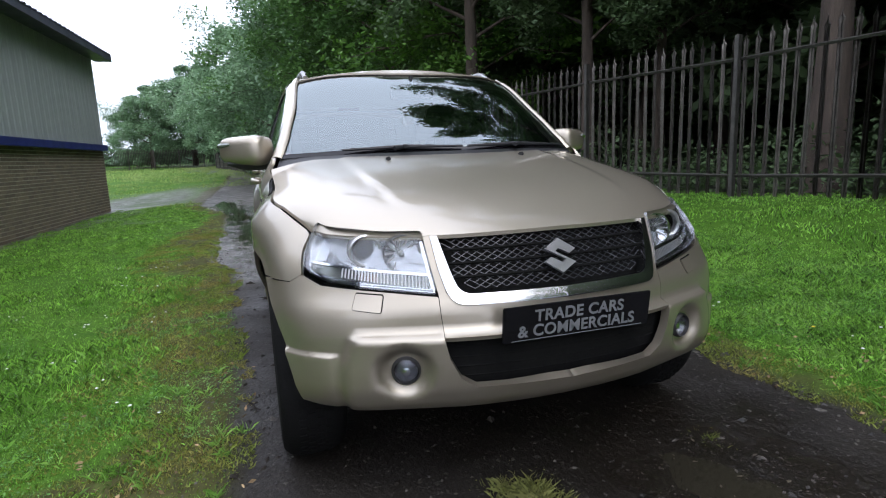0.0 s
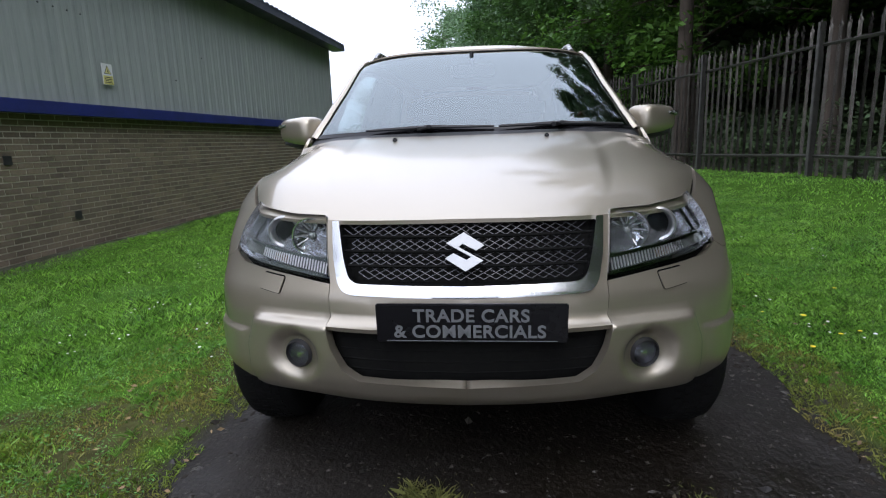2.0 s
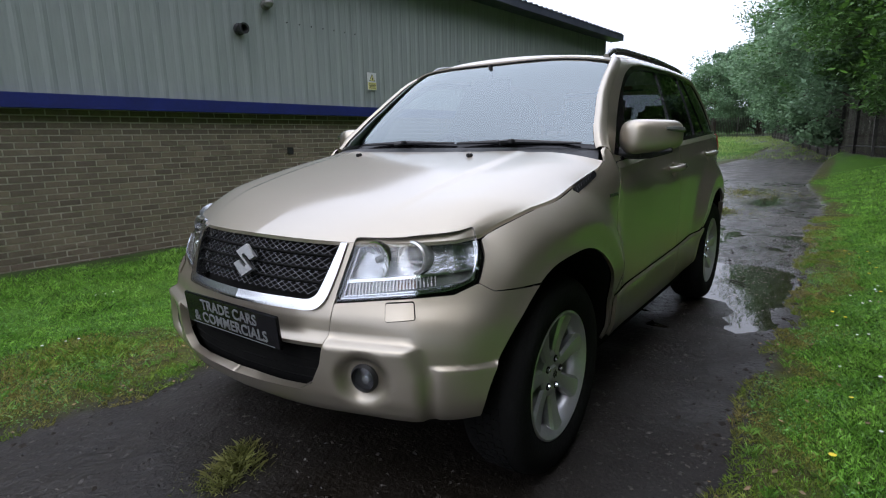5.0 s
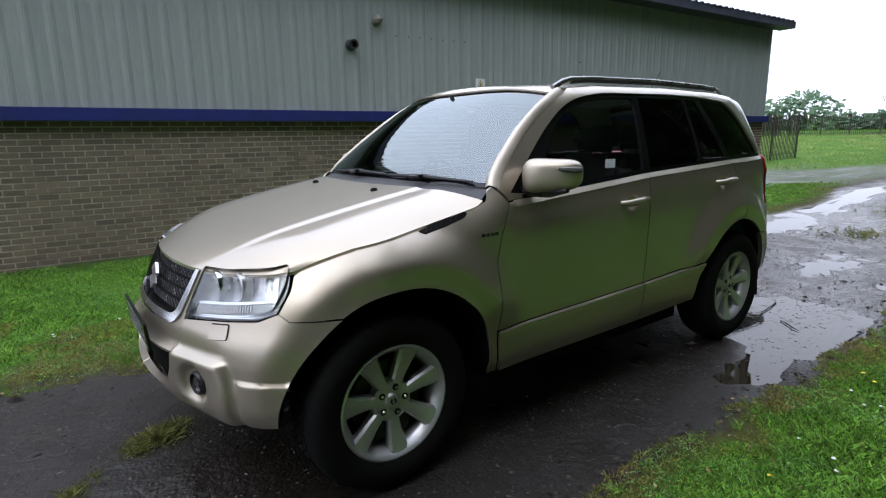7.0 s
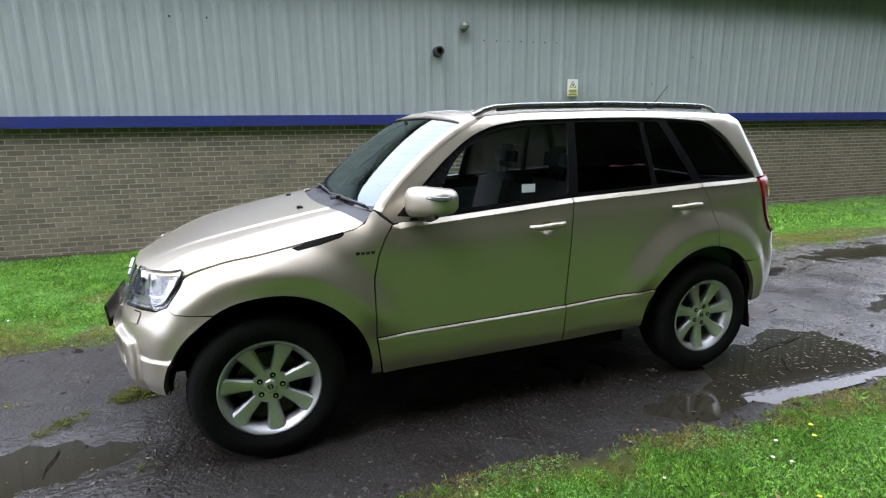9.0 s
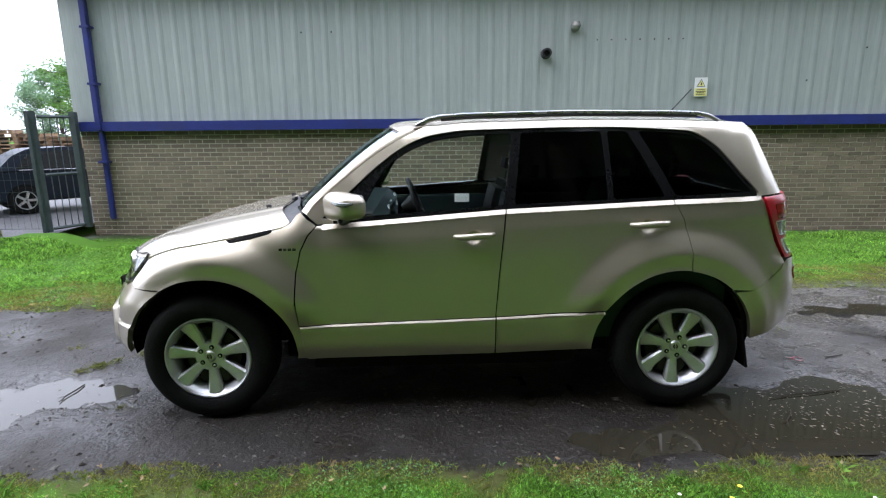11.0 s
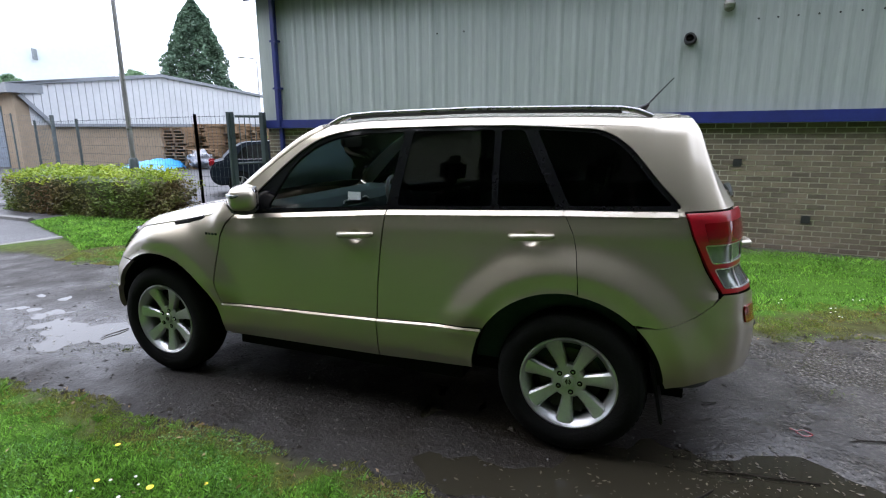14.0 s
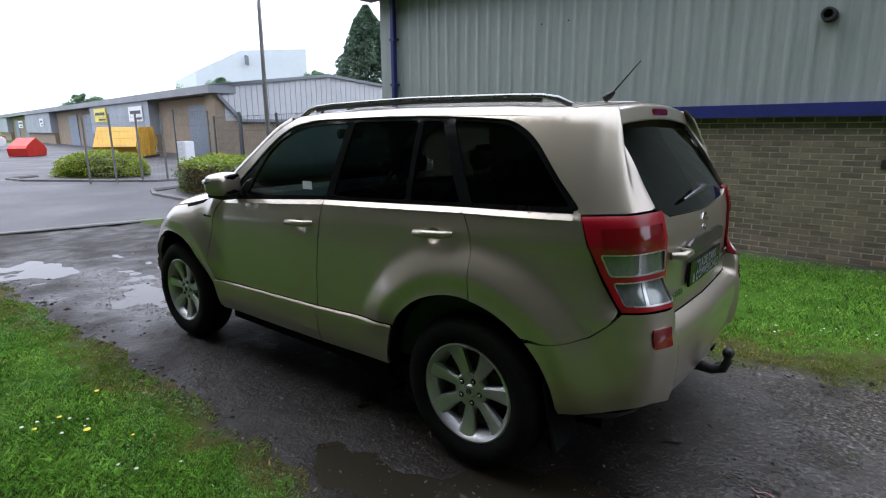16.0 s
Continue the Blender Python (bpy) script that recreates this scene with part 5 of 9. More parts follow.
    for xa, xb, own in ((0.800, -0.2765, dd), (-0.2835, -0.882, dr_)):
        n_ = int(abs(xa - xb) / 0.03) + 2
        skin("moulding_edge", grid_sheet(lambda a, w: body(np.interp(-a, -UP[:, 0], UU), np.interp(a, [-0.945, -0.28, 0.79, 0.92], [0.598, 0.570, 0.543, 0.540]) - 0.011 + 0.010 * w, 0.0175 - 0.010 * w) * np.array([1, sgn, 1]), np.linspace(xa, xb, n_) if sgn > 0 else np.linspace(xb, xa, n_), np.linspace(0, 1, 3)), M_PAINT, own)
    skin("roof_side", grid_sheet(lambda a, w: body(np.interp(-a, -UP[:, 0], UU), roof_z(a) - 0.003 - 0.075 * (1 - w) ** 2, 0.0015) * np.array([1, sgn, 1]), np.linspace(0.06, -1.60, 60) if sgn > 0 else np.linspace(-1.60, 0.06, 60), np.linspace(0.28, 1, 11)), M_PAINT, car)
    # bright strip under the windows
    strip = [(x, float(belt_z(x)) + 0.016) for x in np.linspace(0.60, -1.765, 30)] + [(x, float(belt_z(x)) - 0.001) for x in np.linspace(-1.765, 0.60, 30)]
    skin("window_seal", sheet(side(strip), lambda u, z: body(u, z, 0.005), 0.02, rim=0.02, mirror=mir), M_TRIM, car)
    # tail lamp wrapping the corner
    lamp = [(ux(-1.801), 1.208), (u_r(0.62), 1.222), (u_r(0.546), 1.224), (u_r(0.532), 1.10), (u_r(0.532), 0.865), (u_r(0.57), 0.852), (ux(-1.965), 0.850), (ux(-1.908), 0.955), (ux(-1.837), 1.10)]
    c1 = [(ux(-1.885), 1.068), (u_r(0.550), 1.074), (u_r(0.550), 0.987), (ux(-1.922), 0.984)]
    c2 = [(ux(-1.932), 0.962), (u_r(0.550), 0.967), (u_r(0.550), 0.872), (ux(-1.975), 0.874)]
    tl = skin("tail_lamp", sheet(inset(lamp, 0.002), lambda u, z: body(u, z, 0.012), 0.022, holes=[round_poly(c1, 0.015), round_poly(c2, 0.015)], rim=0.02, mirror=mir), M_REDLENS, car, "red and clear tail lamp")
    for c in (c1, c2):
        rc = round_poly(c, 0.015)
        skin("clear_lens", sheet(rc, lambda u, z: body(u, z, 0.004), 0.02, rim=0.004, mirror=mir), M_CLEARLAMP, tl, "clear ribbed lens")
        skin("bezel", sheet(inset(rc, -0.001), lambda u, z: body(u, z, 0.0125), 0.02, holes=[inset(rc, 0.005)], rim=0.006, mirror=mir), M_SATIN, tl)
        um = 0.5 * (c[0][0] + c[1][0])
        rib = [(um - 0.008, c[0][1] - 0.004), (um + 0.008, c[0][1] - 0.004), (um + 0.008, c[2][1] + 0.004), (um - 0.008, c[2][1] + 0.004)]
        skin("ribbed_strip", sheet(rib, lambda u, z: body(u, z, 0.0075), 0.012, rim=0.004, mirror=mir), M_SATIN, tl)
    dk = [(ux(-1.88), 1.165), (u_r(0.575), 1.178), (u_r(0.575), 1.085), (ux(-1.90), 1.078)]
    skin("brake_lens", sheet(round_poly(dk, 0.012), lambda u, z: body(u, z, 0.015), 0.02, rim=0.006, mirror=mir), M_REDDEEP, tl)
    # bumper reflector
    rf = round_poly([(u_r(0.680), 0.785), (u_r(0.598), 0.789), (u_r(0.598), 0.712), (u_r(0.680), 0.710)], 0.01)
    skin("reflector", sheet(rf, lambda u, z: body(u, z, 0.008), 0.02, rim=0.012, mirror=mir), M_REDDEEP, car, "red rear reflector")
    # head lamp
    hl = round_poly([(u_f(0.462), 0.8965), (u_f(0.55), 0.897), (ux(1.76), 0.9075), (ux(1.690), 0.9145), (ux(1.697), 0.86), (ux(1.738), 0.784), (ux(1.80), 0.757), (u_f(0.58), 0.739), (u_f(0.417), 0.7205)], [0.012, 0.1, 0.05, 0.02, 0.05, 0.008, 0.1, 0.1, 0.012])
    lamp_ob = skin("headlamp", sheet(inset(hl, 0.001), lambda u, z: body(u, z, -0.042), 0.025, rim=-0.044, mirror=mir), M_LAMPBOWL, car, "clear headlamp with chrome reflectors")
    skin("lens", sheet(inset(hl, 0.003), lambda u, z: body(u, z, 0.001), 0.025, rim=0.003, mirror=mir, solid=True), M_LENS, lamp_ob, "clear lamp cover").visible_shadow = False
    # chrome inner edge, bar and indicator strip
    skin("bezel", sheet(inset(hl, 0.004), lambda u, z: body(u, z, -0.02), 0.02, holes=[inset(hl, 0.014)], rim=0.03, mirror=mir), M_CHROME, lamp_ob)
    bar = [(u_f(0.442), 0.784), (ux(1.715), 0.826), (ux(1.718), 0.819), (u_f(0.440), 0.774)]
    skin("chrome_bar", sheet(bar, lambda u, z: body(u, z, -0.018), 0.02, rim=0.03, mirror=mir), M_CHROME, lamp_ob)
    ind = [(u_f(0.440), 0.770), (ux(1.722), 0.814), (ux(1.745), 0.786), (u_f(0.430), 0.731)]
    skin("indicator", sheet(ind, lambda u, z: body(u, z, -0.03), 0.015, rim=0.01, mirror=mir), M_CLEARLAMP, lamp_ob, "ribbed clear indicator lens")
    for k in range(26):
        yk = 0.45 + 0.0105 * k
        uk, z0_, z1_ = u_f(yk), float(np.interp(yk, [0.43, 0.72], [0.735, 0.775])), float(np.interp(yk, [0.43, 0.72], [0.768, 0.802]))
        bm = bmesh.new()
        tube(bm, [tuple(body(uk, z0_, -0.026) * np.array([1, sgn, 1])), tuple(body(uk, z1_, -0.026) * np.array([1, sgn, 1]))], 0.0026, 5)
        part("lens_rib", bm, M_SATIN, lamp_ob)
    am = [(u_f(0.60), 0.782), (u_f(0.66), 0.788), (u_f(0.66), 0.768), (u_f(0.60), 0.760)]
    skin("amber_bulb", sheet(am, lambda u, z: body(u, z, -0.027), 0.015, rim=0.01, mirror=mir), M_AMBER, lamp_ob)
    for yy, zz, rr, mat_, nm in ((0.660, 0.852, 0.054, M_SATIN, "projector_ring"), (0.535, 0.843, 0.057, M_CHROME, "reflector_bowl")):
        c = body(u_f(yy), zz, -0.05)
        bm = bmesh.new()
        face = Matrix.Translation((c[0], c[1] * sgn, c[2])) @ Matrix.Rotation(radians(90), 4, "Y")
        if nm == "projector_ring":
            lathe(bm, [(rr, -0.01), (rr, 0.028), (rr - 0.006, 0.032), (rr - 0.012, 0.026), (rr - 0.014, -0.01)], 32, face)
        else:
            lathe(bm, [(0.008, 0.0), (0.03, 0.004), (rr - 0.008, 0.018), (rr, 0.034), (rr + 0.003, 0.034), (rr + 0.003, -0.005)], 32, face)
        o = part(nm, bm, mat_, lamp_ob, smooth=True)
        if nm == "reflector_bowl":
            for k in range(12):
                bm = bmesh.new()
                a = k * math.tau / 12
                tube(bm, [face @ Vector((0.018 * math.cos(a), 0.018 * math.sin(a), 0.004)), face @ Vector((0.052 * math.cos(a), 0.052 * math.sin(a), 0.026))], 0.0022, 4)
                part("facet", bm, M_SATIN, lamp_ob)
        bm = bmesh.new()
        if nm == "projector_ring":
            lathe(bm, [(0, 0.030), (0.02, 0.026), (0.034, 0.014), (0.037, 0.0), (0, 0.0)], 28, face)
            part("projector_lens", bm, M_TINT, lamp_ob, "dark round projector lens", smooth=True)
        else:
            lathe(bm, [(0, 0.030), (0.010, 0.024), (0.013, 0.0), (0, 0.0)], 16, face)
            part("bulb", bm, M_CLEARLAMP, lamp_ob, smooth=True)
    for k in range(6):
        a = ux(1.785) + 0.009 * k
        fin = [(a, 0.900), (a + 0.005, 0.901), (a + 0.005, 0.825), (a, 0.823)]
        skin("lamp_fin", sheet(fin, lambda u, z: body(u, z, -0.022), 0.02, rim=0.02, mirror=mir), M_CHROME, lamp_ob)
    # washer cover and fog lamp
    wc = round_poly([(u_f(0.575), 0.728), (u_f(0.655), 0.735), (u_f(0.660), 0.690), (u_f(0.580), 0.680)], 0.006)
    skin("gap_line", sheet(inset(wc, -0.003), lambda u, z: body(u, z, 0.0015), 0.015, rim=0.0, mirror=mir), M_GAP, car)
    skin("washer_cover", sheet(wc, lambda u, z: body(u, z, 0.006), 0.015, rim=0.008, mirror=mir), M_PAINT, car, "small headlamp washer cover")
    c = body(u_f(0.515), 0.50, 0.0)
    fm = Matrix.Translation((c[0], c[1] * sgn, c[2])) @ Matrix.Rotation(radians(14 * sgn), 4, "Z") @ Matrix.Rotation(radians(90), 4, "Y") @ Matrix.Diagonal((0.78, 0.78, 1.1, 1))
    bm = bmesh.new()
    lathe(bm, [(0.058, -0.01), (0.058, 0.006), (0.050, 0.014), (0.047, 0.002), (0.046, -0.02)], 36, fm)
    fog_ob = part("fog_lamp", bm, M_BLACKP, car, "round front fog lamp in a black ring", smooth=True)
    bm = bmesh.new()
    lathe(bm, [(0, -0.030), (0.022, -0.026), (0.038, -0.012), (0.046, 0.002)], 32, fm)
    part("reflector_bowl", bm, M_DARKCHROME, fog_ob, smooth=True)
    bm = bmesh.new()
    lathe(bm, [(0, 0.012), (0.03, 0.010), (0.047, 0.003), (0.047, 0.0), (0, 0.008)], 32, fm)
    part("lens", bm, M_LENS, fog_ob, smooth=True).visible_shadow = False
    bm = bmesh.new()
    lathe(bm, [(0, 0.002), (0.015, -0.002), (0.020, -0.026), (0, -0.026)], 20, fm @ Matrix.Translation((0.008, 0, 0)))
    part("bulb_shield", bm, M_CHROME, fog_ob, smooth=True)

# bumpers


def half_sheet_pair(name, poly, fn, step, material, parent, label, rim=0.014, rows=(), solid=False, holes=()):
    """One pressing that spans the car's middle."""
    return skin(name, sheet(poly, fn, step, holes=holes, rim=rim, both=True, rows=rows, solid=solid), material, parent, label)


upper = [(0, 0.606), (u_f(0.40), 0.606), (u_f(0.407), 0.66), (u_f(0.4125), 0.718), (u_f(0.4585), 0.896), (u_f(0.437), 0.896), (u_f(0.414), 0.80), (u_f(0.390), 0.728), (u_f(0.365), 0.700), (u_f(0.33), 0.692), (0, 0.687)]
half_sheet_pair("bumper_centre", upper, body, 0.022, M_PAINT, car, "champagne bumper centre")
lower = [(u_f(0.402), 0.607), (u_f(0.388), 0.54), (u_f(0.357), 0.474), (u_f(0.312), 0.445), (0, 0.436), (0, 0.360), (u_f(0.45), 0.363), (u_f(0.66), 0.370), (ux(1.80), 0.372)]
lower += side(arc(*F_ARCH, 3, 58.2, 18)) + [(ux(1.60), 0.7545), (ux(1.70), 0.7605), (ux(1.731), 0.7825), (ux(1.740), 0.7825), (ux(1.80), 0.7545), (u_f(0.58), 0.7365), (u_f(0.417), 0.718), (u_f(0.4145), 0.714), (u_f(0.409), 0.66)]
half_sheet_pair("front_bumper", lower, body, 0.018, M_PAINT, car, "champagne front bumper with raised lower bar", 0.03, NOSE_ROWS, holes=[[(u_f(0.515 + 0.038 * math.cos(a)), 0.50 + 0.038 * math.sin(a)) for a in np.linspace(0, math.tau, 25)[:-1]]])
# intake, valance and number plate
vin = [(0, 0.62), (u_f(0.42), 0.62), (u_f(0.41), 0.54), (u_f(0.37), 0.46), (u_f(0.32), 0.43), (0, 0.425)]
half_sheet_pair("intake_mesh", vin, lambda u, z: body(u, z, -0.07), 0.03, M_GAP, car, "black lower intake", 0.0)
for k in range(5):
    bm = bmesh.new()
    z = 0.465 + 0.032 * k
    pts = [tuple(body(u_f(abs(y)), z, -0.055) * np.array([1, math.copysign(1, y), 1])) for y in np.linspace(-0.385, 0.385, 17)]
    tube(bm, pts, 0.0045, 4)
    part("intake_slat", bm, M_GAP, car)
val = [(0, 0.366), (u_f(0.45), 0.369), (u_f(0.62), 0.372), (u_f(0.58), 0.325), (u_f(0.45), 0.305), (0, 0.298)]
half_sheet_pair("valance", val, lambda u, z: body(u, z, -0.035), 0.04, M_GAP, car, "black underside valance")


def lettered_plate(name, m, w, h, lines, parent, label):
    pl = new(name)
    bm = bmesh.new()
    box(bm, -w / 2, w / 2, -0.006, 0.006, -h / 2, h / 2, 0.003)
    body_ = part(name, bm, M_TRIM, parent, label, smooth=True)
    bpy.data.objects.remove(pl)
    body_.matrix_local = m
    for text, x, z, size in lines:
        cu = bpy.data.curves.new("lettering", "FONT")
        cu.body, cu.size, cu.extrude, cu.align_x, cu.align_y = text, size, 0.0008, "CENTER", "CENTER"
        cu.offset = size * 0.022
        cu.space_character = 1.06
        tmp = new("lettering", cu)
        dg = bpy.context.evaluated_depsgraph_get()
        me = bpy.data.meshes.new_from_object(tmp.evaluated_get(dg))
        bpy.data.objects.remove(tmp)
        me.materials.clear()
        me.materials.append(M_PLATETEXT)
        o = new("lettering", me)
        o.parent = body_
        o.matrix_local = Matrix.Translation((x, -0.0072, z)) @ Matrix.Rotation(radians(90), 4, "X")
    return body_


plate_m = Matrix.Translation((2.066, 0.016, 0.632)) @ Matrix.Rotation(radians(90), 4, "Z") @ Matrix.Rotation(radians(6), 4, "X") @ Matrix.Rotation(radians(0.6), 4, "Y")
npl = lettered_plate("front_plate", plate_m, 0.525, 0.113, [("TRADE CARS", 0.0, 0.022, 0.052), ("& COMMERCIALS", -0.005, -0.025, 0.052)], car, "black dealer plate with grey lettering")
bm = bmesh.new()
box(bm, -0.235, 0.235, -0.0075, -0.006, -0.0525, -0.0505)
o = part("text_bar", bm, M_PLATETEXT, npl)

# grille
gr = [(0, 0.898), (u_f(0.42), 0.898), (u_f(0.39), 0.80), (u_f(0.372), 0.74), (u_f(0.345), 0.722), (0, 0.718)]
grille = half_sheet_pair("grille", gr, lambda u, z: body(u, z, -0.045), 0.03, M_GAP, car, "dark mesh grille with bars", 0.0)
chrome = [(u_f(0.435), 0.897), (u_f(0.412), 0.80), (u_f(0.388), 0.729), (u_f(0.364), 0.702), (u_f(0.33), 0.694), (0, 0.689), (0, 0.721), (u_f(0.325), 0.725), (u_f(0.352), 0.740), (u_f(0.372), 0.785), (u_f(0.412), 0.897)]
chrome = round_poly(chrome, [0.001, 0.02, 0.03, 0.03, 0.03, 0.0005, 0.0005, 0.03, 0.03, 0.02, 0.001])
half_sheet_pair("grille_surround", chrome, lambda u, z: body(u, z, 0.014 - 0.12 * np.clip(z - 0.694, 0, 0.05) - 0.5 * np.clip(0.697 - z, 0, 0.01)), 0.008, M_SURROUND, grille, "polished chrome grille surround", 0.04)
gw = lambda z: float(np.interp(z, [0.732, 0.744, 0.785, 0.898], [0.325, 0.352, 0.372, 0.412]))
for z in (0.770, 0.810, 0.851, 0.891):
    bm = bmesh.new()
    pts = [tuple(body(u_f(abs(y)), z, -0.012) * np.array([1, math.copysign(1, y), 1])) for y in np.linspace(-gw(z), gw(z), 21)]
    tube(bm, pts, 0.0048, 6)
    part("grille_bar", bm, M_GAP, grille)
bm = bmesh.new()
for zlo, zhi in ((0.732, 0.768), (0.772, 0.808), (0.812, 0.849), (0.853, 0.889)):
    for dirn in (1, -1):
        k = -0.40
        while k < 0.40:
            pts = []
            for s in np.linspace(0, 1, 3):
                y, z = k + dirn * s * 0.070, zlo + (zhi - zlo) * s
                if abs(y) < gw(z):
                    pts.append(tuple(body(u_f(abs(y)), z, -0.018) * np.array([1, math.copysign(1, y), 1])))
            if len(pts) > 1:
                tube(bm, pts, 0.0015, 4)
            k += 0.035
mesh_part = part("grille_mesh", bm, M_MESH, grille)
mesh_part["kind"] = "stuff"
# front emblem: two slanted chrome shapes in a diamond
bm = bmesh.new()
em = [(-0.002, 0.062), (0.062, 0.020), (0.036, 0.004), (-0.006, 0.026), (-0.020, 0.016), (0.058, -0.028), (0.002, -0.062), (-0.062, -0.020), (-0.036, -0.004), (0.006, -0.026), (0.020, -0.016), (-0.058, 0.028)]
em_m = Matrix.Translation((1.985, 0, 0.815)) @ Matrix.Rotation(radians(90), 4, "Z") @ Matrix.Rotation(radians(-16), 4, "X") @ Matrix.Scale(0.9, 4)
prism(bm, em, 0.014, em_m)
part("emblem", bm, M_SATIN, grille, "chrome diamond emblem")

# bonnet
def bonnet(v, w):
    v, w = np.asarray(v, float), np.asarray(w, float)
    a = np.abs(v)
    fx_ = spline([-0.2, 0, 0.2, 0.4, 0.56, 0.7, 0.85, 1.0], [1.928, 1.935, 1.928, 1.908, 1.880, 1.835, 1.765, 1.675], a)
    rx_ = spline([-0.3, 0, 0.3, 0.5, 0.7, 0.85, 0.95, 1.0], [0.975, 0.982, 0.975, 0.962, 0.936, 0.900, 0.860, 0.835], a)
    x = fx_ + (rx_ - fx_) * w
    ye = spline([0, 0.28, 0.65, 1.0], [0.748, 0.785, 0.808, 0.798], w)
    wx = np.clip((1.94 - x) / 0.958, 0, 1.06)
    zc = 0.900 + (1.142 - 0.900) * wx + 0.095 * (np.sqrt(wx + 0.03) - 0.173) * (1 - wx)
    ze = shut_z(1.675 + (0.835 - 1.675) * w) + 0.004
    roll = 0.04 * a * a + 0.96 * np.clip((a - 0.74) / 0.26, 0, 1) ** 1.9
    z = zc - (zc - ze) * roll
    uf = np.interp(a, [0, 0.56, 0.75, 1.0], [0, u_f(0.42), u_f(0.575), u_x(1.676)])
    zt = np.interp(uf, [0, u_f(0.44), u_f(0.55), u_x(1.76), u_x(1.676)], [0.901, 0.897, 0.8965, 0.9065, 0.915])
    p0 = body(uf, zt, 0.0)
    x_e = 1.676 + (0.835 - 1.676) * w
    p1 = body(np.interp(-x_e, -UP[:, 0], UU), shut_z(x_e), -0.001)
    e0 = np.clip(1 - w / 0.30, 0, 1) ** 2
    y0 = np.abs(v) * np.interp(0.0, [0, 1], [0.748, 0.785])
    wx0 = np.clip((1.94 - fx_) / 0.958, 0, 1)
    zf = 0.900 + 0.242 * wx0 + 0.095 * (np.sqrt(wx0 + 0.03) - 0.173) * (1 - wx0)
    z00 = zf - (zf - (shut_z(1.675) + 0.004)) * roll
    x = x + (p0[..., 0] - fx_) * e0
    yv = a * ye + (p0[..., 1] - a * 0.748) * e0
    z = z + (p0[..., 2] - z00) * e0
    e1 = a ** 8 * (1 - e0)
    x, yv, z = x + (p1[..., 0] - x) * e1, yv + (p1[..., 1] - yv) * e1, z + (p1[..., 2] - z) * e1
    ridge = 0.007 * smooth01(0.60, 0.545, a - 0.06 * w) * smooth01(0.02, 0.35, w)
    return np.stack([x, np.sign(v) * yv, z + ridge * (1 - roll)], -1)



hood = skin("bonnet", grid_sheet(bonnet, np.linspace(-0.998, 0.998, 121), np.linspace(0.003, 1, 41) ** 1.25, 0.012), M_PAINT, car, "champagne bonnet with reflections of the sky")
for sgn in (1, -1):
    p = bonnet(np.array(0.41 * sgn), np.array(0.885))
    bm = bmesh.new()
    box(bm, -0.016, 0.016, -0.009, 0.009, -0.004, 0.014, 0.004, Matrix.Translation(p))
    part("washer_nozzle", bm, M_BLACKP, hood)
# side vents at the back of the bonnet
for mir in (False, True):
    vent_ob = skin("bonnet_vent", sheet(side([(1.175, 1.020), (1.06, 1.045), (0.965, 1.066), (0.935, 1.074), (0.930, 1.064), (0.945, 1.053), (1.05, 1.026), (1.15, 1.008)]), lambda u, z: body(u, z, 0.004), 0.02, rim=0.01, mirror=mir), M_GAP, car, "black vent grille behind the bonnet")
    for k in range(7):
        xk = 1.14 - 0.026 * k
        zk = float(np.interp(xk, [0.90, 0.955, 1.06, 1.175], [1.088, 1.064, 1.036, 1.013]))
        bm = bmesh.new()
        tube(bm, [tuple(body(u_x(xk + 0.008), zk - 0.006, 0.0035) * np.array([1, -1 if mir else 1, 1])), tuple(body(u_x(xk - 0.008), zk + 0.008, 0.0035) * np.array([1, -1 if mir else 1, 1]))], 0.0014, 4)
        part("vent_slat", bm, M_BLACKP, vent_ob)

# windscreen, cowl and roof
APIL = [(0.742, 1.150), (0.69, 1.215), (0.54, 1.345), (0.38, 1.462), (0.26, 1.535), (0.15, 1.585)]
_at = np.linspace(0, 1, len(APIL))


def pillar_edge(t):
    x, z = spline(_at, [p[0] for p in APIL], t), spline(_at, [p[1] for p in APIL], t)
    return body(np.interp(-x, -UP[:, 0], UU), z)


def screen(v, t):
    """Windscreen: across from pillar to pillar (v), up from the cowl (t)."""
    v, t = np.asarray(v, float), np.asarray(t, float)
    e = pillar_edge(t)
    bow, c = 0.125 * (1 - t) + 0.108 * t, 1 - np.abs(v) ** 4.2
    return np.stack([e[..., 0] + bow * c, v * e[..., 1], e[..., 2] + (0.012 + 0.040 * t) * c], -1)


ws = skin("windscreen", grid_sheet(lambda a, b: screen(a, b), np.linspace(-0.965, 0.965, 41), np.linspace(0.03, 0.972, 25), 0.005, (-0.6, 0, -0.8)), M_SCREEN, car, "windscreen reflecting the white sky and trees")
ws.visible_shadow = False
bm = bmesh.new()
for (v0, v1, t0, t1) in ((-0.962, -0.942, 0.03, 0.93), (0.942, 0.962, 0.03, 0.93), (-0.945, 0.945, 0.882, 0.905), (-0.97, 0.97, 0.0, 0.06)):
    b2 = grid_sheet(lambda a, b: screen(a, b) + np.array([0.004, 0, 0.003]), np.linspace(v0, v1, 21), np.linspace(t0, t1, 21))
    me_t = bpy.data.meshes.new("tmp")
    b2.to_mesh(me_t)
    b2.free()
    bm.from_mesh(me_t)
    bpy.data.meshes.remove(me_t)
skin("screen_surround", bm, M_TRIM, ws, "black windscreen border")


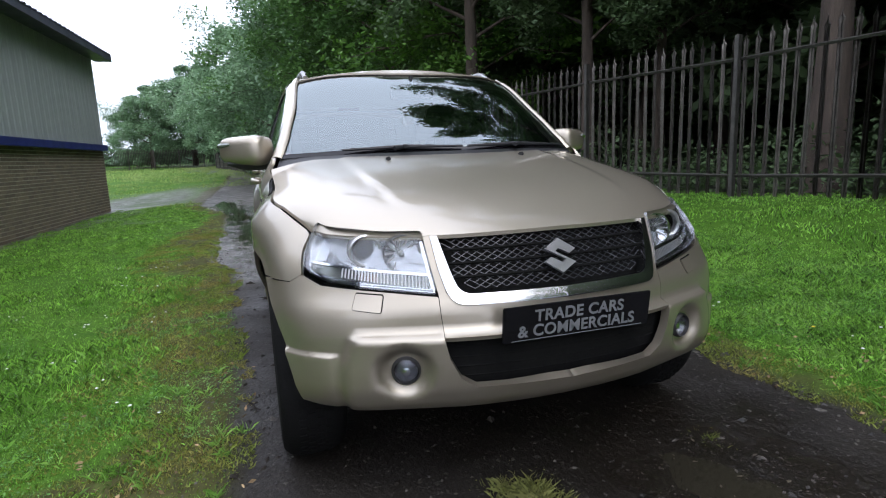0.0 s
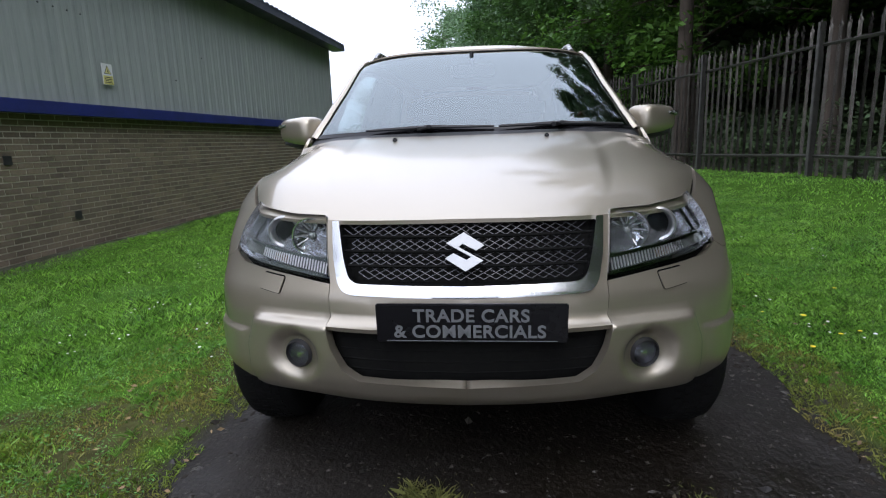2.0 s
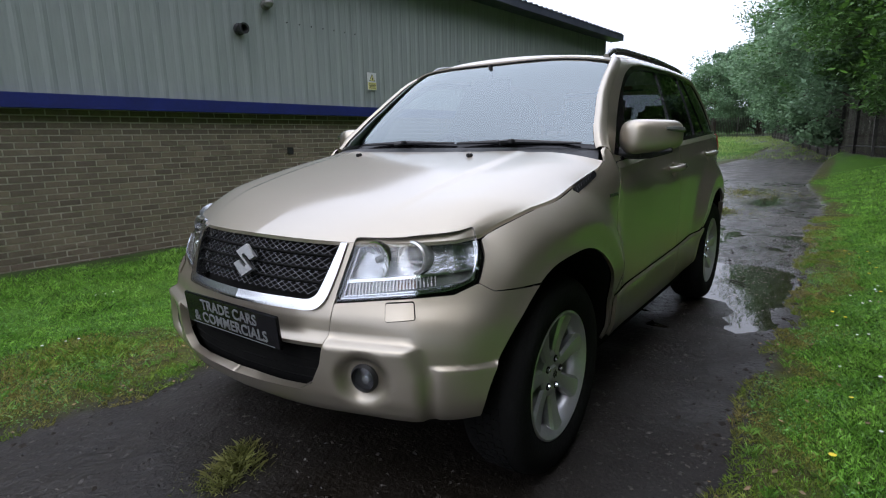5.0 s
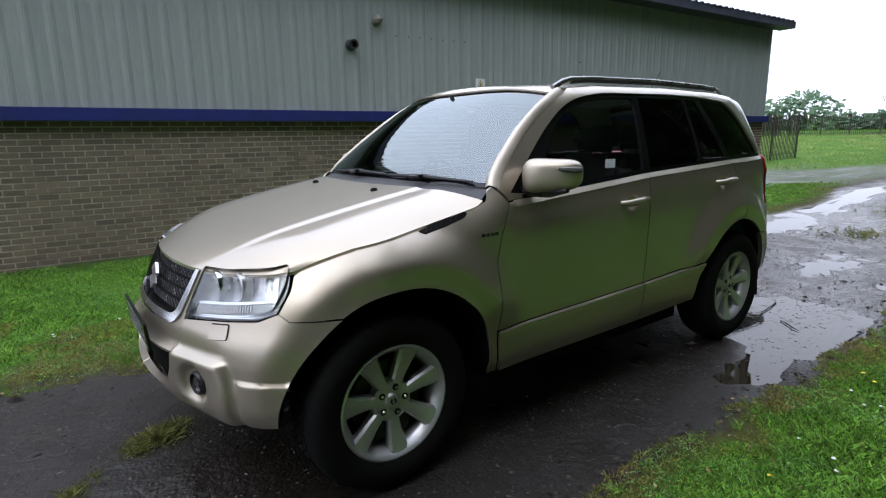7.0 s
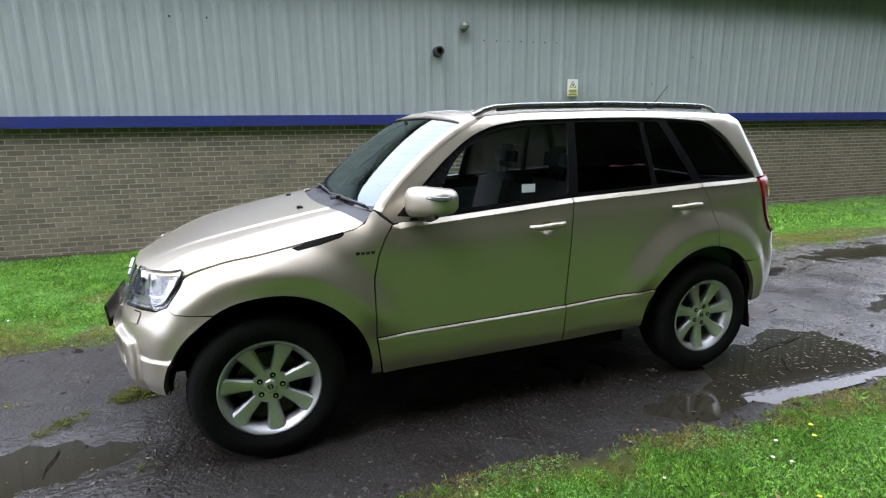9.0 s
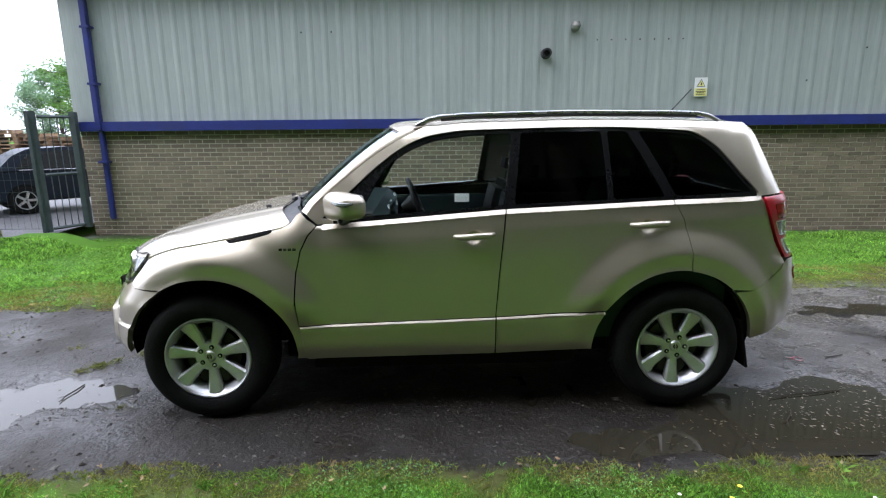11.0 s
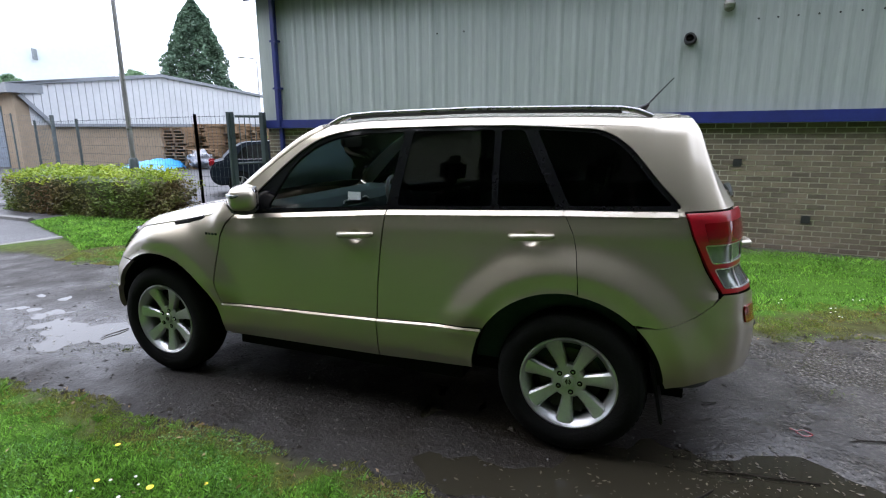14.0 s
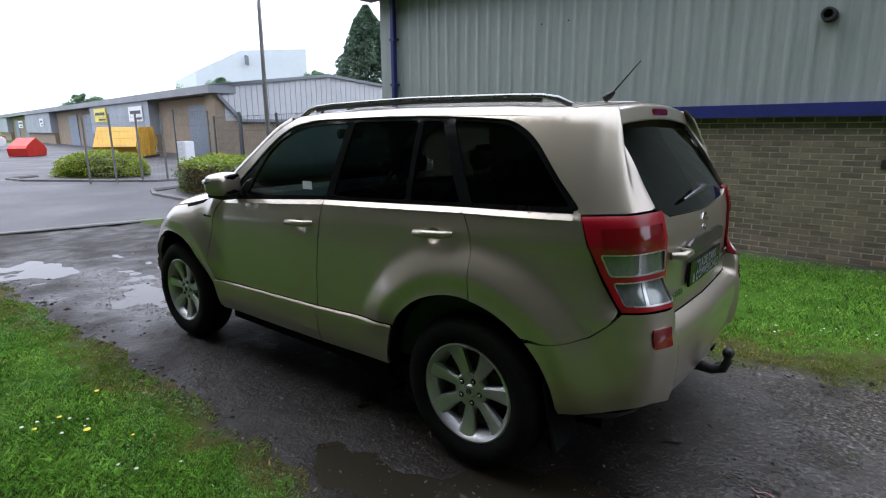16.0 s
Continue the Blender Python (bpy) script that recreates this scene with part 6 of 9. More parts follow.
for sgn in (1, -1):
    skin("screen_pillar", grid_sheet(lambda a, w: screen(sgn * (0.938 + 0.066 * w), a) + (np.array([0.6, 0, 0.8]) * 0.020 + np.array([0, sgn, 0]) * 0.006) * (np.sin(math.pi * np.clip(0.06 + 0.94 * w, 0, 1)) ** 0.7 * np.clip(1.15 - 0.55 * w, 0, 1))[..., None], np.linspace(0.0, 1.0, 25) if sgn > 0 else np.linspace(1.0, 0.0, 25), np.linspace(0, 1, 9), 0.004, (-0.6, 0, -0.8)), M_PAINT, car)


def cowl(v, w):
    v, w = np.asarray(v, float), np.asarray(w, float)
    a, b = bonnet(v, np.ones_like(v)), screen(v * 0.985, np.full_like(v, 0.05))
    a = a + np.array([0.02, 0, -0.020])
    p = a + (b - a) * w[..., None]
    return p + np.array([0, 0, -0.008])


skin("cowl", grid_sheet(cowl, np.linspace(-0.97, 0.97, 41), np.linspace(0, 1, 6)), M_BLACKP, car, "black scuttle panel below the windscreen")


def roof(v, s):
    v, s = np.asarray(v, float), np.asarray(s, float)
    x0, x1 = 0.165, -1.70
    x = x0 + (x1 - x0) * s
    e = body(np.interp(-x, -UP[:, 0], UU), roof_z(x) - 0.002)
    bow = 0.122 * np.clip(1 - s * 6, 0, 1) - 0.10 * np.clip((s - 0.88) / 0.12, 0, 1)
    c = 1 - v * v
    return np.stack([e[..., 0] + bow * (1 - np.abs(v) ** 3.2), v * e[..., 1], e[..., 2] + (0.042 - 0.010 * s) * c], -1)


skin("roof", grid_sheet(roof, np.linspace(-1, 1, 31), np.linspace(0, 1, 41), 0.02), M_PAINT, car, "champagne roof panel")


def header(v, w):
    """Painted lip from the roof down over the top of the windscreen."""
    v, w = np.asarray(v, float), np.asarray(w, float)
    a, b = roof(v, 0 * v), screen(v, 0 * v + 0.90) + np.array([0.008, 0, 0.008])
    return a + (b - a) * w[..., None] + np.array([0.0, 0, 0.002])


skin("roof_header", grid_sheet(header, np.linspace(-0.99, 0.99, 31), np.linspace(0, 1, 5), 0.008), M_PAINT, car)
for sgn in (1, -1):
    bm = bmesh.new()
    xs = np.linspace(0.15, -1.64, 26)
    pts = []
    for i, x in enumerate(xs):
        e = roof(np.array(0.93 * sgn), np.array((0.165 - x) / 1.865))
        t = i / 25
        lift = 0.034 * min(1, min(t, 1 - t) / 0.075) ** 0.6
        pts.append((float(e[0]) - (0.122 * max(0, 1 - (0.165 - x) / 1.865 * 6) * (1 - 0.93**3.2)), float(e[1]), float(e[2]) + 0.004 + max(0, lift)))
    tube(bm, pts, [0.015, 0.016, 0.014] + [0.0115] * 20 + [0.013, 0.014, 0.010], 10)
    rr_ = part("roof_rail", bm, M_RAIL, car, "silver and black roof rail", smooth=True, angle=60)
    bm = bmesh.new()
    tube(bm, [(p[0], p[1] + 0.002 * sgn, p[2] - 0.015) for p in pts[2:-2]], 0.0105, 8)
    part("rail_seal", bm, M_BLACKP, rr_, smooth=True)

# tailgate: lower panel, window, spoiler lip
tg = [(U_END, 0.772), (u_r(0.508), 0.773), (u_r(0.523), 0.80), (u_r(0.525), 1.10), (u_r(0.540), 1.218), (u_r(0.45), 1.185), (U_END, 1.165)]
gate = half_sheet_pair("tailgate", inset(tg, 0.0008), body, 0.03, M_PAINT, car, "champagne tailgate")
rw = [(U_END, 1.169), (u_r(0.45), 1.189), (u_r(0.570), 1.228), (u_r(0.583), 1.33), (u_r(0.598), 1.45), (u_r(0.612), 1.545), (u_r(0.50), 1.585), (U_END, 1.590)]


def back_glass(u, z):
    """Rear window: straight rake between the tailgate and the roof."""
    a, b = body(u, 1.19 + 0 * u, -0.006), body(u, 1.59 + 0 * u, -0.006)
    p = a + (b - a) * ((z - 1.19) / 0.40)[..., None]
    p[..., 2] = z
    return p


bw = half_sheet_pair("rear_window", rw, back_glass, 0.04, M_TINT, gate, "dark tinted rear window", 0.008, solid=True)
bw.visible_shadow = False


def spoiler(v, w):
    """Visor over the rear window: roof edge, rounded back, lip and underside."""
    v, w = np.asarray(v, float), np.asarray(w, float)
    a = roof(v * 0.92, np.full_like(v, 0.985))
    lip = np.stack([-1.812 + 0.014 * v**2, 0.492 * v, 1.574 - 0.026 * v**2], -1)
    k = w[..., None]
    # quarter-round from the roof to the lip, then back underneath
    t = np.clip(k / 0.75, 0, 1)
    s_ = np.clip((k - 0.75) / 0.25, 0, 1)
    h = np.clip(t / 0.55, 0, 1)
    d = np.clip((t - 0.45) / 0.55, 0, 1) ** 1.3
    p = a.copy()
    p[..., 0:2] = a[..., 0:2] + (lip[..., 0:2] - a[..., 0:2]) * (h * 0.86 + 0.14 * d)
    p[..., 2:3] = a[..., 2:3] - 0.004 + (lip[..., 2:3] - a[..., 2:3]) * (0.10 * h + 0.90 * d)
    return p + np.concatenate([0.060 * s_, 0 * s_, 0.004 * s_], -1)


skin("roof_spoiler", grid_sheet(spoiler, np.linspace(-1, 1, 31), np.linspace(0, 1, 25), 0.03), M_PAINT, gate, "champagne roof spoiler lip")
bm = bmesh.new()
box(bm, -0.012, 0.012, -0.10, 0.10, -0.017, 0.017, 0.006, Matrix.Translation((-1.800, 0.0, 1.603)))
part("brake_light", bm, M_REDDEEP, gate, "high red brake light", smooth=True)
bm = bmesh.new()
wp = [body(U_END, 1.258, 0.018) - np.array([0, 0.03, 0]), body(u_r(0.08), 1.252, 0.02), body(u_r(0.26), 1.232, 0.008)]
tube(bm, [tuple(p) for p in wp], [0.020, 0.013, 0.006], 8)
part("rear_wiper", bm, M_DARKCHROME, gate, smooth=True)
# rear bumper
rbm = [(U_END, 0.7695), (u_r(0.510), 0.7705), (u_r(0.526), 0.80), (u_r(0.529), 0.862), (u_r(0.57), 0.849), (ux(-1.965), 0.847), (ux(-1.928), 0.80), (ux(-1.866), 0.742), (ux(-1.78), 0.709), (ux(-1.70), 0.691), (ux(-1.615), 0.687)]
rbm += side(arc(*R_ARCH, 134, 172, 12)) + [(ux(-1.76), 0.395), (ux(-1.90), 0.435), (u_r(0.66), 0.475), (u_r(0.5), 0.452), (U_END, 0.445)]
half_sheet_pair("rear_bumper", rbm, body, 0.022, M_PAINT, car, "champagne rear bumper with step", 0.03)
bm = bmesh.new()
pts = [tuple(body(u_r(abs(y)), 0.752, -0.012) * np.array([1, math.copysign(1, y), 1])) for y in np.linspace(-0.5, 0.5, 15)]
tube(bm, pts, 0.0025, 4)
part("bumper_seam", bm, M_BLACKP, car)
rv = [(U_END, 0.447), (u_r(0.5), 0.454), (u_r(0.66), 0.477), (ux(-1.90), 0.437), (ux(-1.85), 0.36), (u_r(0.6), 0.36), (U_END, 0.35)]
half_sheet_pair("rear_valance", rv, lambda u, z: body(u, z, -0.06), 0.04, M_BLACKP, car, "black rear underside", 0.0)
# rear plate, garnish, handle, emblem and lettering
bm = bmesh.new()
prism(bm, [(-0.30, 0.0), (0.30, 0.0), (0.30, 0.055), (0.22, 0.075), (-0.22, 0.075), (-0.30, 0.055)], 0.012, Matrix.Translation((-2.052, -0.02, 0.985)) @ Matrix.Rotation(radians(90), 4, "Z"))
part("plate_garnish", bm, M_DARKCHROME, gate, "grey bar above the rear plate", smooth=True)
rpm = Matrix.Translation((-2.062, -0.02, 0.905)) @ Matrix.Rotation(radians(-90), 4, "Z")
lettered_plate("rear_plate", rpm, 0.525, 0.113, [("TRADE CARS", 0.0, 0.022, 0.056), ("& COMMERCIALS", 0.0, -0.027, 0.056)], gate, "black dealer plate with grey lettering")
bm = bmesh.new()
tube(bm, [(-2.045, 0.32, 1.025), (-2.085, 0.35, 1.028), (-2.085, 0.44, 1.030), (-2.045, 0.47, 1.030)], [0.016, 0.018, 0.018, 0.016], 10)
part("tailgate_handle", bm, M_PAINT, gate, smooth=True)
bm = bmesh.new()
prism(bm, [(x * 0.75, z * 0.75) for x, z in em], 0.010, Matrix.Translation((-2.052, 0.0, 1.105)) @ Matrix.Rotation(radians(-90), 4, "Z"))
part("emblem", bm, M_CHROME, gate, "chrome diamond emblem")
bm = bmesh.new()
for k in range(6):
    box(bm, -2.062, -2.050, 0.46 - 0.026 * k - 0.008, 0.46 - 0.026 * k + 0.008, 0.838, 0.862)
part("text_bar", bm, M_CHROME, gate, "chrome lettering drawn as bars")
for z in (0.86, 0.905):
    bm = bmesh.new()
    for k in range(4):
        box(bm, -2.062, -2.050, -0.36 - 0.03 * k - 0.010, -0.36 - 0.03 * k + 0.010, z - 0.011, z + 0.011)
    part("text_bar", bm, M_CHROME, gate)
# tow bar
bm = bmesh.new()
tube(bm, [(-1.85, -0.02, 0.40), (-2.06, -0.02, 0.392), (-2.14, -0.02, 0.388), (-2.19, -0.02, 0.405), (-2.205, -0.02, 0.445), (-2.205, -0.02, 0.47)], [0.026, 0.026, 0.024, 0.022, 0.02, 0.016], 12)
tow = part("tow_bar", bm, M_BLACKP, car, "black swan-neck tow bar", smooth=True)
bm = bmesh.new()
bmesh.ops.create_uvsphere(bm, u_segments=18, v_segments=12, radius=0.027, matrix=Matrix.Translation((-2.205, -0.02, 0.488)))
part("tow_ball", bm, M_BLACKP, tow, smooth=True)
bm = bmesh.new()
tube(bm, [(-1.8, -0.45, 0.36), (-2.03, -0.45, 0.35), (-2.06, -0.45, 0.335)], 0.027, 12)
part("exhaust_pipe", bm, M_DARKMETAL, car, smooth=True)

# dark inner shell behind the panel gaps, floor and wheel housings
inner = [(0, 0.30), (0, 0.90), (u_f(0.45), 0.90), (ux(1.68), 0.93)] + [(ux(x), float(shut_z(x)) - 0.02) for x in np.linspace(1.6, 0.83, 8)] + [(ux(x), float(belt_z(x)) - 0.02) for x in np.linspace(0.7, -1.70, 12)]
inner += [(ux(-1.80), 1.19), (u_r(0.5), 1.16), (U_END, 1.15), (U_END, 0.40), (ux(-1.80), 0.40)] + side(arc(-1.29, 0.36, 0.475, 176, 4, 20)) + side(arc(1.29, 0.36, 0.475, 176, 4, 20)) + [(ux(1.80), 0.36)]
skin("inner_shell", sheet(inner, lambda u, z: body(u, z) * np.array([0.975, 0.965, 1.0]), 0.05, rim=0.0, both=True), M_GAP, car)
bm = bmesh.new()
box(bm, -1.85, 0.95, -0.60, 0.60, 0.25, 0.34)
box(bm, 0.90, 1.72, -0.44, 0.44, 0.29, 0.36)
box(bm, -0.75, 0.75, -0.80, 0.80, 0.26, 0.36)
part("floor_pan", bm, M_GAP, car)
for (cx, cz, r) in (F_ARCH, R_ARCH):
    for sgn in (1, -1):
        bm = bmesh.new()
        ring0 = [bm.verts.new((x, (float(body(u_x(x), max(z, 0.34))[1]) - 0.02) * sgn, z)) for x, z in arc(cx, cz, r + 0.004, 0, 180, 28)]
        ring1 = [bm.verts.new((x, 0.50 * sgn, z)) for x, z in arc(cx, cz, r + 0.004, 0, 180, 28)]
        for i in range(27):
            bm.faces.new((ring0[i], ring0[i + 1], ring1[i + 1], ring1[i]))
        bm.faces.new(ring1)
        part("wheel_housing", bm, M_GAP, car)
for sgn in (1, -1):
    bm = bmesh.new()
    box(bm, -0.008, 0.008, -0.12, 0.09, 0.0, 0.30, 0.005, Matrix.Translation((-1.755, 0.76 * sgn, 0.215)) @ Matrix.Rotation(radians(12), 4, "Y"))
    part("mud_flap", bm, M_RUBBER, car, "black rear mud flap", smooth=True)


TURN_F, TURN_R = radians(90 + 4), radians(90 - 3)


# wheels: tyre, seven-spoke alloy, brake disc
def wheel(x, sgn, turn):
    w = new("wheel")
    w.parent = car
    w["label"] = "silver seven-spoke alloy wheel with a black tyre"
    w.matrix_local = Matrix.Translation((x, 0.775 * sgn, 0.362)) @ Matrix.Rotation(radians(-90 * sgn), 4, "X") @ Matrix.Rotation(turn, 4, "Z")
    bm = bmesh.new()
    prof = [(0.232, -0.095), (0.245, -0.110), (0.290, -0.118), (0.330, -0.112), (0.352, -0.092), (0.3615, -0.06), (0.363, 0.0), (0.3615, 0.06), (0.352, 0.092), (0.330, 0.112), (0.290, 0.117), (0.245, 0.108), (0.234, 0.094), (0.228, 0.05), (0.228, -0.05), (0.232, -0.095)]
    lathe(bm, prof, 72)
    part("tyre", bm, M_RUBBER, w, "black road tyre", smooth=True, angle=50)
    bm = bmesh.new()
    for rr_, yy in ((0.3632, -0.045), (0.3632, -0.015), (0.3632, 0.015), (0.3632, 0.045)):
        for k in range(60):
            a = k * math.tau / 60 + (0.04 if yy in (-0.015, 0.045) else 0)
            box(bm, -0.001, 0.003, -0.011, 0.011, -0.012, 0.012, 0, Matrix.Rotation(a, 4, "Z") @ Matrix.Translation((rr_, 0, yy)))
    tr = part("tread", bm, M_RUBBER, w)
    tr["kind"] = "stuff"
    bm = bmesh.new()
    lathe(bm, [(0.222, -0.095), (0.236, -0.098), (0.236, -0.088), (0.212, -0.07), (0.206, 0.0), (0.208, 0.06), (0.222, 0.088), (0.2375, 0.096), (0.2375, 0.103), (0.230, 0.106), (0.220, 0.098), (0.206, 0.075), (0.196, 0.06), (0.198, -0.05), (0.222, -0.095)], 72)
    rim_ = part("rim", bm, M_ALLOY, w, "silver alloy rim", smooth=True, angle=40)
    for k in range(7):
        bm = bmesh.new()
        rows = [(0.050, 0.024, 0.070, 0.045), (0.085, 0.026, 0.071, 0.04), (0.130, 0.031, 0.075, 0.036), (0.175, 0.038, 0.082, 0.034), (0.210, 0.045, 0.090, 0.034), (0.2215, 0.048, 0.094, 0.034)]
        rings = []
        for r, hw, zt, th in rows:
            rings.append([bm.verts.new(p) for p in ((r, -hw, zt - th), (r, -hw, zt - 0.010), (r, -hw * 0.72, zt), (r, 0, zt + 0.002), (r, hw * 0.72, zt), (r, hw, zt - 0.010), (r, hw, zt - th))])
        for a, b2 in zip(rings, rings[1:]):
            for i in range(6):
                bm.faces.new((a[i], a[i + 1], b2[i + 1], b2[i]))
            bm.faces.new((a[6], a[0], b2[0], b2[6]))
        bm.faces.new(rings[0])
        bm.faces.new(rings[-1][::-1])
        bmesh.ops.transform(bm, matrix=Matrix.Rotation(k * math.tau / 7, 4, "Z"), verts=bm.verts)
        part("spoke", bm, M_ALLOY, rim_, smooth=True, angle=28)
    bm = bmesh.new()
    lathe(bm, [(0.0, 0.079), (0.026, 0.079), (0.030, 0.075), (0.034, 0.070), (0.075, 0.072), (0.086, 0.066), (0.088, 0.03), (0.0, 0.03)], 42)
    part("hub", bm, M_ALLOY, rim_, smooth=True, angle=30)
    for k in range(5):
        a = k * math.tau / 5 + 0.3
        # dark disc laid on the hub, drawing the shade of a bolt recess
        bm = bmesh.new()
        lathe(bm, [(0, 0.073), (0.0135, 0.073), (0.0135, 0.0705), (0, 0.0705)], 16, Matrix.Translation((0.056 * math.cos(a), 0.056 * math.sin(a), 0.0022)))
        part("recess_shade_disc", bm, M_GAP, rim_)
        bm = bmesh.new()
        lathe(bm, [(0, 0.082), (0.006, 0.081), (0.0085, 0.074), (0, 0.074)], 6, Matrix.Translation((0.056 * math.cos(a), 0.056 * math.sin(a), 0.0022)))
        part("wheel_bolt", bm, M_CHROME, rim_)
    bm = bmesh.new()
    prism(bm, [(px_ * 0.26, pz_ * 0.26) for px_, pz_ in em], 0.002, Matrix.Translation((0, 0, 0.0790)) @ Matrix.Rotation(radians(90), 4, "X"))
    part("cap_emblem", bm, M_DARKMETAL, rim_)
    bm = bmesh.new()
    lathe(bm, [(0.0, 0.0), (0.155, 0.0), (0.155, 0.022), (0.0, 0.022)], 48)
    part("brake_disc", bm, M_DARKMETAL, w, smooth=True)
    bm = bmesh.new()
    box(bm, 0.06, 0.17, -0.09, 0.09, -0.02, 0.045, 0.015)
    part("brake_caliper", bm, M_DARKMETAL, w, smooth=True)
    bm = bmesh.new()
    lathe(bm, [(0.0, -0.02), (0.205, -0.02), (0.205, -0.03), (0.0, -0.03)], 48)
    part("dust_shield", bm, M_GAP, w)
    return w


for x, sgn, turn in ((1.32, 1, TURN_F), (-1.32, 1, TURN_R), (1.32, -1, 0.4), (-1.32, -1, 0.1)):
    wheel(x, sgn, turn)

# mirrors, handles, badges
for sgn in (1, -1):
    def swept(dx, dy, z):
        c_, s_ = math.cos(radians(36)), math.sin(radians(36))
        return np.array([0.528 + dx * c_ - dy * s_, (0.930 + dx * s_ + dy * c_) * sgn, z])

    def mir_pt(u_, v_):
        a, b3 = float(u_), float(v_)
        ca, sa = math.cos(a), math.sin(a)
        sx = math.copysign(abs(ca) ** 0.6, ca) * 0.076
        sz = math.copysign(abs(sa) ** 0.6, sa) * (0.071 - 0.009 * b3)
        k = math.sqrt(max(0, 1 - abs(b3) ** 6))
        return swept(sx * (0.25 + 0.75 * k) - 0.012 * b3 * b3, 0.130 * b3, 1.204 + sz * (0.2 + 0.8 * k) + 0.004 * b3)
    bm = bmesh.new()
    us, vs_ = np.linspace(0, math.tau, 33)[:-1], np.sin(np.linspace(-math.pi / 2, math.pi / 2, 19))
    g = [[bm.verts.new(tuple(mir_pt(a, b3))) for a in us] for b3 in vs_]
    for i in range(18):
        for j in range(32):
            bm.faces.new((g[i][j], g[i][(j + 1) % 32], g[i + 1][(j + 1) % 32], g[i + 1][j]))
    bm.faces.new(g[0][::-1])
    bm.faces.new(g[-1])
    mo = part("door_mirror", bm, M_PAINT, car, "champagne door mirror housing with indicator", smooth=True, angle=80)
    bm = bmesh.new()
    gp_ = round_poly([(-0.100, 1.150), (0.092, 1.150), (0.096, 1.256), (-0.098, 1.260)], 0.03)
    v0, v1 = [bm.verts.new(swept(-0.0745, y, z)) for y, z in gp_], [bm.verts.new(swept(-0.045, y, z)) for y, z in gp_]
    bm.faces.new(v0)
    for i in range(len(gp_)):
        bm.faces.new((v0[i], v1[i], v1[(i + 1) % len(gp_)], v0[(i + 1) % len(gp_)]))
    fr = bmesh.new()
    fp = round_poly([(-0.108, 1.142), (0.100, 1.142), (0.104, 1.264), (-0.106, 1.268)], 0.035)
    f0, f1 = [fr.verts.new(swept(-0.071, y, z)) for y, z in fp], [fr.verts.new(swept(-0.035, y, z)) for y, z in fp]
    fr.faces.new(f0)
    for i in range(len(fp)):
        fr.faces.new((f0[i], f1[i], f1[(i + 1) % len(fp)], f0[(i + 1) % len(fp)]))
    part("mirror_frame", fr, M_BLACKP, mo)
    part("mirror_glass", bm, M_MIRROR, mo, "mirror glass")
    bm = bmesh.new()
    tube(bm, [(0.53, 0.86 * sgn, 1.128), (0.535, 0.93 * sgn, 1.134), (0.53, 1.02 * sgn, 1.144)], [0.026, 0.028, 0.012], 10)
    tube(bm, [(0.56, 0.80 * sgn, 1.137), (0.540, 0.89 * sgn, 1.130)], [0.030, 0.027], 10)
    part("mirror_base", bm, M_BLACKP, mo, smooth=True)
    bm = bmesh.new()
    pts = [tuple(mir_pt(a, b3) * np.array([1, 1, 1]) + np.array([0.003, 0.002 * sgn, 0])) for a, b3 in ((0.25, 0.25), (0.22, 0.5), (0.2, 0.75), (0.3, 0.93), (1.2, 0.985))]
    tube(bm, pts, [0.006, 0.011, 0.012, 0.011, 0.006], 6)
    part("mirror_indicator", bm, M_CLEARLAMP, mo, "clear indicator strip", smooth=True)
    for hx_, hz_, rise in ((-0.16, 1.030, -0.05), (-1.12, 1.078, -0.05)):
        p0, p1 = body(u_x(hx_ + 0.105), hz_ - 0.004), body(u_x(hx_ - 0.105), hz_ + 0.006)
        o3 = np.array([0, 0.034, 0])
        S = np.array([1, sgn, 1])
        bm = bmesh.new()
        a, b3 = p0 + np.array([0, 0.004, 0]), p1 + np.array([0, 0.004, 0])
        tube(bm, [a * S, (a * 0.88 + b3 * 0.12 + o3) * S, (a * 0.5 + b3 * 0.5 + o3 * 1.15) * S, (a * 0.12 + b3 * 0.88 + o3) * S, b3 * S], [0.012, 0.017, 0.0185, 0.017, 0.012], 10)
        part("door_handle", bm, M_PAINT, car, "body-coloured door handle", smooth=True, angle=70)
    bm = bmesh.new()
    c = body(u_x(0.845), 0.972)
    for k in range(4):
        x = 0.878 - 0.024 * k
        q = body(u_x(x), 0.972)
        box(bm, x - 0.009, x + 0.009, (q[1] - 0.001), (q[1] + 0.003), 0.965, 0.979, 0.001)
    bmesh.ops.transform(bm, matrix=Matrix.Diagonal((1, sgn, 1, 1)), verts=bm.verts)
    part("side_badge", bm, M_BADGE, car, "dark badge drawn as bars")
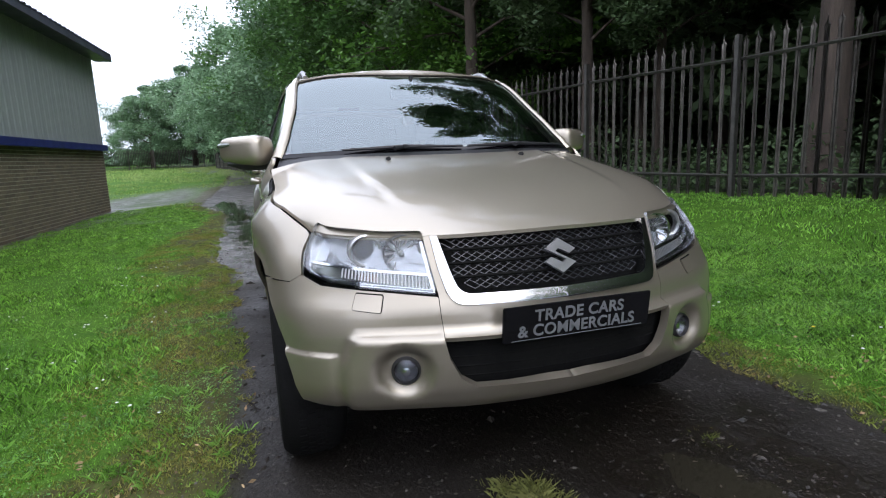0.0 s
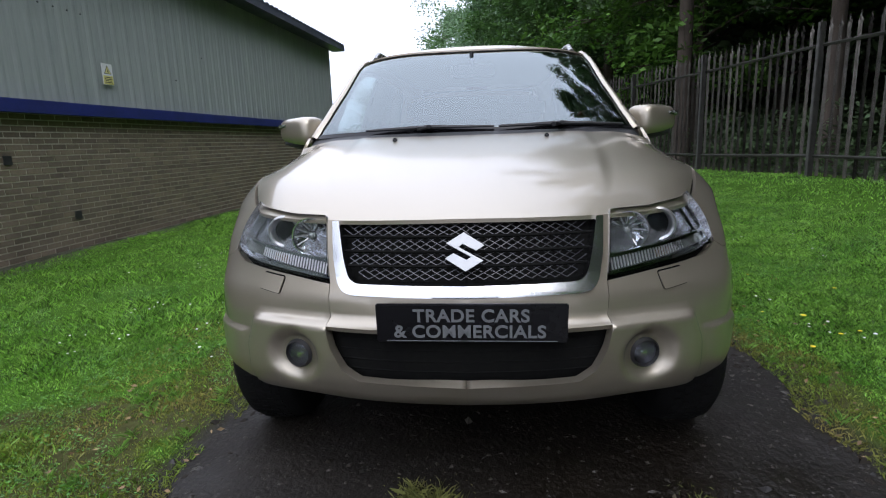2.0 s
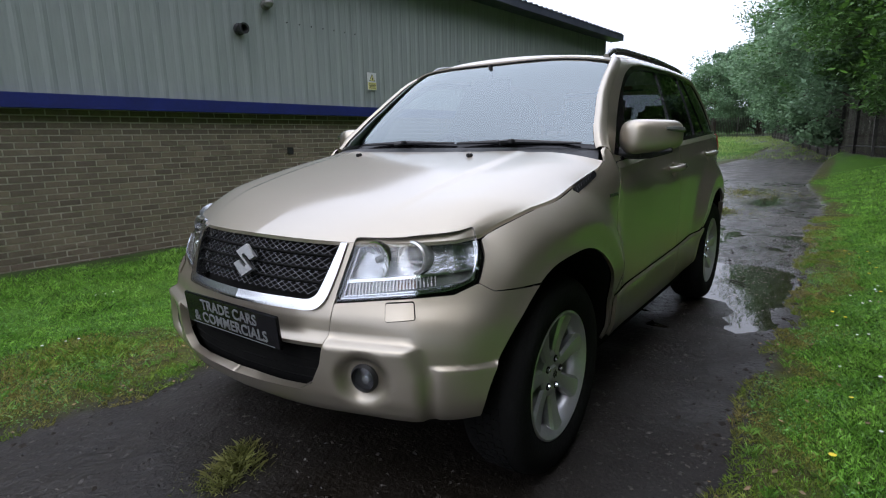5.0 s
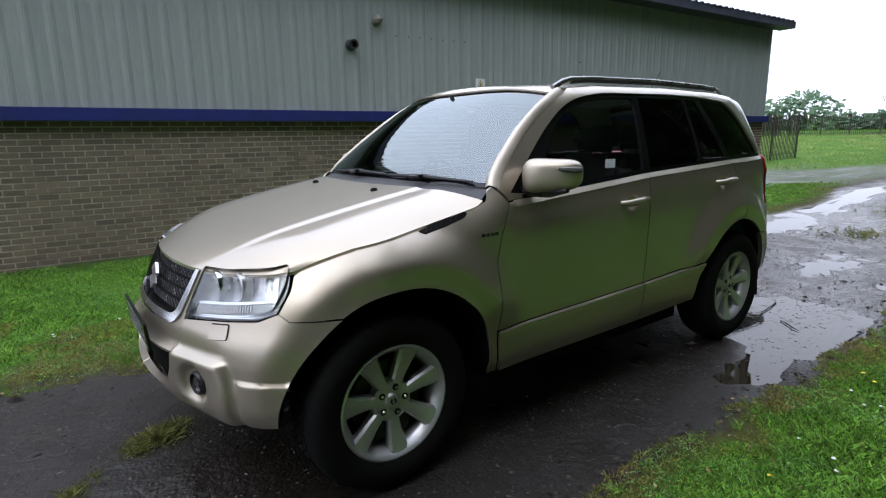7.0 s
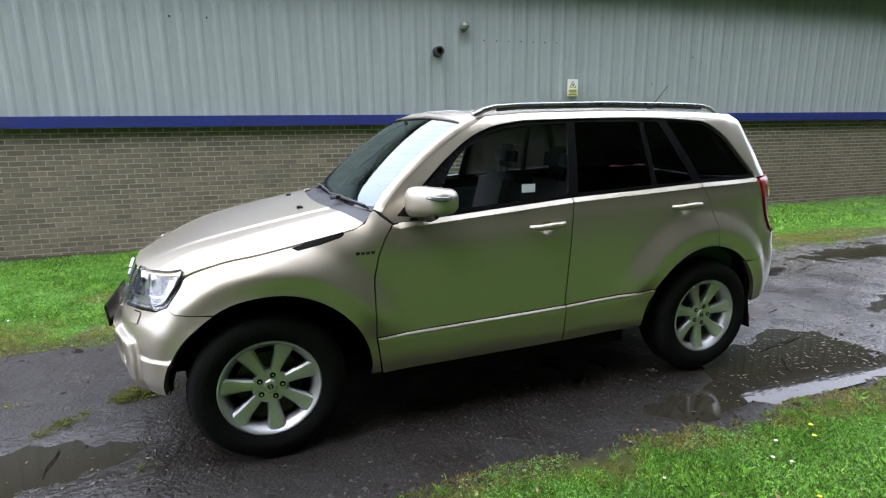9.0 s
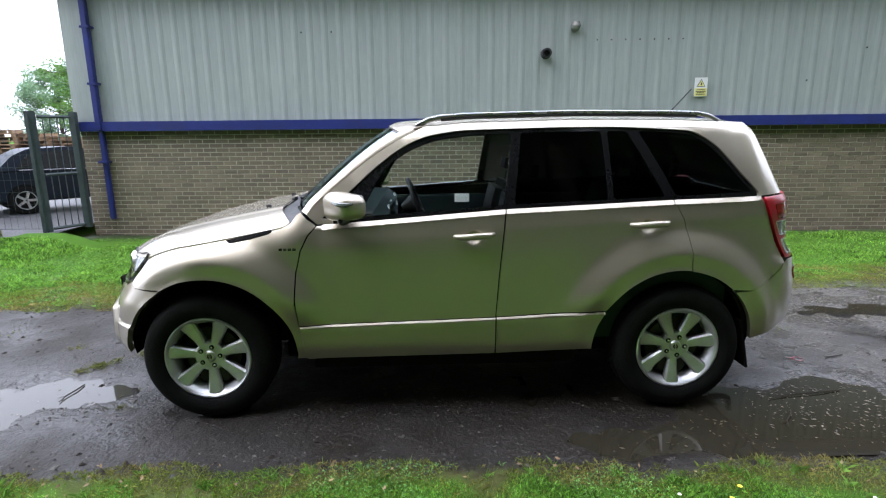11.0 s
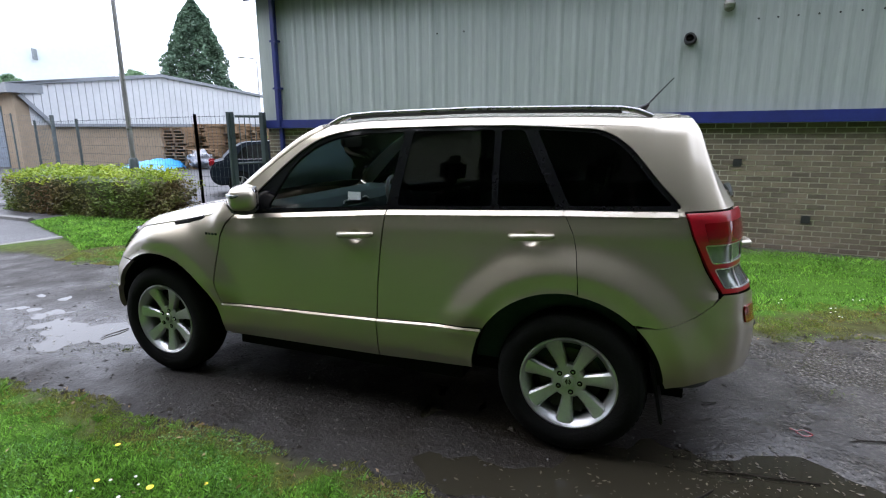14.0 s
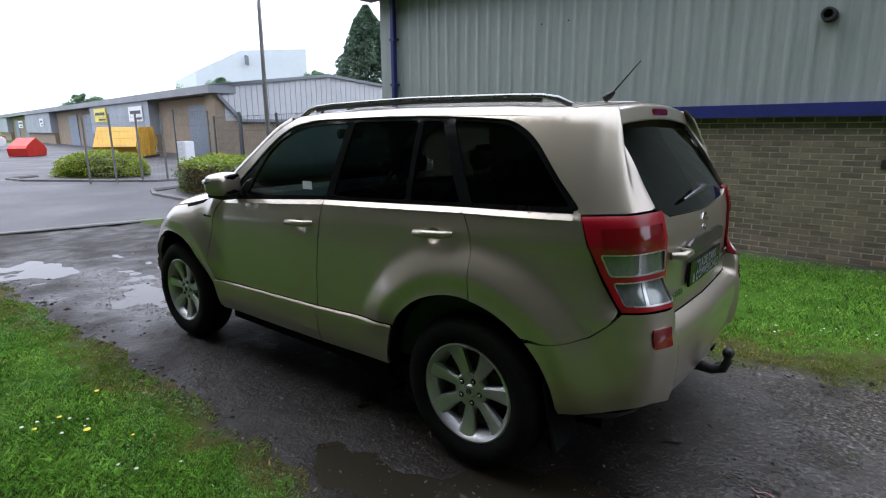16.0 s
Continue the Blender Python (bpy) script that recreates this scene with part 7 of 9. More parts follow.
# aerial and wipers
bm = bmesh.new()
tube(bm, [(-1.53, 0.0, 1.676), (-1.56, 0.0, 1.692), (-1.58, 0.0, 1.708)], [0.022, 0.017, 0.008], 10)
tube(bm, [(-1.575, 0, 1.708), (-1.70, 0, 1.845)], [0.005, 0.003], 6)
part("aerial", bm, M_BLACKP, car, "short black roof aerial", smooth=True)
for y0, y1, v in ((0.12, 0.66, 1), (-0.46, 0.10, 1)):
    bm = bmesh.new()
    a = screen(np.array(y0 / 0.75), np.array(0.02)) + np.array([0.02, 0, 0.018])
    m_ = screen(np.array((y0 * 0.5 + y1 * 0.5) / 0.75), np.array(0.045)) + np.array([0.016, 0, 0.016])
    b3 = screen(np.array(y1 / 0.75), np.array(0.035)) + np.array([0.016, 0, 0.014])
    tube(bm, [a + np.array([0.03, 0.25, 0.0]), m_], [0.012, 0.008], 6)
    tube(bm, [a, m_, b3], [0.006, 0.011, 0.005], 6)
    box(bm, -0.03, 0.03, -0.012, 0.012, -0.006, 0.010, 0.004, Matrix.Translation(m_))
    part("wiper", bm, M_BLACKP, car, "black wiper blade parked at the screen base", smooth=True)

# cabin: dashboard, wheel, seats, headlining
bm = bmesh.new()
prof = [(0.86, 1.10), (0.62, 1.145), (0.40, 1.135), (0.33, 1.08), (0.34, 0.98), (0.42, 0.80), (0.60, 0.60), (0.88, 0.60)]
prism(bm, prof, 1.44, Matrix.Translation((0, -0.72, 0)))
box(bm, 0.30, 0.52, -0.17, 0.17, 0.62, 1.10, 0.03)
part("dashboard", bm, M_CABIN, car, "grey dashboard", smooth=True)
bm = bmesh.new()
for y in (-0.60, -0.13, 0.13, 0.60):
    lathe(bm, [(0.052, 0.0), (0.056, 0.012), (0.046, 0.014), (0.042, 0.0)], 20, Matrix.Translation((0.345, y, 1.055)) @ Matrix.Rotation(radians(-80), 4, "Y"))
part("air_vent", bm, M_SATIN, car, smooth=True)
bm = bmesh.new()
swm = Matrix.Translation((0.16, -0.36, 1.06)) @ Matrix.Rotation(radians(-68), 4, "Y")
ring = [swm @ Vector((0.185 * math.cos(a), 0.185 * math.sin(a), 0)) for a in np.linspace(0, math.tau, 33)]
tube(bm, ring, 0.015, 8)
for a in (0.0, 2.2, 4.1):
    tube(bm, [swm @ Vector((0.05 * math.cos(a), 0.05 * math.sin(a), -0.02)), swm @ Vector((0.18 * math.cos(a), 0.18 * math.sin(a), 0))], 0.014, 6)
lathe(bm, [(0, 0.0), (0.07, -0.004), (0.075, -0.03), (0.03, -0.12), (0, -0.12)], 20, swm)
part("steering_wheel", bm, M_BLACKP, car, "black steering wheel", smooth=True)


def seat_parts(x, y, w):
    s = new("seat")
    s.parent = car
    s["label"] = "charcoal cloth seat with headrest"
    s.matrix_local = Matrix.Translation((x, y, 0))
    bm = bmesh.new()
    box(bm, -0.10, 0.42, -w / 2, w / 2, 0.50, 0.68, 0.05)
    part("cushion", bm, M_SEAT, s, smooth=True)
    bm = bmesh.new()
    box(bm, -0.075, 0.075, -w / 2, w / 2, 0.0, 0.62, 0.055, Matrix.Translation((-0.12, 0, 0.62)) @ Matrix.Rotation(radians(-14), 4, "Y"))
    part("backrest", bm, M_SEAT, s, smooth=True)
    for k in ((0,) if w < 0.7 else (-0.42, 0.0, 0.42)):
        bm = bmesh.new()
        box(bm, -0.05, 0.05, -0.135, 0.135, 0.0, 0.17, 0.045, Matrix.Translation((-0.30, k, 1.26)) @ Matrix.Rotation(radians(-10), 4, "Y"))
        tube(bm, [(-0.29, k - 0.06, 1.20), (-0.30, k - 0.06, 1.28)], 0.007, 6)
        tube(bm, [(-0.29, k + 0.06, 1.20), (-0.30, k + 0.06, 1.28)], 0.007, 6)
        part("headrest", bm, M_SEAT, s, smooth=True)


seat_parts(-0.22, 0.36, 0.52)
seat_parts(-0.22, -0.36, 0.52)
seat_parts(-1.05, 0.0, 1.30)
skin("headlining", grid_sheet(lambda v, s: roof(v * 0.93, s * 0.95 + 0.03) - np.array([0, 0, 0.035]), np.linspace(-1, 1, 13), np.linspace(0, 1, 17)), M_LINER, car)
bm = bmesh.new()
box(bm, -0.018, 0.018, -0.125, 0.125, -0.035, 0.035, 0.012, Matrix.Translation((0.36, 0, 1.50)))
tube(bm, [(0.36, 0, 1.52), (0.36, 0, 1.60)], 0.012, 8)
part("interior_mirror", bm, M_BLACKP, car, smooth=True)
for sgn in (1, -1):
    bm = bmesh.new()
    box(bm, -1.62, 0.70, 0.745, 0.785, 0.40, 1.075, 0.01, Matrix.Diagonal((1, sgn, 1, 1)))
    part("door_lining", bm, M_CABIN, car)
bm = bmesh.new()
box(bm, -0.06, 0.02, 0.700, 0.704, 1.20, 1.245, 0.0, Matrix.Translation((-0.08, 0.055, 0)))
part("paper_ticket", bm, M_WHITE, car, "small paper notice inside the window")


# ---- the yard beyond the track ----
def place(x, y, z=0.0, turn=0.0):
    return Matrix.Translation((x, y, z)) @ Matrix.Rotation(turn, 4, "Z")


def hedge(x0, y0, x1, y1, depth, h, label, seed, top_mat, boxy):
    """A clipped hedge: core coloured dark for the shade inside, leafy sides and a lighter leafy top."""
    rng = np.random.RandomState(seed)
    d = Vector((x1 - x0, y1 - y0, 0))
    L_ = d.length
    t = thing("hedge", place(x0, y0, 0.02, math.atan2(d.y, d.x)), label, "hedge", "clipped hedges by the yard")
    half = np.array([L_ / 2, depth / 2, h])
    mid = np.array([L_ / 2, -depth / 2, 0.0])

    def shell(n, lo, hi):
        d_ = rng.randn(n, 3)
        d_[:, 2] = np.abs(d_[:, 2]) * 0.8
        d_ *= half
        r_ = (np.abs(d_ / half) ** boxy).sum(1) ** (-1 / boxy)
        q = d_ * (r_ * rng.uniform(lo, hi, n))[:, None]
        lump = 1 + 0.07 * value_noise(q[:, 0] + 9, q[:, 1] + 3 * q[:, 2], 0.35, seed) + 0.05 * value_noise(q[:, 0], q[:, 1] - q[:, 2], 0.14, seed + 2)
        return q * lump[:, None] + mid
    bm = bmesh.new()
    bmesh.ops.create_icosphere(bm, subdivisions=4, radius=1.0)
    for v in bm.verts:
        c_ = np.array(v.co) * (np.abs(np.array(v.co)) ** boxy).sum() ** (-1 / boxy) * half * 0.86
        v.co = (c_[0] + mid[0], c_[1] + mid[1], max(c_[2], -0.02))
    part("core", bm, M_HEDGESHADE, t)
    p = shell(int(5200 * L_), 0.84, 1.02)
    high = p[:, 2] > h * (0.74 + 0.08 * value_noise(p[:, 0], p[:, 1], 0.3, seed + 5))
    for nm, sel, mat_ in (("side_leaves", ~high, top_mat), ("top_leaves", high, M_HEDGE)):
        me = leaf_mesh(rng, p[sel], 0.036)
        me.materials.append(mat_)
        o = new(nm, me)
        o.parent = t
    return t


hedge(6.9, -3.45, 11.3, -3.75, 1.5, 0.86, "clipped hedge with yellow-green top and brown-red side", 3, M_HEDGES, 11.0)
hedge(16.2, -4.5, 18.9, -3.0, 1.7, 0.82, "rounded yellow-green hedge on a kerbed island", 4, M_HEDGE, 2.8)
for name, pts in (("kerb", [(8.95, -2.95), (10.8, -3.05), (11.6, -3.35), (11.9, -4.2)]), ("kerb", [(14.0, -5.6), (14.1, -4.6), (15.2, -3.8), (17.8, -2.2), (18.9, -2.1), (19.3, -3.0)])):
    bm = bmesh.new()
    tube(bm, [(x, y, 0.015) for x, y in pts], 0.07, 6)
    tagged(part(name, bm, M_KERB), "low concrete kerb round the hedge bed", "kerb", "kerbs of the yard", "structure")
bm = bmesh.new()
tube(bm, [(7.72, 1.6, -0.012), (7.59, 0.62, -0.012), (7.35, -0.5, -0.012), (7.02, -1.45, -0.012), (6.68, -2.6, -0.012)], 0.05, 8)
tagged(part("kerb", bm, M_CONC), "flush concrete edging between road and track", "kerb", "kerbs of the yard", "structure")

lp = thing("street_lamp", place(7.9, -4.35), "slender grey steel street lamp standing in the hedge", "street lamp")
bm = bmesh.new()
tube(bm, [(0, 0, 0), (0, 0, 1.05), (0.0, 0, 1.1)], [0.09, 0.09, 0.06], 12)
part("base", bm, M_FENCE, lp, smooth=True)
bm = bmesh.new()
tube(bm, [(0, 0, 1.05), (0.01, 0.0, 2.5), (0.0, 0.0, 4.0), (0.02, -0.03, 4.25), (0.10, -0.12, 4.40)], [0.048, 0.043, 0.036, 0.034, 0.03], 10)
part("pole", bm, M_POLE, lp, smooth=True)
bm = bmesh.new()
box(bm, -0.08, 0.08, -0.35, 0.0, -0.04, 0.05, 0.02, Matrix.Translation((0.12, -0.12, 4.42)) @ Matrix.Rotation(0.7, 4, "Z"))
part("lamp_head", bm, M_POLE, lp, smooth=True)
lp2 = thing("street_lamp", place(60, -70.8), "distant street lamp against the sky", "street lamp")
bm = bmesh.new()
tube(bm, [(0, 0, 0), (0, 0, 12.6), (0.3, 0.4, 13.0), (1.4, 1.6, 13.1)], [0.14, 0.09, 0.08, 0.07], 8)
part("pole", bm, M_POLE, lp2, smooth=True)
bm = bmesh.new()
box(bm, 1.2, 2.0, 1.4, 2.1, 13.0, 13.2, 0.04)
part("lamp_head", bm, M_POLE, lp2)


def mesh_fence(posts, h, label, gate_at=(), steel=None):
    """Dark green welded mesh fence: square posts and a panel of wires in each bay."""
    f = thing("mesh_fence", Matrix.Identity(4), label, "fence", "dark green mesh fences")
    steel = steel or M_FENCE
    for i, p in enumerate(posts):
        bm = bmesh.new()
        w = 0.06 if i in gate_at else 0.024
        box(bm, p[0] - w, p[0] + w, p[1] - w, p[1] + w, 0, h + 0.03, 0.004)
        part("post", bm, steel, f)
    for a, b in zip(posts, posts[1:]):
        a, b = Vector((*a, 0)), Vector((*b, 0))
        d = b - a
        bm = bmesh.new()
        n = max(2, int(d.length / 0.10))
        for k in range(1, n):
            q = a + d * (k / n)
            tube(bm, [(q.x, q.y, 0.06), (q.x, q.y, h)], 0.0030, 3, False)
        for z in np.arange(0.08, h + 0.01, 0.2):
            tube(bm, [(a.x, a.y, z), (b.x, b.y, z)], 0.0036, 3, False)
        part("mesh_panel", bm, steel, f)
    return f


mesh_fence([(7.2, -5.30), (9.6, -5.75), (12.0, -6.2), (14.4, -6.7)], 1.9, "dark green welded mesh fence behind the hedge")
mesh_fence([(20.7, -8.4), (21.45, -10.3), (22.5, -12.5)], 2.3, "dark green mesh fence in front of the low units", (2,))
mesh_fence([(15.2, -3.19), (14.87, -3.77), (14.53, -4.36), (14.2, -4.94)], 1.95, "open grey mesh gate standing in the yard", (), M_POLE)
gate = thing("steel_gate", Matrix.Identity(4), "dark green steel framed gate beside the building corner", "gate")
for nm, x, y, w in (("post", 6.35, -5.36, 0.055), ("post", 6.02, -5.92, 0.05)):
    bm = bmesh.new()
    box(bm, x - w, x + w, y - w, y + w, 0, 1.96, 0.005)
    part(nm, bm, M_FENCE, gate)
for z in (0.06, 0.95, 1.88):
    bm = bmesh.new()
    tube(bm, [(6.30, -5.44, z), (6.05, -5.86, z)], 0.025, 4)
    part("gate_rail", bm, M_FENCE, gate)
for k in range(1, 5):
    bm = bmesh.new()
    x, y = 6.32 - 0.28 * k / 5, -5.42 - 0.46 * k / 5
    tube(bm, [(x, y, 0.06), (x, y, 1.88)], 0.009, 4)
    part("gate_bar", bm, M_FENCE, gate)
mesh_fence([(6.35, -5.30), (7.2, -5.30)], 1.9, "short dark green mesh panel beside the gate")

# terrace of low units
UC, UF, UG = Vector((25.2, -12.86, -0.1)), Vector((0.9935, -0.1134, 0)), Vector((-0.29, -0.957, 0)).normalized()
units = thing("terraced_units", Matrix.Identity(4), "long terrace of low brick units with grey cladding and blue doors", "building")


def unit_matrix(direction):
    """x along the front, y outwards."""
    d = direction.normalized()
    n = Vector((0, 0, 1)).cross(d)
    return Matrix(((d.x, n.x, 0, UC.x), (d.y, n.y, 0, UC.y), (0, 0, 1, UC.z), (0, 0, 0, 1)))


FM, GM = unit_matrix(UF), unit_matrix(UG)


def fbox(s0, s1, o0, o1, z0, z1, m=FM):
    bm = bmesh.new()
    box(bm, s0, s1, min(o0, o1), max(o0, o1), z0, z1, 0, m)
    return bm


part("wall", fbox(0.0, 84, -7.0, -0.4, 0, 3.4), M_TANBRICK, units, "tan brick wall")
for s0, s1 in ((10.1, 25.2), (42.5, 58), (74, 84)):
    part("front_cladding", fbox(s0, s1, -0.4, 0.25, 1.3, 3.45), M_GREYCLAD, units, "sloping grey cladding")
    part("front_wall", fbox(s0, s1, -0.4, 0.0, 0, 1.3), M_TANBRICK, units)
part("fascia", fbox(-0.3, 84.3, -1.0, 0.45, 3.45, 3.85), M_ROOFGREY, units, "grey fascia")
for s0, s1 in ((2.3, 4.9), (27.5, 30.3), (33, 36.6), (60.5, 63), (68, 71)):
    d = part("roller_door", fbox(s0, s1, -0.42, -0.33, 0, 2.95), M_DOORBLUE, units, "blue-grey roller door")
    for k in range(12):
        part("door_slat", fbox(s0 + 0.02, s1 - 0.02, -0.335, -0.325, 0.05 + 0.24 * k, 0.27 + 0.24 * k), M_DOORBLUE, d)
part("return_wall", fbox(0.0, 1.2, -0.4, 0.1, 0, 3.45), M_TANBRICK, units)
for s0, s1, z0, z1, mt, lb in ((11.2, 14.2, 2.15, 3.15, M_WHITE, "white sign board with dark marks"), (20.1, 23.6, 2.2, 3.25, M_SIGNY, "yellow sign board with dark lettering bars"), (46, 48, 2.0, 2.85, M_WHITE, "plain white sign board with dark bars"), (60, 63, 1.9, 2.8, M_WHITE, "plain white sign board with dark bars")):
    sgn_b = thing("sign_board", Matrix.Identity(4), lb, "sign", "sign boards on the units")
    part("board", fbox(s0, s1, 0.27, 0.33, z0, z1), mt, sgn_b)
    part("text_bar", fbox(s0 + 0.3, s1 - 0.4, 0.333, 0.345, (z0 + z1) / 2, (z0 + z1) / 2 + 0.22), M_BLACKP, sgn_b)
    part("text_bar", fbox(s0 + 0.2, s0 + (s1 - s0) * 0.6, 0.333, 0.345, z0 + 0.12, z0 + 0.26), M_BLACKP, sgn_b)
# gable end
bm = bmesh.new()
prism(bm, [(0.0, 0), (12.2, 0), (12.2, 2.05), (0.0, 2.05)], 0.3, GM @ Matrix.Translation((0, 0.06, 0)))
part("gable_wall", bm, M_TANBRICK, units, "tan brick gable base")
k = 0
edges = np.arange(0.0, 12.31, 0.3075)
for a, b in zip(edges, edges[1:]):
    lo = [max(2.05, 3.3 + (s - 0.25) * (2.05 - 3.3) / 1.1) for s in (a, b)]
    hi = [3.75 + 0.8 * (1 - abs(s - 6.4) / (6.4 if s < 6.4 else 5.9)) for s in (a, b)]
    bm = bmesh.new()
    prism(bm, [(a + 0.022, lo[0]), (b, lo[1]), (b, hi[1]), (a + 0.022, hi[0])], 0.12, GM @ Matrix.Translation((0, -0.08, 0)))
    part("gable_sheet", bm, M_WHITECLAD, units)
bm = bmesh.new()
prism(bm, [(0.0, 0), (12.3, 0), (12.3, 3.7), (6.4, 4.5), (0, 3.7)], 0.2, GM @ Matrix.Translation((0, 0.08, 0)))
part("gable_backing", bm, M_WHITECLAD, units)
bm = bmesh.new()
prism(bm, [(-0.4, 3.72), (6.4, 4.52), (12.6, 3.72), (12.6, 3.86), (6.4, 4.68), (-0.4, 3.88)], 0.35, GM @ Matrix.Translation((0, -0.2, 0)))
part("verge", bm, M_ROOFGREY, units, "pale grey verge trim")
bm = bmesh.new()
prism(bm, [(1.2, 1.98), (12.3, 1.98), (12.3, 2.12), (1.3, 2.12), (0.2, 3.42), (0.05, 3.34)], 0.1, GM @ Matrix.Translation((0, -0.14, 0)))
part("drip_trim", bm, M_ROOFGREY, units)
bm = bmesh.new()
a0, a1 = FM @ Vector((-0.3, 0.4, 3.85)), FM @ Vector((84, 0.4, 3.85))
r0, r1 = GM @ Vector((6.4, 0, 4.66)), FM @ Vector((84, -6.2, 4.66))
b0, b1 = GM @ Vector((12.4, 0, 3.85)), FM @ Vector((84, -12.2, 3.85))
bm.faces.new([bm.verts.new(p) for p in (a0, a1, r1, r0)])
bm.faces.new([bm.verts.new(p) for p in (r0, r1, b1, b0)])
part("roof", bm, M_ROOFGREY, units, "shallow grey roof")

# waste skips
sk = thing("yellow_skip", place(29.3, -9.9, 0.0, -0.65) @ Matrix.Scale(1.14, 4), "yellow steel waste skip in the yard", "skip")
bm = bmesh.new()
prism(bm, [(-1.5, 0.1), (1.1, 0.1), (1.9, 0.75), (1.3, 1.45), (-1.2, 1.45), (-2.0, 0.6)], 1.7, Matrix.Translation((0, -0.85, 0)))
part("tub", bm, M_YELLOW, sk)
for x in (-0.9, 0.0, 0.9):
    bm = bmesh.new()
    box(bm, x - 0.05, x + 0.05, -0.93, -0.84, 0.12, 1.44)
    part("rib", bm, M_YELLOW, sk)
bm = bmesh.new()
box(bm, -1.75, 1.75, -0.9, 0.9, 0.02, 0.12)
part("skid", bm, M_BLACKP, sk)
sk = thing("red_skip", place(37.3, -7.4, 0.0, -0.8) @ Matrix.Scale(0.64, 4), "red covered waste skip in the yard", "skip")
bm = bmesh.new()
prism(bm, [(-1.35, 0.05), (1.35, 0.05), (1.5, 0.75), (-1.5, 0.75)], 1.7, Matrix.Translation((0, -0.85, 0)))
part("tub", bm, M_RED, sk)
bm = bmesh.new()
prism(bm, [(-1.5, 0.75), (1.5, 0.75), (1.25, 1.0), (0.1, 1.7), (-1.25, 1.0)], 1.6, Matrix.Translation((0, -0.8, 0)))
part("lid", bm, M_RED, sk)
# small white appliances by the door
ap = thing("white_cabinet", place(20.95, -8.9, 0, 0.3) @ Matrix.Scale(0.82, 4), "white discarded cabinet by the fence", "cabinet")
bm = bmesh.new()
box(bm, -0.3, 0.3, -0.3, 0.3, 0.03, 1.25, 0.02)
part("body", bm, M_WHITE, ap)
bm = bmesh.new()
box(bm, -0.27, 0.27, -0.33, -0.303, 0.1, 1.2, 0.01)
part("door", bm, M_WHITE, ap)

# blue tarpaulin over a heap
rng = np.random.RandomState(9)
N = 28
tp = thing("tarpaulin", place(17.9, -13.4, 0, -1.0), "crumpled bright blue tarpaulin over a heap", "tarpaulin")
bm = bmesh.new()
g = [[bm.verts.new((-2.4 + 4.8 * i / N, -0.9 + 1.8 * j / N, 0.05 + 0.34 * (1 - abs(2 * i / N - 1) ** 6) * (1 - abs(2 * j / N - 1) ** 2.5) + 0.07 * float(value_noise(i, j, 2.6, 3)) + 0.05)) for j in range(N + 1)] for i in range(N + 1)]
for i in range(N):
    for j in range(N):
        bm.faces.new((g[i][j], g[i + 1][j], g[i + 1][j + 1], g[i][j + 1]))
part("sheet", bm, M_TARP, tp, smooth=True, angle=50)
# timber offcuts beside it
for k in range(7):
    b = thing("timber_length", place(16.0 + 0.2 * k + 1.4, -11.2 + 0.12 * k, 0.03 + 0.03 * (k % 3), -0.6 + 0.25 * rng.randn()), "loose weathered timber length on the ground", "timber", "timber lengths")
    bm = bmesh.new()
    box(bm, -0.9, 0.9, -0.05, 0.05, 0, 0.05)
    part("board", bm, M_PALLET, b)

# stacks of pallets
def pallet_thing():
    p = thing("pallet", Matrix.Identity(4), "weathered wooden pallet in a stack", "pallet", "stacked pallets")
    for k in range(7):
        bm = bmesh.new()
        box(bm, -0.6, 0.6, -0.5 + 0.15 * k, -0.40 + 0.15 * k, 0.115, 0.135)
        part("deck_board", bm, M_PALLET, p)
    for y in (-0.45, 0.0, 0.45):
        bm = bmesh.new()
        box(bm, -0.6, 0.6, y - 0.05, y + 0.05, 0.0, 0.018)
        part("base_board", bm, M_PALLET, p)
    for x in (-0.53, 0.0, 0.53):
        bm = bmesh.new()
        box(bm, x - 0.06, x + 0.06, -0.48, 0.48, 0.018, 0.115)
        part("bearer", bm, M_PALLET, p)
    return p


pal = pallet_thing()
rp_ = random.Random(8)
first = True
for sx, sy, n, tn in ((18.5, -15.4, 13, 0.2), (17.9, -16.5, 14, -0.3), (17.0, -17.2, 14, 0.1), (16.2, -18.0, 13, 0.3), (19.3, -16.2, 12, 0.5), (15.3, -18.6, 12, 0.0), (14.4, -19.0, 11, 0.2), (17.1, -15.3, 6, 0.8)):
    for k in range(n):
        m = place(sx + rp_.uniform(-0.06, 0.06), sy + rp_.uniform(-0.06, 0.06), 0.02 + 0.137 * k, tn + rp_.uniform(-0.12, 0.12))
        if first:
            pal.matrix_basis = m
            first = False
        else:
            copy_thing(pal, m)
wrap = thing("wrapped_pile", place(16.9, -14.9) @ Matrix.Scale(0.72, 4), "grey-white plastic wrapped pile", "pile")
bm = bmesh.new()
bmesh.ops.create_icosphere(bm, subdivisions=4, radius=1.0)
for v in bm.verts:
    nn = noise.noise(v.co * 2.3) * 0.22
    v.co = Vector((v.co.x * (0.75 + nn), v.co.y * (0.6 + nn), max(-0.55, v.co.z * (0.55 + nn)) + 0.57))
part("wrapping", bm, surface("wrapping_film", (0.30, 0.31, 0.33), (0.14, 0.15, 0.17), 4, 0.35, bump=0.6, bscale=9), wrap, smooth=True, angle=40)


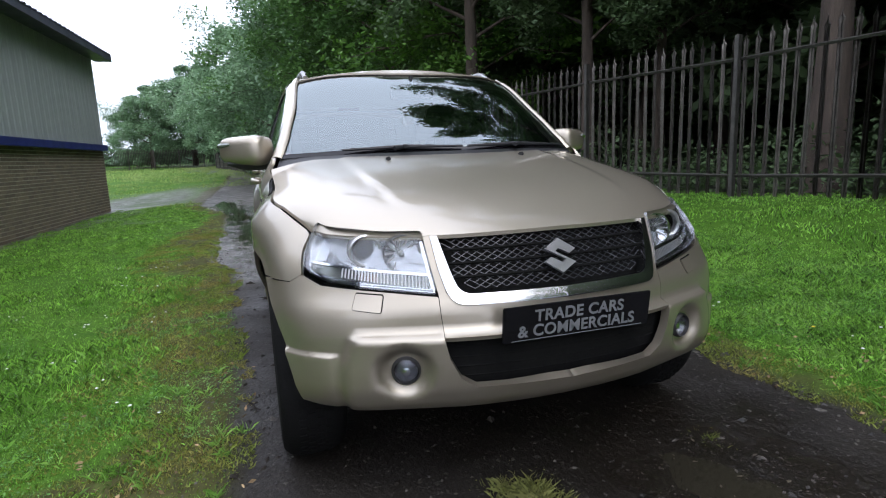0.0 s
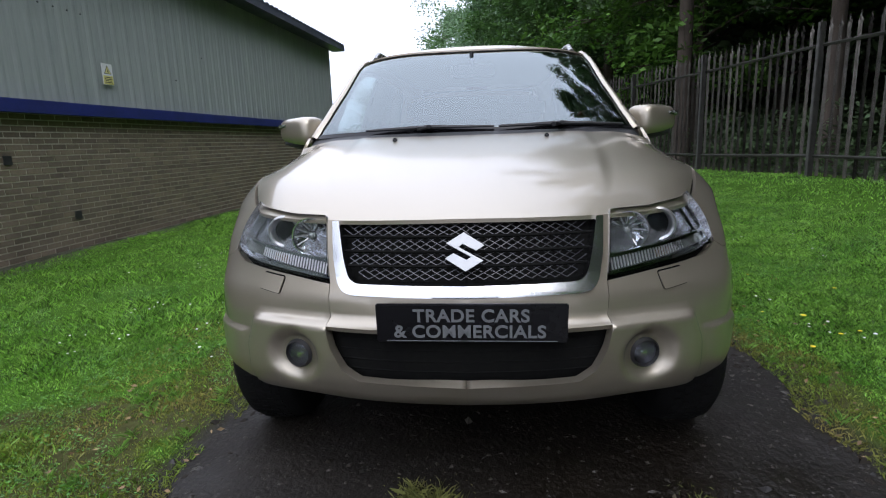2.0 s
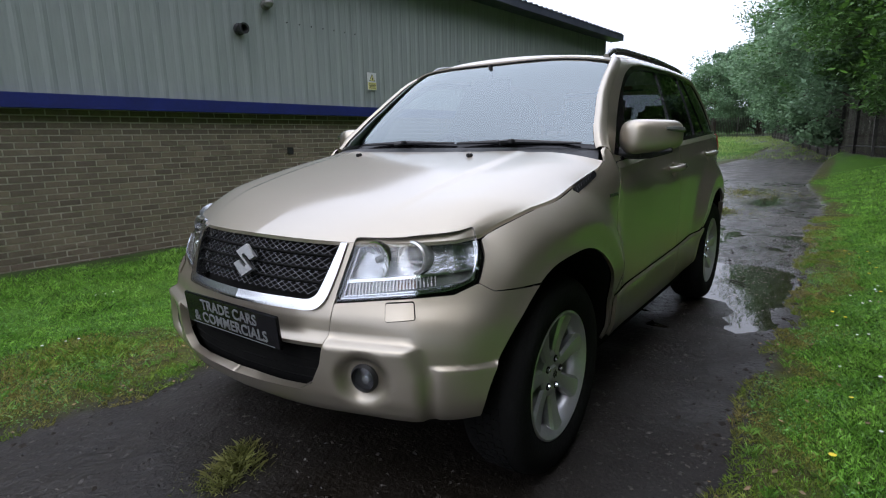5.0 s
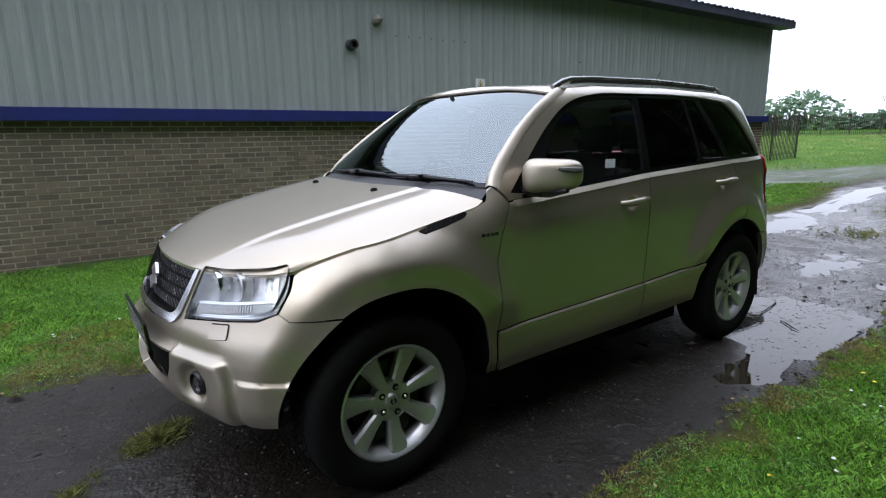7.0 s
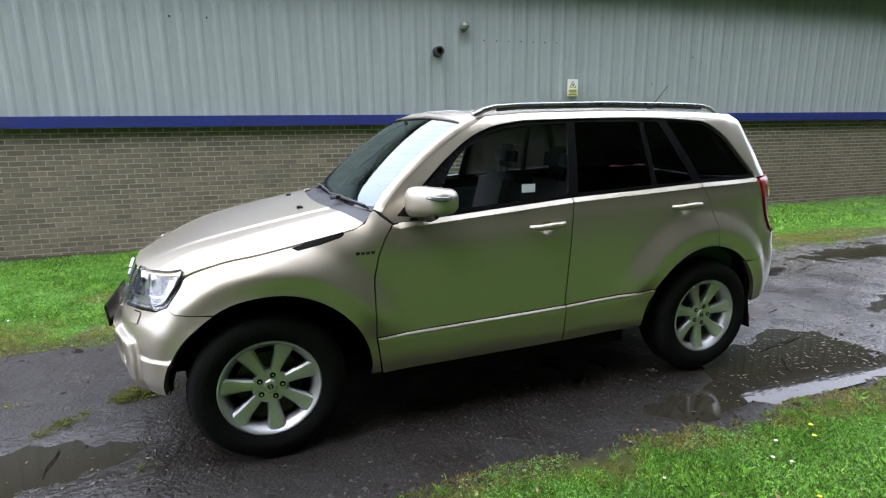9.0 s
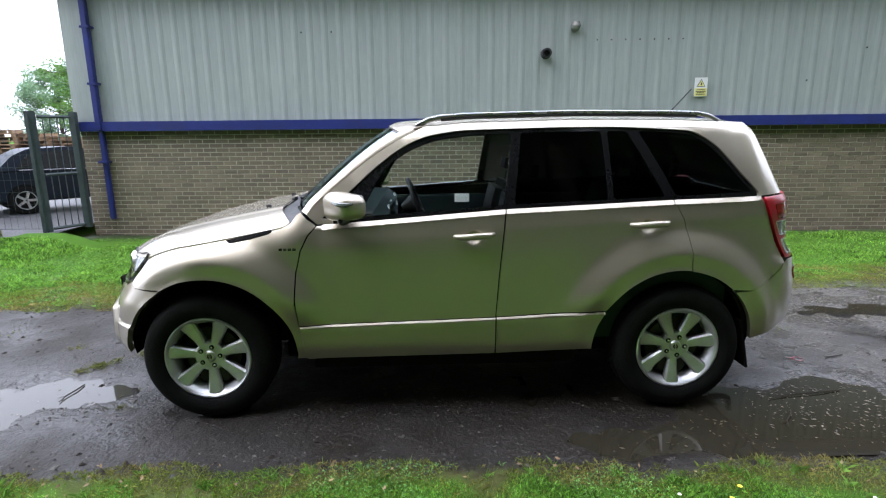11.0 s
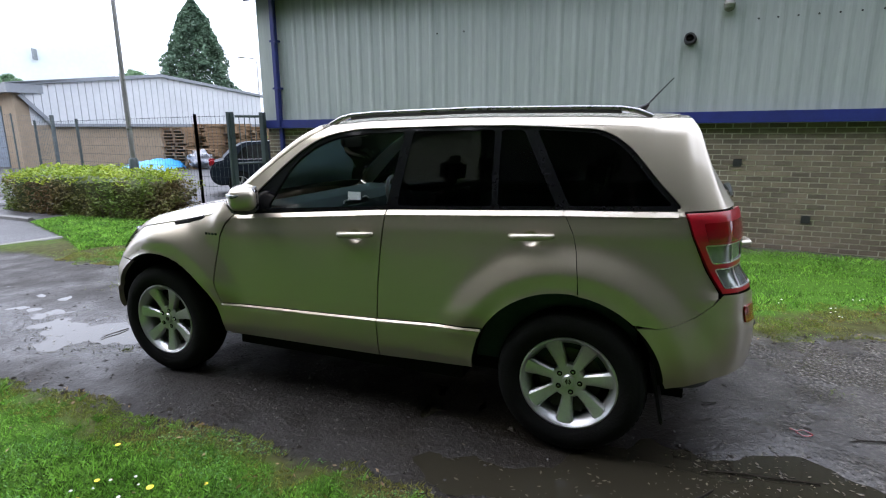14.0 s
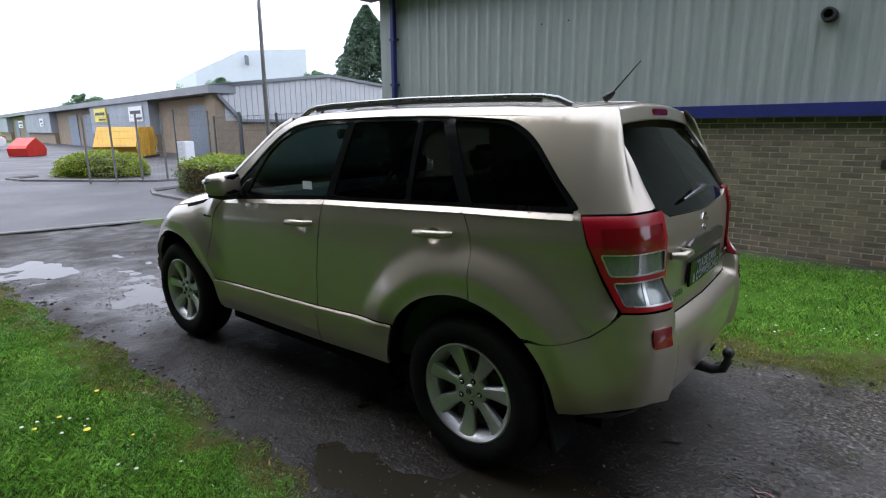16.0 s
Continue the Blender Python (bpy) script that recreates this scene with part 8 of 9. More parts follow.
# other parked cars, far off
def small_car(m, paint, label):
    c = thing("car", m, label, "car", "cars parked in the yard")
    low_p = [(-2.2, 0.45), (-2.25, 0.75), (-2.1, 1.02), (-1.75, 1.10), (0.0, 1.10), (1.1, 1.06), (1.9, 0.96), (2.2, 0.8), (2.25, 0.5), (2.1, 0.28), (-2.0, 0.3)]
    bm = bmesh.new()
    prism(bm, round_poly(low_p, 0.10, 4), 1.78, Matrix.Translation((0, -0.89, 0)))
    bmesh.ops.bevel(bm, geom=[ed for ed in bm.edges if abs(ed.verts[0].co.y - ed.verts[1].co.y) < 0.01], offset=0.05, segments=3, affect="EDGES", clamp_overlap=True)
    part("body", bm, paint, c, smooth=True, angle=30)
    top_p = [(-1.85, 1.09), (-1.5, 1.45), (-1.15, 1.62), (-0.2, 1.66), (0.45, 1.55), (1.15, 1.08)]
    bm = bmesh.new()
    prism(bm, round_poly(top_p, 0.10, 4), 1.74, Matrix.Translation((0, -0.87, 0)))
    for v in bm.verts:
        v.co.y *= 1 - 0.30 * (v.co.z - 1.08)
    part("cabin", bm, paint, c, smooth=True, angle=30)
    glass_p = round_poly([(-1.45, 1.12), (-1.25, 1.42), (-1.0, 1.54), (-0.2, 1.58), (0.38, 1.48), (0.95, 1.08)], 0.06, 3)
    for sgn in (1, -1):
        for lo_, hi_ in ((-1.5, -0.45), (-0.40, 0.30), (0.34, 1.0)):
            q = []
            for (xa, za), (xb, zb) in zip(glass_p, glass_p[1:] + glass_p[:1]):
                if lo_ <= xa <= hi_:
                    q.append((xa, za))
                cuts = [c_ for c_ in (lo_, hi_) if min(xa, xb) < c_ < max(xa, xb)]
                for c_ in sorted(cuts, key=lambda c_: abs(c_ - xa)):
                    q.append((c_, za + (zb - za) * (c_ - xa) / (xb - xa)))
            bm = bmesh.new()
            vs = [bm.verts.new((x, (0.87 * (1 - 0.30 * (z - 1.08)) + 0.004) * sgn, z)) for x, z in dict.fromkeys(q)]
            if len(vs) > 2:
                bm.faces.new(vs if sgn < 0 else vs[::-1])
                part("window_pane", bm, M_TRIM, c)
            else:
                bm.free()
    for x in (-1.35, 1.35):
        for sgn in (1, -1):
            w = new("wheel")
            w.parent = c
            w.matrix_local = Matrix.Translation((x, 0.815 * sgn, 0.34)) @ Matrix.Rotation(radians(-90 * sgn), 4, "X")
            bm = bmesh.new()
            lathe(bm, [(0, -0.1), (0.33, -0.1), (0.345, -0.06), (0.345, 0.07), (0.33, 0.105), (0.235, 0.11), (0.235, 0.06), (0, 0.06)], 28)
            part("tyre", bm, M_RUBBER, w, smooth=True)
            bm = bmesh.new()
            for k in range(5):
                box(bm, 0.02, 0.23, -0.03, 0.03, 0.075, 0.10, 0, Matrix.Rotation(k * math.tau / 5, 4, "Z"))
            lathe(bm, [(0.215, 0.07), (0.235, 0.112), (0.225, 0.112), (0.21, 0.075)], 28)
            part("rim", bm, M_ALLOY, w)
    for sgn in (1, -1):
        bm = bmesh.new()
        tube(bm, [(-1.40, 0.893 * sgn, 1.10), (0.92, 0.895 * sgn, 1.06)], 0.012, 4)
        part("window_strip", bm, M_CHROME, c)
        for x in (-1.35, 1.35):
            # flat dark disc on the uncut body side, for the arch's shade
            bm = bmesh.new()
            lathe(bm, [(0.0, 0.0), (0.385, 0.0), (0.385, 0.022), (0.0, 0.022)], 24, Matrix.Translation((x, 0.872 * sgn, 0.36)) @ Matrix.Rotation(radians(-90 * sgn), 4, "X"))
            part("arch_shade_disc", bm, M_GAP, c)
        bm = bmesh.new()
        box(bm, -2.24, -2.06, 0.70 * sgn - 0.12, 0.70 * sgn + 0.12, 0.90, 1.08, 0.03)
        part("tail_lamp", bm, M_REDLENS, c, smooth=True)
        bm = bmesh.new()
        tube(bm, [(0.75, 0.86 * sgn, 1.1), (0.74, 1.0 * sgn, 1.12)], [0.06, 0.07], 8)
        part("door_mirror", bm, paint, c, smooth=True)
    return c


M_CARDARK = surface("dark_blue_car_paint", (0.012, 0.016, 0.024), (0.015, 0.02, 0.03), 3, 0.4, 0.0, spec=0.08)
M_CARWHITE = surface("white_car_paint", (0.7, 0.71, 0.72), (0.66, 0.67, 0.68), 3, 0.25, coat=1.0)
small_car(place(7.95, -8.85, 0.02, radians(-135)) @ Matrix.Scale(0.80, 4), M_CARDARK, "dark blue parked car behind the gate")
small_car(place(52.0, -7.5, 0.0, radians(80)), M_CARWHITE, "white car parked far off in the yard")

# far warehouse, conifer and trees
wh = thing("warehouse", Matrix.Identity(4), "large far warehouse with haze mixed into its pale colour", "building")
bm = bmesh.new()
a, b, c, d = (95.1, -48.6), (91.1, -55.3), (84.5, -64.8), (110, -75)
lo, hi = [], []
for (x, y), z in ((a, 11.5), (b, 15.3), (c, 15.9), (d, 15.9), ((118, -56), 11.5)):
    lo.append(bm.verts.new((x, y, 0)))
    hi.append(bm.verts.new((x, y, z)))
for i in range(5):
    k = (i + 1) % 5
    bm.faces.new((lo[i], lo[k], hi[k], hi[i]))
bm.faces.new(hi)
# walls take the paled colour in place of real haze
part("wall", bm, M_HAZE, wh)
bm = bmesh.new()
box(bm, -0.9, 0.9, -0.1, 0.1, -0.8, 0.8, 0, place(90.2, -56.0, 13.6, radians(-55)))
part("louvre", bm, M_ROOFGREY, wh)


def conifer(x, y, h, w, seed, label):
    rng = np.random.RandomState(seed)
    t = thing("conifer", place(x, y, -0.2), label, "tree")
    bm = bmesh.new()
    tube(bm, [(0, 0, 0), (0.1, 0, h * 0.5), (0, 0, h * 0.98)], [0.35, 0.2, 0.03], 8)
    part("trunk", bm, M_BARK, t)
    n = 46000
    z = rng.rand(n) ** 1.1
    prof = np.interp(z, [0, 0.1, 0.35, 0.7, 0.9, 1.0], [0.7, 1.0, 0.9, 0.55, 0.28, 0.04])
    a = rng.rand(n) * math.tau
    lumps = 1 + 0.34 * value_noise(a * 3, z * h, 1.1, seed) + 0.15 * value_noise(a * 8, z * h, 0.6, seed + 1)
    r = w * prof * lumps * np.sqrt(0.45 + 0.55 * rng.rand(n))
    p = np.stack([r * np.cos(a), r * np.sin(a), 0.4 + z * (h - 0.4) - 0.25 * r], 1)
    me = leaf_mesh(rng, p, 0.15)
    me.materials.append(M_NEEDLE)
    o = new("crown", me)
    o.parent = t


conifer(33.6, -31.9, 11.9, 3.5, 5, "tall dark green conifer behind the low units")
for x, y, s, z in ((44, -35.3, 0.62, 1.2), (46.5, -37.5, 0.6, 0.8), (50, -27.0, 0.55, 1.1), (41.5, -38, 0.6, 1.0), (31, -45, 0.75, 0.0), (95, -30, 0.9, -2.0)):
    plant_tree("bluish", x, y, s, rt.uniform(0, 6.28), "round leafy tree behind the units", z)
plant_tree("bright", 22.5, -37, 1.0, 1.0, "thin-crowned tree beyond the yard", -0.1)
plant_tree("broad", 19.0, -37, 0.7, 2.0, "leafy tree beyond the yard", -0.1)


# ---- small growth and litter on the ground ----
def blades(rng, x, y, h, w, lean, base=None):
    """One bent grass blade (two triangles) for each place."""
    n = len(x)
    z = (ground_z(x, y) if base is None else base) - 0.004
    a = rng.rand(n) * math.tau
    dx, dy = np.cos(a), np.sin(a)
    l_ = lean * rng.rand(n) * h
    b = rng.rand(n) * math.tau
    lx, ly = np.cos(b) * l_, np.sin(b) * l_
    v = np.stack([np.stack([x - dx * w, y - dy * w, z], 1), np.stack([x + dx * w, y + dy * w, z], 1),
                  np.stack([x + dx * w * 0.6 + lx * 0.45, y + dy * w * 0.6 + ly * 0.45, z + h * 0.62], 1), np.stack([x + lx, y + ly, z + h * (1 - 0.25 * rng.rand(n))], 1)], 1).reshape(-1, 3)
    me = bpy.data.meshes.new("grass")
    me.vertices.add(n * 4)
    me.vertices.foreach_set("co", v.reshape(-1).astype(np.float32))
    me.loops.add(n * 4)
    me.loops.foreach_set("vertex_index", np.arange(n * 4, dtype=np.int32))
    me.polygons.add(n)
    me.polygons.foreach_set("loop_start", np.arange(0, n * 4, 4, dtype=np.int32))
    me.update(calc_edges=True)
    return me


rng = np.random.RandomState(77)


def verge_points(n, x0, x1, left, reach, power=1.0):
    x = rng.uniform(x0, x1, n)
    if left:
        y = edge_left(x) - 0.02 + rng.rand(n) ** power * reach
        ok = y < fence_y(x) + 0.5
    else:
        y = edge_right(x) + 0.02 - rng.rand(n) ** power * reach
        ok = y > wall_y(x) + 0.25 + 0.12 * value_noise(x, y, 0.3, 47)
    return x[ok], y[ok]


for left, n, x0, x1, reach, pw in ((True, 190000, -6.5, 5.0, 2.6, 1.25), (False, 130000, -6.0, 5.8, 4.6, 1.15), (True, 100000, -4.2, 1.6, 1.5, 1.0), (False, 60000, 0.3, 4.4, 2.4, 1.0), (True, 40000, -16, -6.0, 5.0, 1.0), (False, 36000, -14.5, -6.0, 4.0, 1.0), (True, 46000, -6.8, 5.5, 5.6, 0.6)):
    x, y = verge_points(n, x0, x1, left, reach, pw)
    dist = np.where(y > 0, y - edge_left(x), edge_right(x) - y)
    patch = 0.6 + 0.5 * value_noise(x, y, 0.45, 41) + 0.25 * value_noise(x, y, 0.13, 42)
    h = (0.020 + 0.030 * smooth01(0.0, 0.7, dist)) * np.clip(patch, 0.25, 1.4) * rng.uniform(0.6, 1.4, len(x))
    near = x0 > -6.6
    w = rng.uniform(0.0020, 0.0042, len(x)) * (1.0 if near else 2.2)
    thin = worn_reach(x, y)
    dry = (dist < thin) & (rng.rand(len(x)) < 0.74)
    h = np.where(dist < thin, h * 0.75, h)
    bald = (value_noise(x, y, 0.30, 44) > 0.30) & (dist < thin * 0.8)
    for sel, mat_, lb in ((~dry, M_GRASS, "short bright green wet grass on the verge"), (dry & ~bald, M_DRYGRASS, "worn yellowish grass along the track edge")):
        me = blades(rng, x[sel], y[sel], h[sel], w[sel], 1.1)
        me.materials.append(mat_)
        tagged(new("grass", me), lb, "grass", kind="stuff")
for left, n, reach in ((True, 42000, 0.34), (False, 90000, 0.95)):
    x = rng.uniform(-6.5, 5.5, n)
    dd_ = rng.rand(n) ** 1.4 * reach - 0.07
    y = edge_left(x) + dd_ if left else edge_right(x) - dd_
    ok = value_noise(x, y, 0.22, 45) + 0.5 * value_noise(x, y, 0.07, 46) > -0.25
    x, y = x[ok], y[ok]
    me = blades(rng, x, y, rng.uniform(0.008, 0.028, len(x)), rng.uniform(0.0012, 0.0026, len(x)), 1.5)
    me.materials.append(M_DRYGRASS)
    tagged(new("grass", me), "worn yellowish grass along the track edge", "grass", kind="stuff")
# rough grass of the field beyond the building
n = 70000
x = -13.5 - rng.rand(n) ** 1.5 * 60
y = rng.uniform(-30, 4, n)
ok = (np.minimum(y, 3.0) == y) & ((x < -15.6) | (y > wall_y(x) + 0.3)) & (value_noise(x, y, 2.3, 71) + 0.5 * value_noise(x, y, 0.7, 72) > -0.35) & ((y < edge_right(x) - 0.2) | (x < -24)) & (np.abs(x + 19) / 9 + np.abs(y + 4.5) / 6 > 0.75)
x, y = x[ok], y[ok]
far = np.clip(-x / 20, 0.8, 3.0)
me = blades(rng, x, y, rng.uniform(0.05, 0.16, len(x)) * (0.6 + 0.25 * far), rng.uniform(0.006, 0.012, len(x)) * far, 1.0)
me.materials.append(M_FIELD)
tagged(new("grass", me), "rough pale grass of the field beyond the building", "grass", kind="stuff")
# clover and small broad leaves in patches, and taller tufts, through the turf
for left, n, x0, x1, reach in ((True, 60000, -5.0, 3.0, 2.2), (False, 60000, -1.0, 5.2, 3.4)):
    x, y = verge_points(n, x0, x1, left, reach, 1.1)
    ok = value_noise(x, y, 0.38, 61) + 0.6 * value_noise(x, y, 0.12, 62) > 0.12
    x, y = x[ok], y[ok]
    p = np.stack([x, y, ground_z(x, y) + 0.008 + 0.026 * rng.rand(len(x))], 1)
    me = leaf_mesh(rng, p, 0.0065, 0.25)
    me.materials.append(M_CLOVER)
    tagged(new("clover", me), "low clover and plantain leaves in the mown grass", "clover", kind="stuff")
for left, clumps, x0, x1, reach in ((True, 900, -5.0, 3.4, 2.6), (False, 1100, -2.0, 5.2, 4.0)):
    cx_, cy_ = verge_points(clumps, x0, x1, left, reach, 1.0)
    k = rng.randint(0, len(cx_), 26000)
    q, a = np.abs(rng.randn(26000)) * 0.022, rng.rand(26000) * math.tau
    me = blades(rng, cx_[k] + q * np.cos(a), cy_[k] + q * np.sin(a), rng.uniform(0.018, 0.050, 26000), rng.uniform(0.0010, 0.0020, 26000), 1.3)
    me.materials.append(M_TUFTG)
    tagged(new("grass", me), "longer tufts of grass standing out of the mown verge", "grass", kind="stuff")
# fallen leaves and bits of bark on the turf by the track
n = 700
x, y = rng.uniform(-4.5, 5.0, n), np.zeros(n)
dd_ = rng.rand(n) ** 1.5 * 0.9 - 0.1
y = np.where(rng.rand(n) < 0.5, edge_left(x) + dd_, edge_right(x) - dd_)
me = leaf_mesh(rng, np.stack([x, y, ground_z(x, y) + 0.014 + 0.012 * rng.rand(n)], 1), 0.013, 0.3)
me.materials.append(surface("dead_leaf", (0.16, 0.085, 0.035), (0.30, 0.22, 0.11), 20, 0.7, island=0.5))
tagged(new("dead_leaves", me), "scattered brown dead leaves on the verge", "leaves", kind="stuff")
# grass in front of the hedge bed
pts_ = [(5.6, -1.5), (6.6, -2.0), (8.9, -2.90), (9.0, -3.55), (6.9, -3.55), (6.6, -5.2), (5.3, -5.2)]


def verge_z(x, y):
    """Follows the ground, rising to lie over the edge of the asphalt."""
    road_x = 7.35 + np.clip(0.3 * y, -1.2, 0.8)
    k = smooth01(road_x - 0.9, road_x - 0.08, x)
    return (ground_z(x, y) + 0.004) * (1 - k) + 0.024 * k


gx2, gy2 = np.arange(5.3, 9.05, 0.1), np.arange(-5.2, -1.45, 0.1)
bm = bmesh.new()
vg = {}
for a in gx2:
    for b in gy2:
        cell = [(a, b), (a + 0.1, b), (a + 0.1, b + 0.1), (a, b + 0.1)]
        if inside(np.array([(a + 0.05, b + 0.05)]), pts_)[0]:
            q = []
            for x_, y_ in cell:
                key = (round(x_, 3), round(y_, 3))
                if key not in vg:
                    vg[key] = bm.verts.new((x_, y_, float(verge_z(x_, y_))))
                q.append(vg[key])
            bm.faces.new(q)
tagged(part("verge", bm, surface("turf", (0.04, 0.105, 0.012), (0.07, 0.15, 0.02), 90, 0.9, spec=0.04), smooth=True, angle=60), "strip of mown grass beside the hedge bed", "grass", kind="structure")
n = 30000
x, y = rng.uniform(5.3, 8.7, n), rng.uniform(-4.7, -1.5, n)
ok = inside(np.stack([x, y], 1), pts_)
me = blades(rng, x[ok], y[ok], rng.uniform(0.035, 0.07, ok.sum()), rng.uniform(0.004, 0.007, ok.sum()), 1.0, verge_z(x[ok], y[ok]))
me.materials.append(M_GRASS)
tagged(new("grass", me), "short bright green wet grass on the verge", "grass", kind="stuff")
# grass tufts growing on the track ahead of the car
tx, ty, th = [], [], []
for cx, cy, r, n, tall in ((2.03, -0.12, 0.075, 900, 0.055), (2.12, -0.05, 0.05, 260, 0.035), (1.94, -0.20, 0.05, 240, 0.035), (2.38, 0.13, 0.06, 260, 0.03), (2.47, 0.19, 0.05, 140, 0.025), (2.30, 0.05, 0.04, 90, 0.02), (2.75, -0.22, 0.06, 90, 0.025), (1.92, 0.72, 0.06, 70, 0.02), (3.6, -0.5, 0.25, 120, 0.03), (-2.75, -0.3, 0.08, 40, 0.02), (-6.5, 0.1, 0.5, 500, 0.06), (-9.5, 0.0, 0.9, 1000, 0.07)):
    a, q = rng.rand(n) * math.tau, np.abs(rng.randn(n)) * r
    tx.append(cx + q * np.cos(a) * 1.5)
    ty.append(cy + q * np.sin(a))
    th.append(tall * np.exp(-(q / r) ** 2 * 0.5) * rng.uniform(0.3, 1.3, n) + 0.006)
tx, ty, th = np.concatenate(tx), np.concatenate(ty), np.concatenate(th)
me = blades(rng, tx, ty, th, rng.uniform(0.0006, 0.0013, len(tx)), 1.5)
me.materials.append(M_TUFT)
tagged(new("grass_tufts", me), "thin yellow-green grass tufts growing through the track", "grass", kind="stuff")


def flower(name, x, y, r, petal, label, h=0.045):
    f = thing(name, Matrix.Translation((x, y, float(ground_z(x, y)))), label, "flower", name + "s in the grass")
    bm = bmesh.new()
    tube(bm, [(0, 0, 0), (0.004, 0.002, h)], 0.0015, 4)
    part("stem", bm, M_GRASS, f)
    bm = bmesh.new()
    lathe(bm, [(0, 0.004), (r * 0.5, 0.003), (r, 0.0), (r * 0.9, -0.003), (0, -0.004)], 9, Matrix.Translation((0.004, 0.002, h)))
    part("head", bm, petal, f)
    return f


base_d = flower("dandelion", 0.3, 1.9, 0.017, M_PETAL, "yellow dandelion flower in the grass")
base_w = flower("daisy", 0.6, 2.1, 0.010, M_DAISY, "small white daisy in the grass", 0.035)
rf2 = random.Random(12)
for k in range(26):
    x, y = rf2.uniform(-3.6, 2.4), 1.62 + abs(rf2.gauss(0, 0.55))
    copy_thing(base_d, Matrix.Translation((x, y, float(ground_z(x, y)))) @ Matrix.Scale(rf2.uniform(0.5, 0.8), 4))
for k in range(150):
    if k % 3 == 0:
        cx_, cy_ = rf2.uniform(-3.5, 3.5), (1.75 + abs(rf2.gauss(0, 0.6))) if rf2.random() < 0.6 else (-1.5 - abs(rf2.gauss(0, 0.9)))
    x, y = cx_ + rf2.gauss(0, 0.10), cy_ + rf2.gauss(0, 0.08)
    copy_thing(base_w, Matrix.Translation((x, y, float(ground_z(x, y)))) @ Matrix.Scale(rf2.uniform(0.6, 0.95), 4))

# loose chippings, clods and bits of bark
def chips(n, xr, yr, size, seed, edge=False):
    r = np.random.RandomState(seed)
    V, F = [], []
    x = r.uniform(*xr, n)
    y = r.uniform(*yr, n)
    if edge:
        y = np.where(r.rand(n) < 0.6, edge_left(x) - np.abs(r.randn(n)) * 0.12, edge_right(x) + np.abs(r.randn(n)) * 0.12)
    z = ground_z(x, y)
    s = size * np.exp(r.randn(n) * 0.55)
    for i in range(n):
        k = len(V)
        a = r.rand() * math.tau
        ca, sa = math.cos(a), math.sin(a)
        sx, sy, sz = s[i] * r.uniform(0.7, 1.6), s[i] * r.uniform(0.5, 1), s[i] * r.uniform(0.3, 0.7)
        for px_, py_, pz_ in ((1, 0, 0), (0.2, 0.9, 0.1), (-0.9, 0.3, 0), (-0.3, -0.9, 0.1), (0.1, 0.05, 1), (0.4, -0.5, 0.6)):
            V.append((x[i] + (px_ * sx * ca - py_ * sy * sa), y[i] + (px_ * sx * sa + py_ * sy * ca), z[i] - 0.15 * sz + pz_ * sz))
        F += [(k, k + 1, k + 4), (k + 1, k + 2, k + 4), (k + 2, k + 3, k + 4), (k + 3, k + 5, k + 4), (k + 5, k, k + 4), (k + 3, k, k + 5)]
    return V, F


V, F = chips(26000, (-7.0, 5.0), (-1.25, 1.45), 0.0046, 5)
V2, F2 = chips(900, (-6, 5), (-1.2, 1.45), 0.008, 6, True)
o = mesh_ob("chippings", V + V2, F + [tuple(i + len(V) for i in f) for f in F2], M_STONE)
tagged(o, "dark wet chippings scattered over the track", "gravel", kind="stuff")
M_CLOD = surface("dark_clod", (0.018, 0.015, 0.012), (0.03, 0.025, 0.02), 20, 0.85, bump=0.5, spec=0.12)
V, F = chips(520, (-5, 5), (-1.15, 1.4), 0.012, 9, True)
V3, F3 = chips(420, (-5.5, 5), (-1.1, 1.35), 0.0085, 19)
F, V = F + [tuple(i + len(V) for i in f) for f in F3], V + V3
o = mesh_ob("clods", V, F, M_CLOD)
tagged(o, "dark clods of soil and bark along the track edge", "clods", kind="stuff")
# bits of leaf and bark floating on the puddles
r = np.random.RandomState(31)
V, F = [], []
for px, py, rx, ry, n in ((-2.35, 0.85, 0.55, 0.40, 480), (-1.9, 1.0, 0.7, 0.36, 110), (-1.1, 1.15, 0.6, 0.2, 60), (2.6, 0.55, 0.8, 0.4, 110), (-4.2, 0.45, 1.0, 0.3, 120), (-4.2, -0.8, 1.0, 0.25, 60)):
    for k in range(n):
        a, q, rot, sz = r.rand() * math.tau, math.sqrt(r.rand()), r.rand() * math.tau, 0.003 + 0.008 * r.rand() ** 2.5
        x, y = px + rx * q * math.cos(a), py + ry * q * math.sin(a)
        z = max(float(ground_z(x, y)), WATER_Z) + 0.0015
        b0 = len(V)
        for u_, v_ in ((-1.5, 0), (0, -0.6), (1.5, 0.1), (0.2, 0.7)):
            V.append((x + sz * (u_ * math.cos(rot) - v_ * math.sin(rot)), y + sz * (u_ * math.sin(rot) + v_ * math.cos(rot)), z + 0.001 * r.rand()))
        F.append((b0, b0 + 1, b0 + 2, b0 + 3))
o = mesh_ob("leaf_litter", V, F, surface("wet_leaf_scrap", (0.105, 0.092, 0.062), (0.028, 0.023, 0.015), 30, 0.45, island=0.7, spec=0.4))
tagged(o, "scraps of leaf and bark floating on the puddles", "litter", kind="stuff")
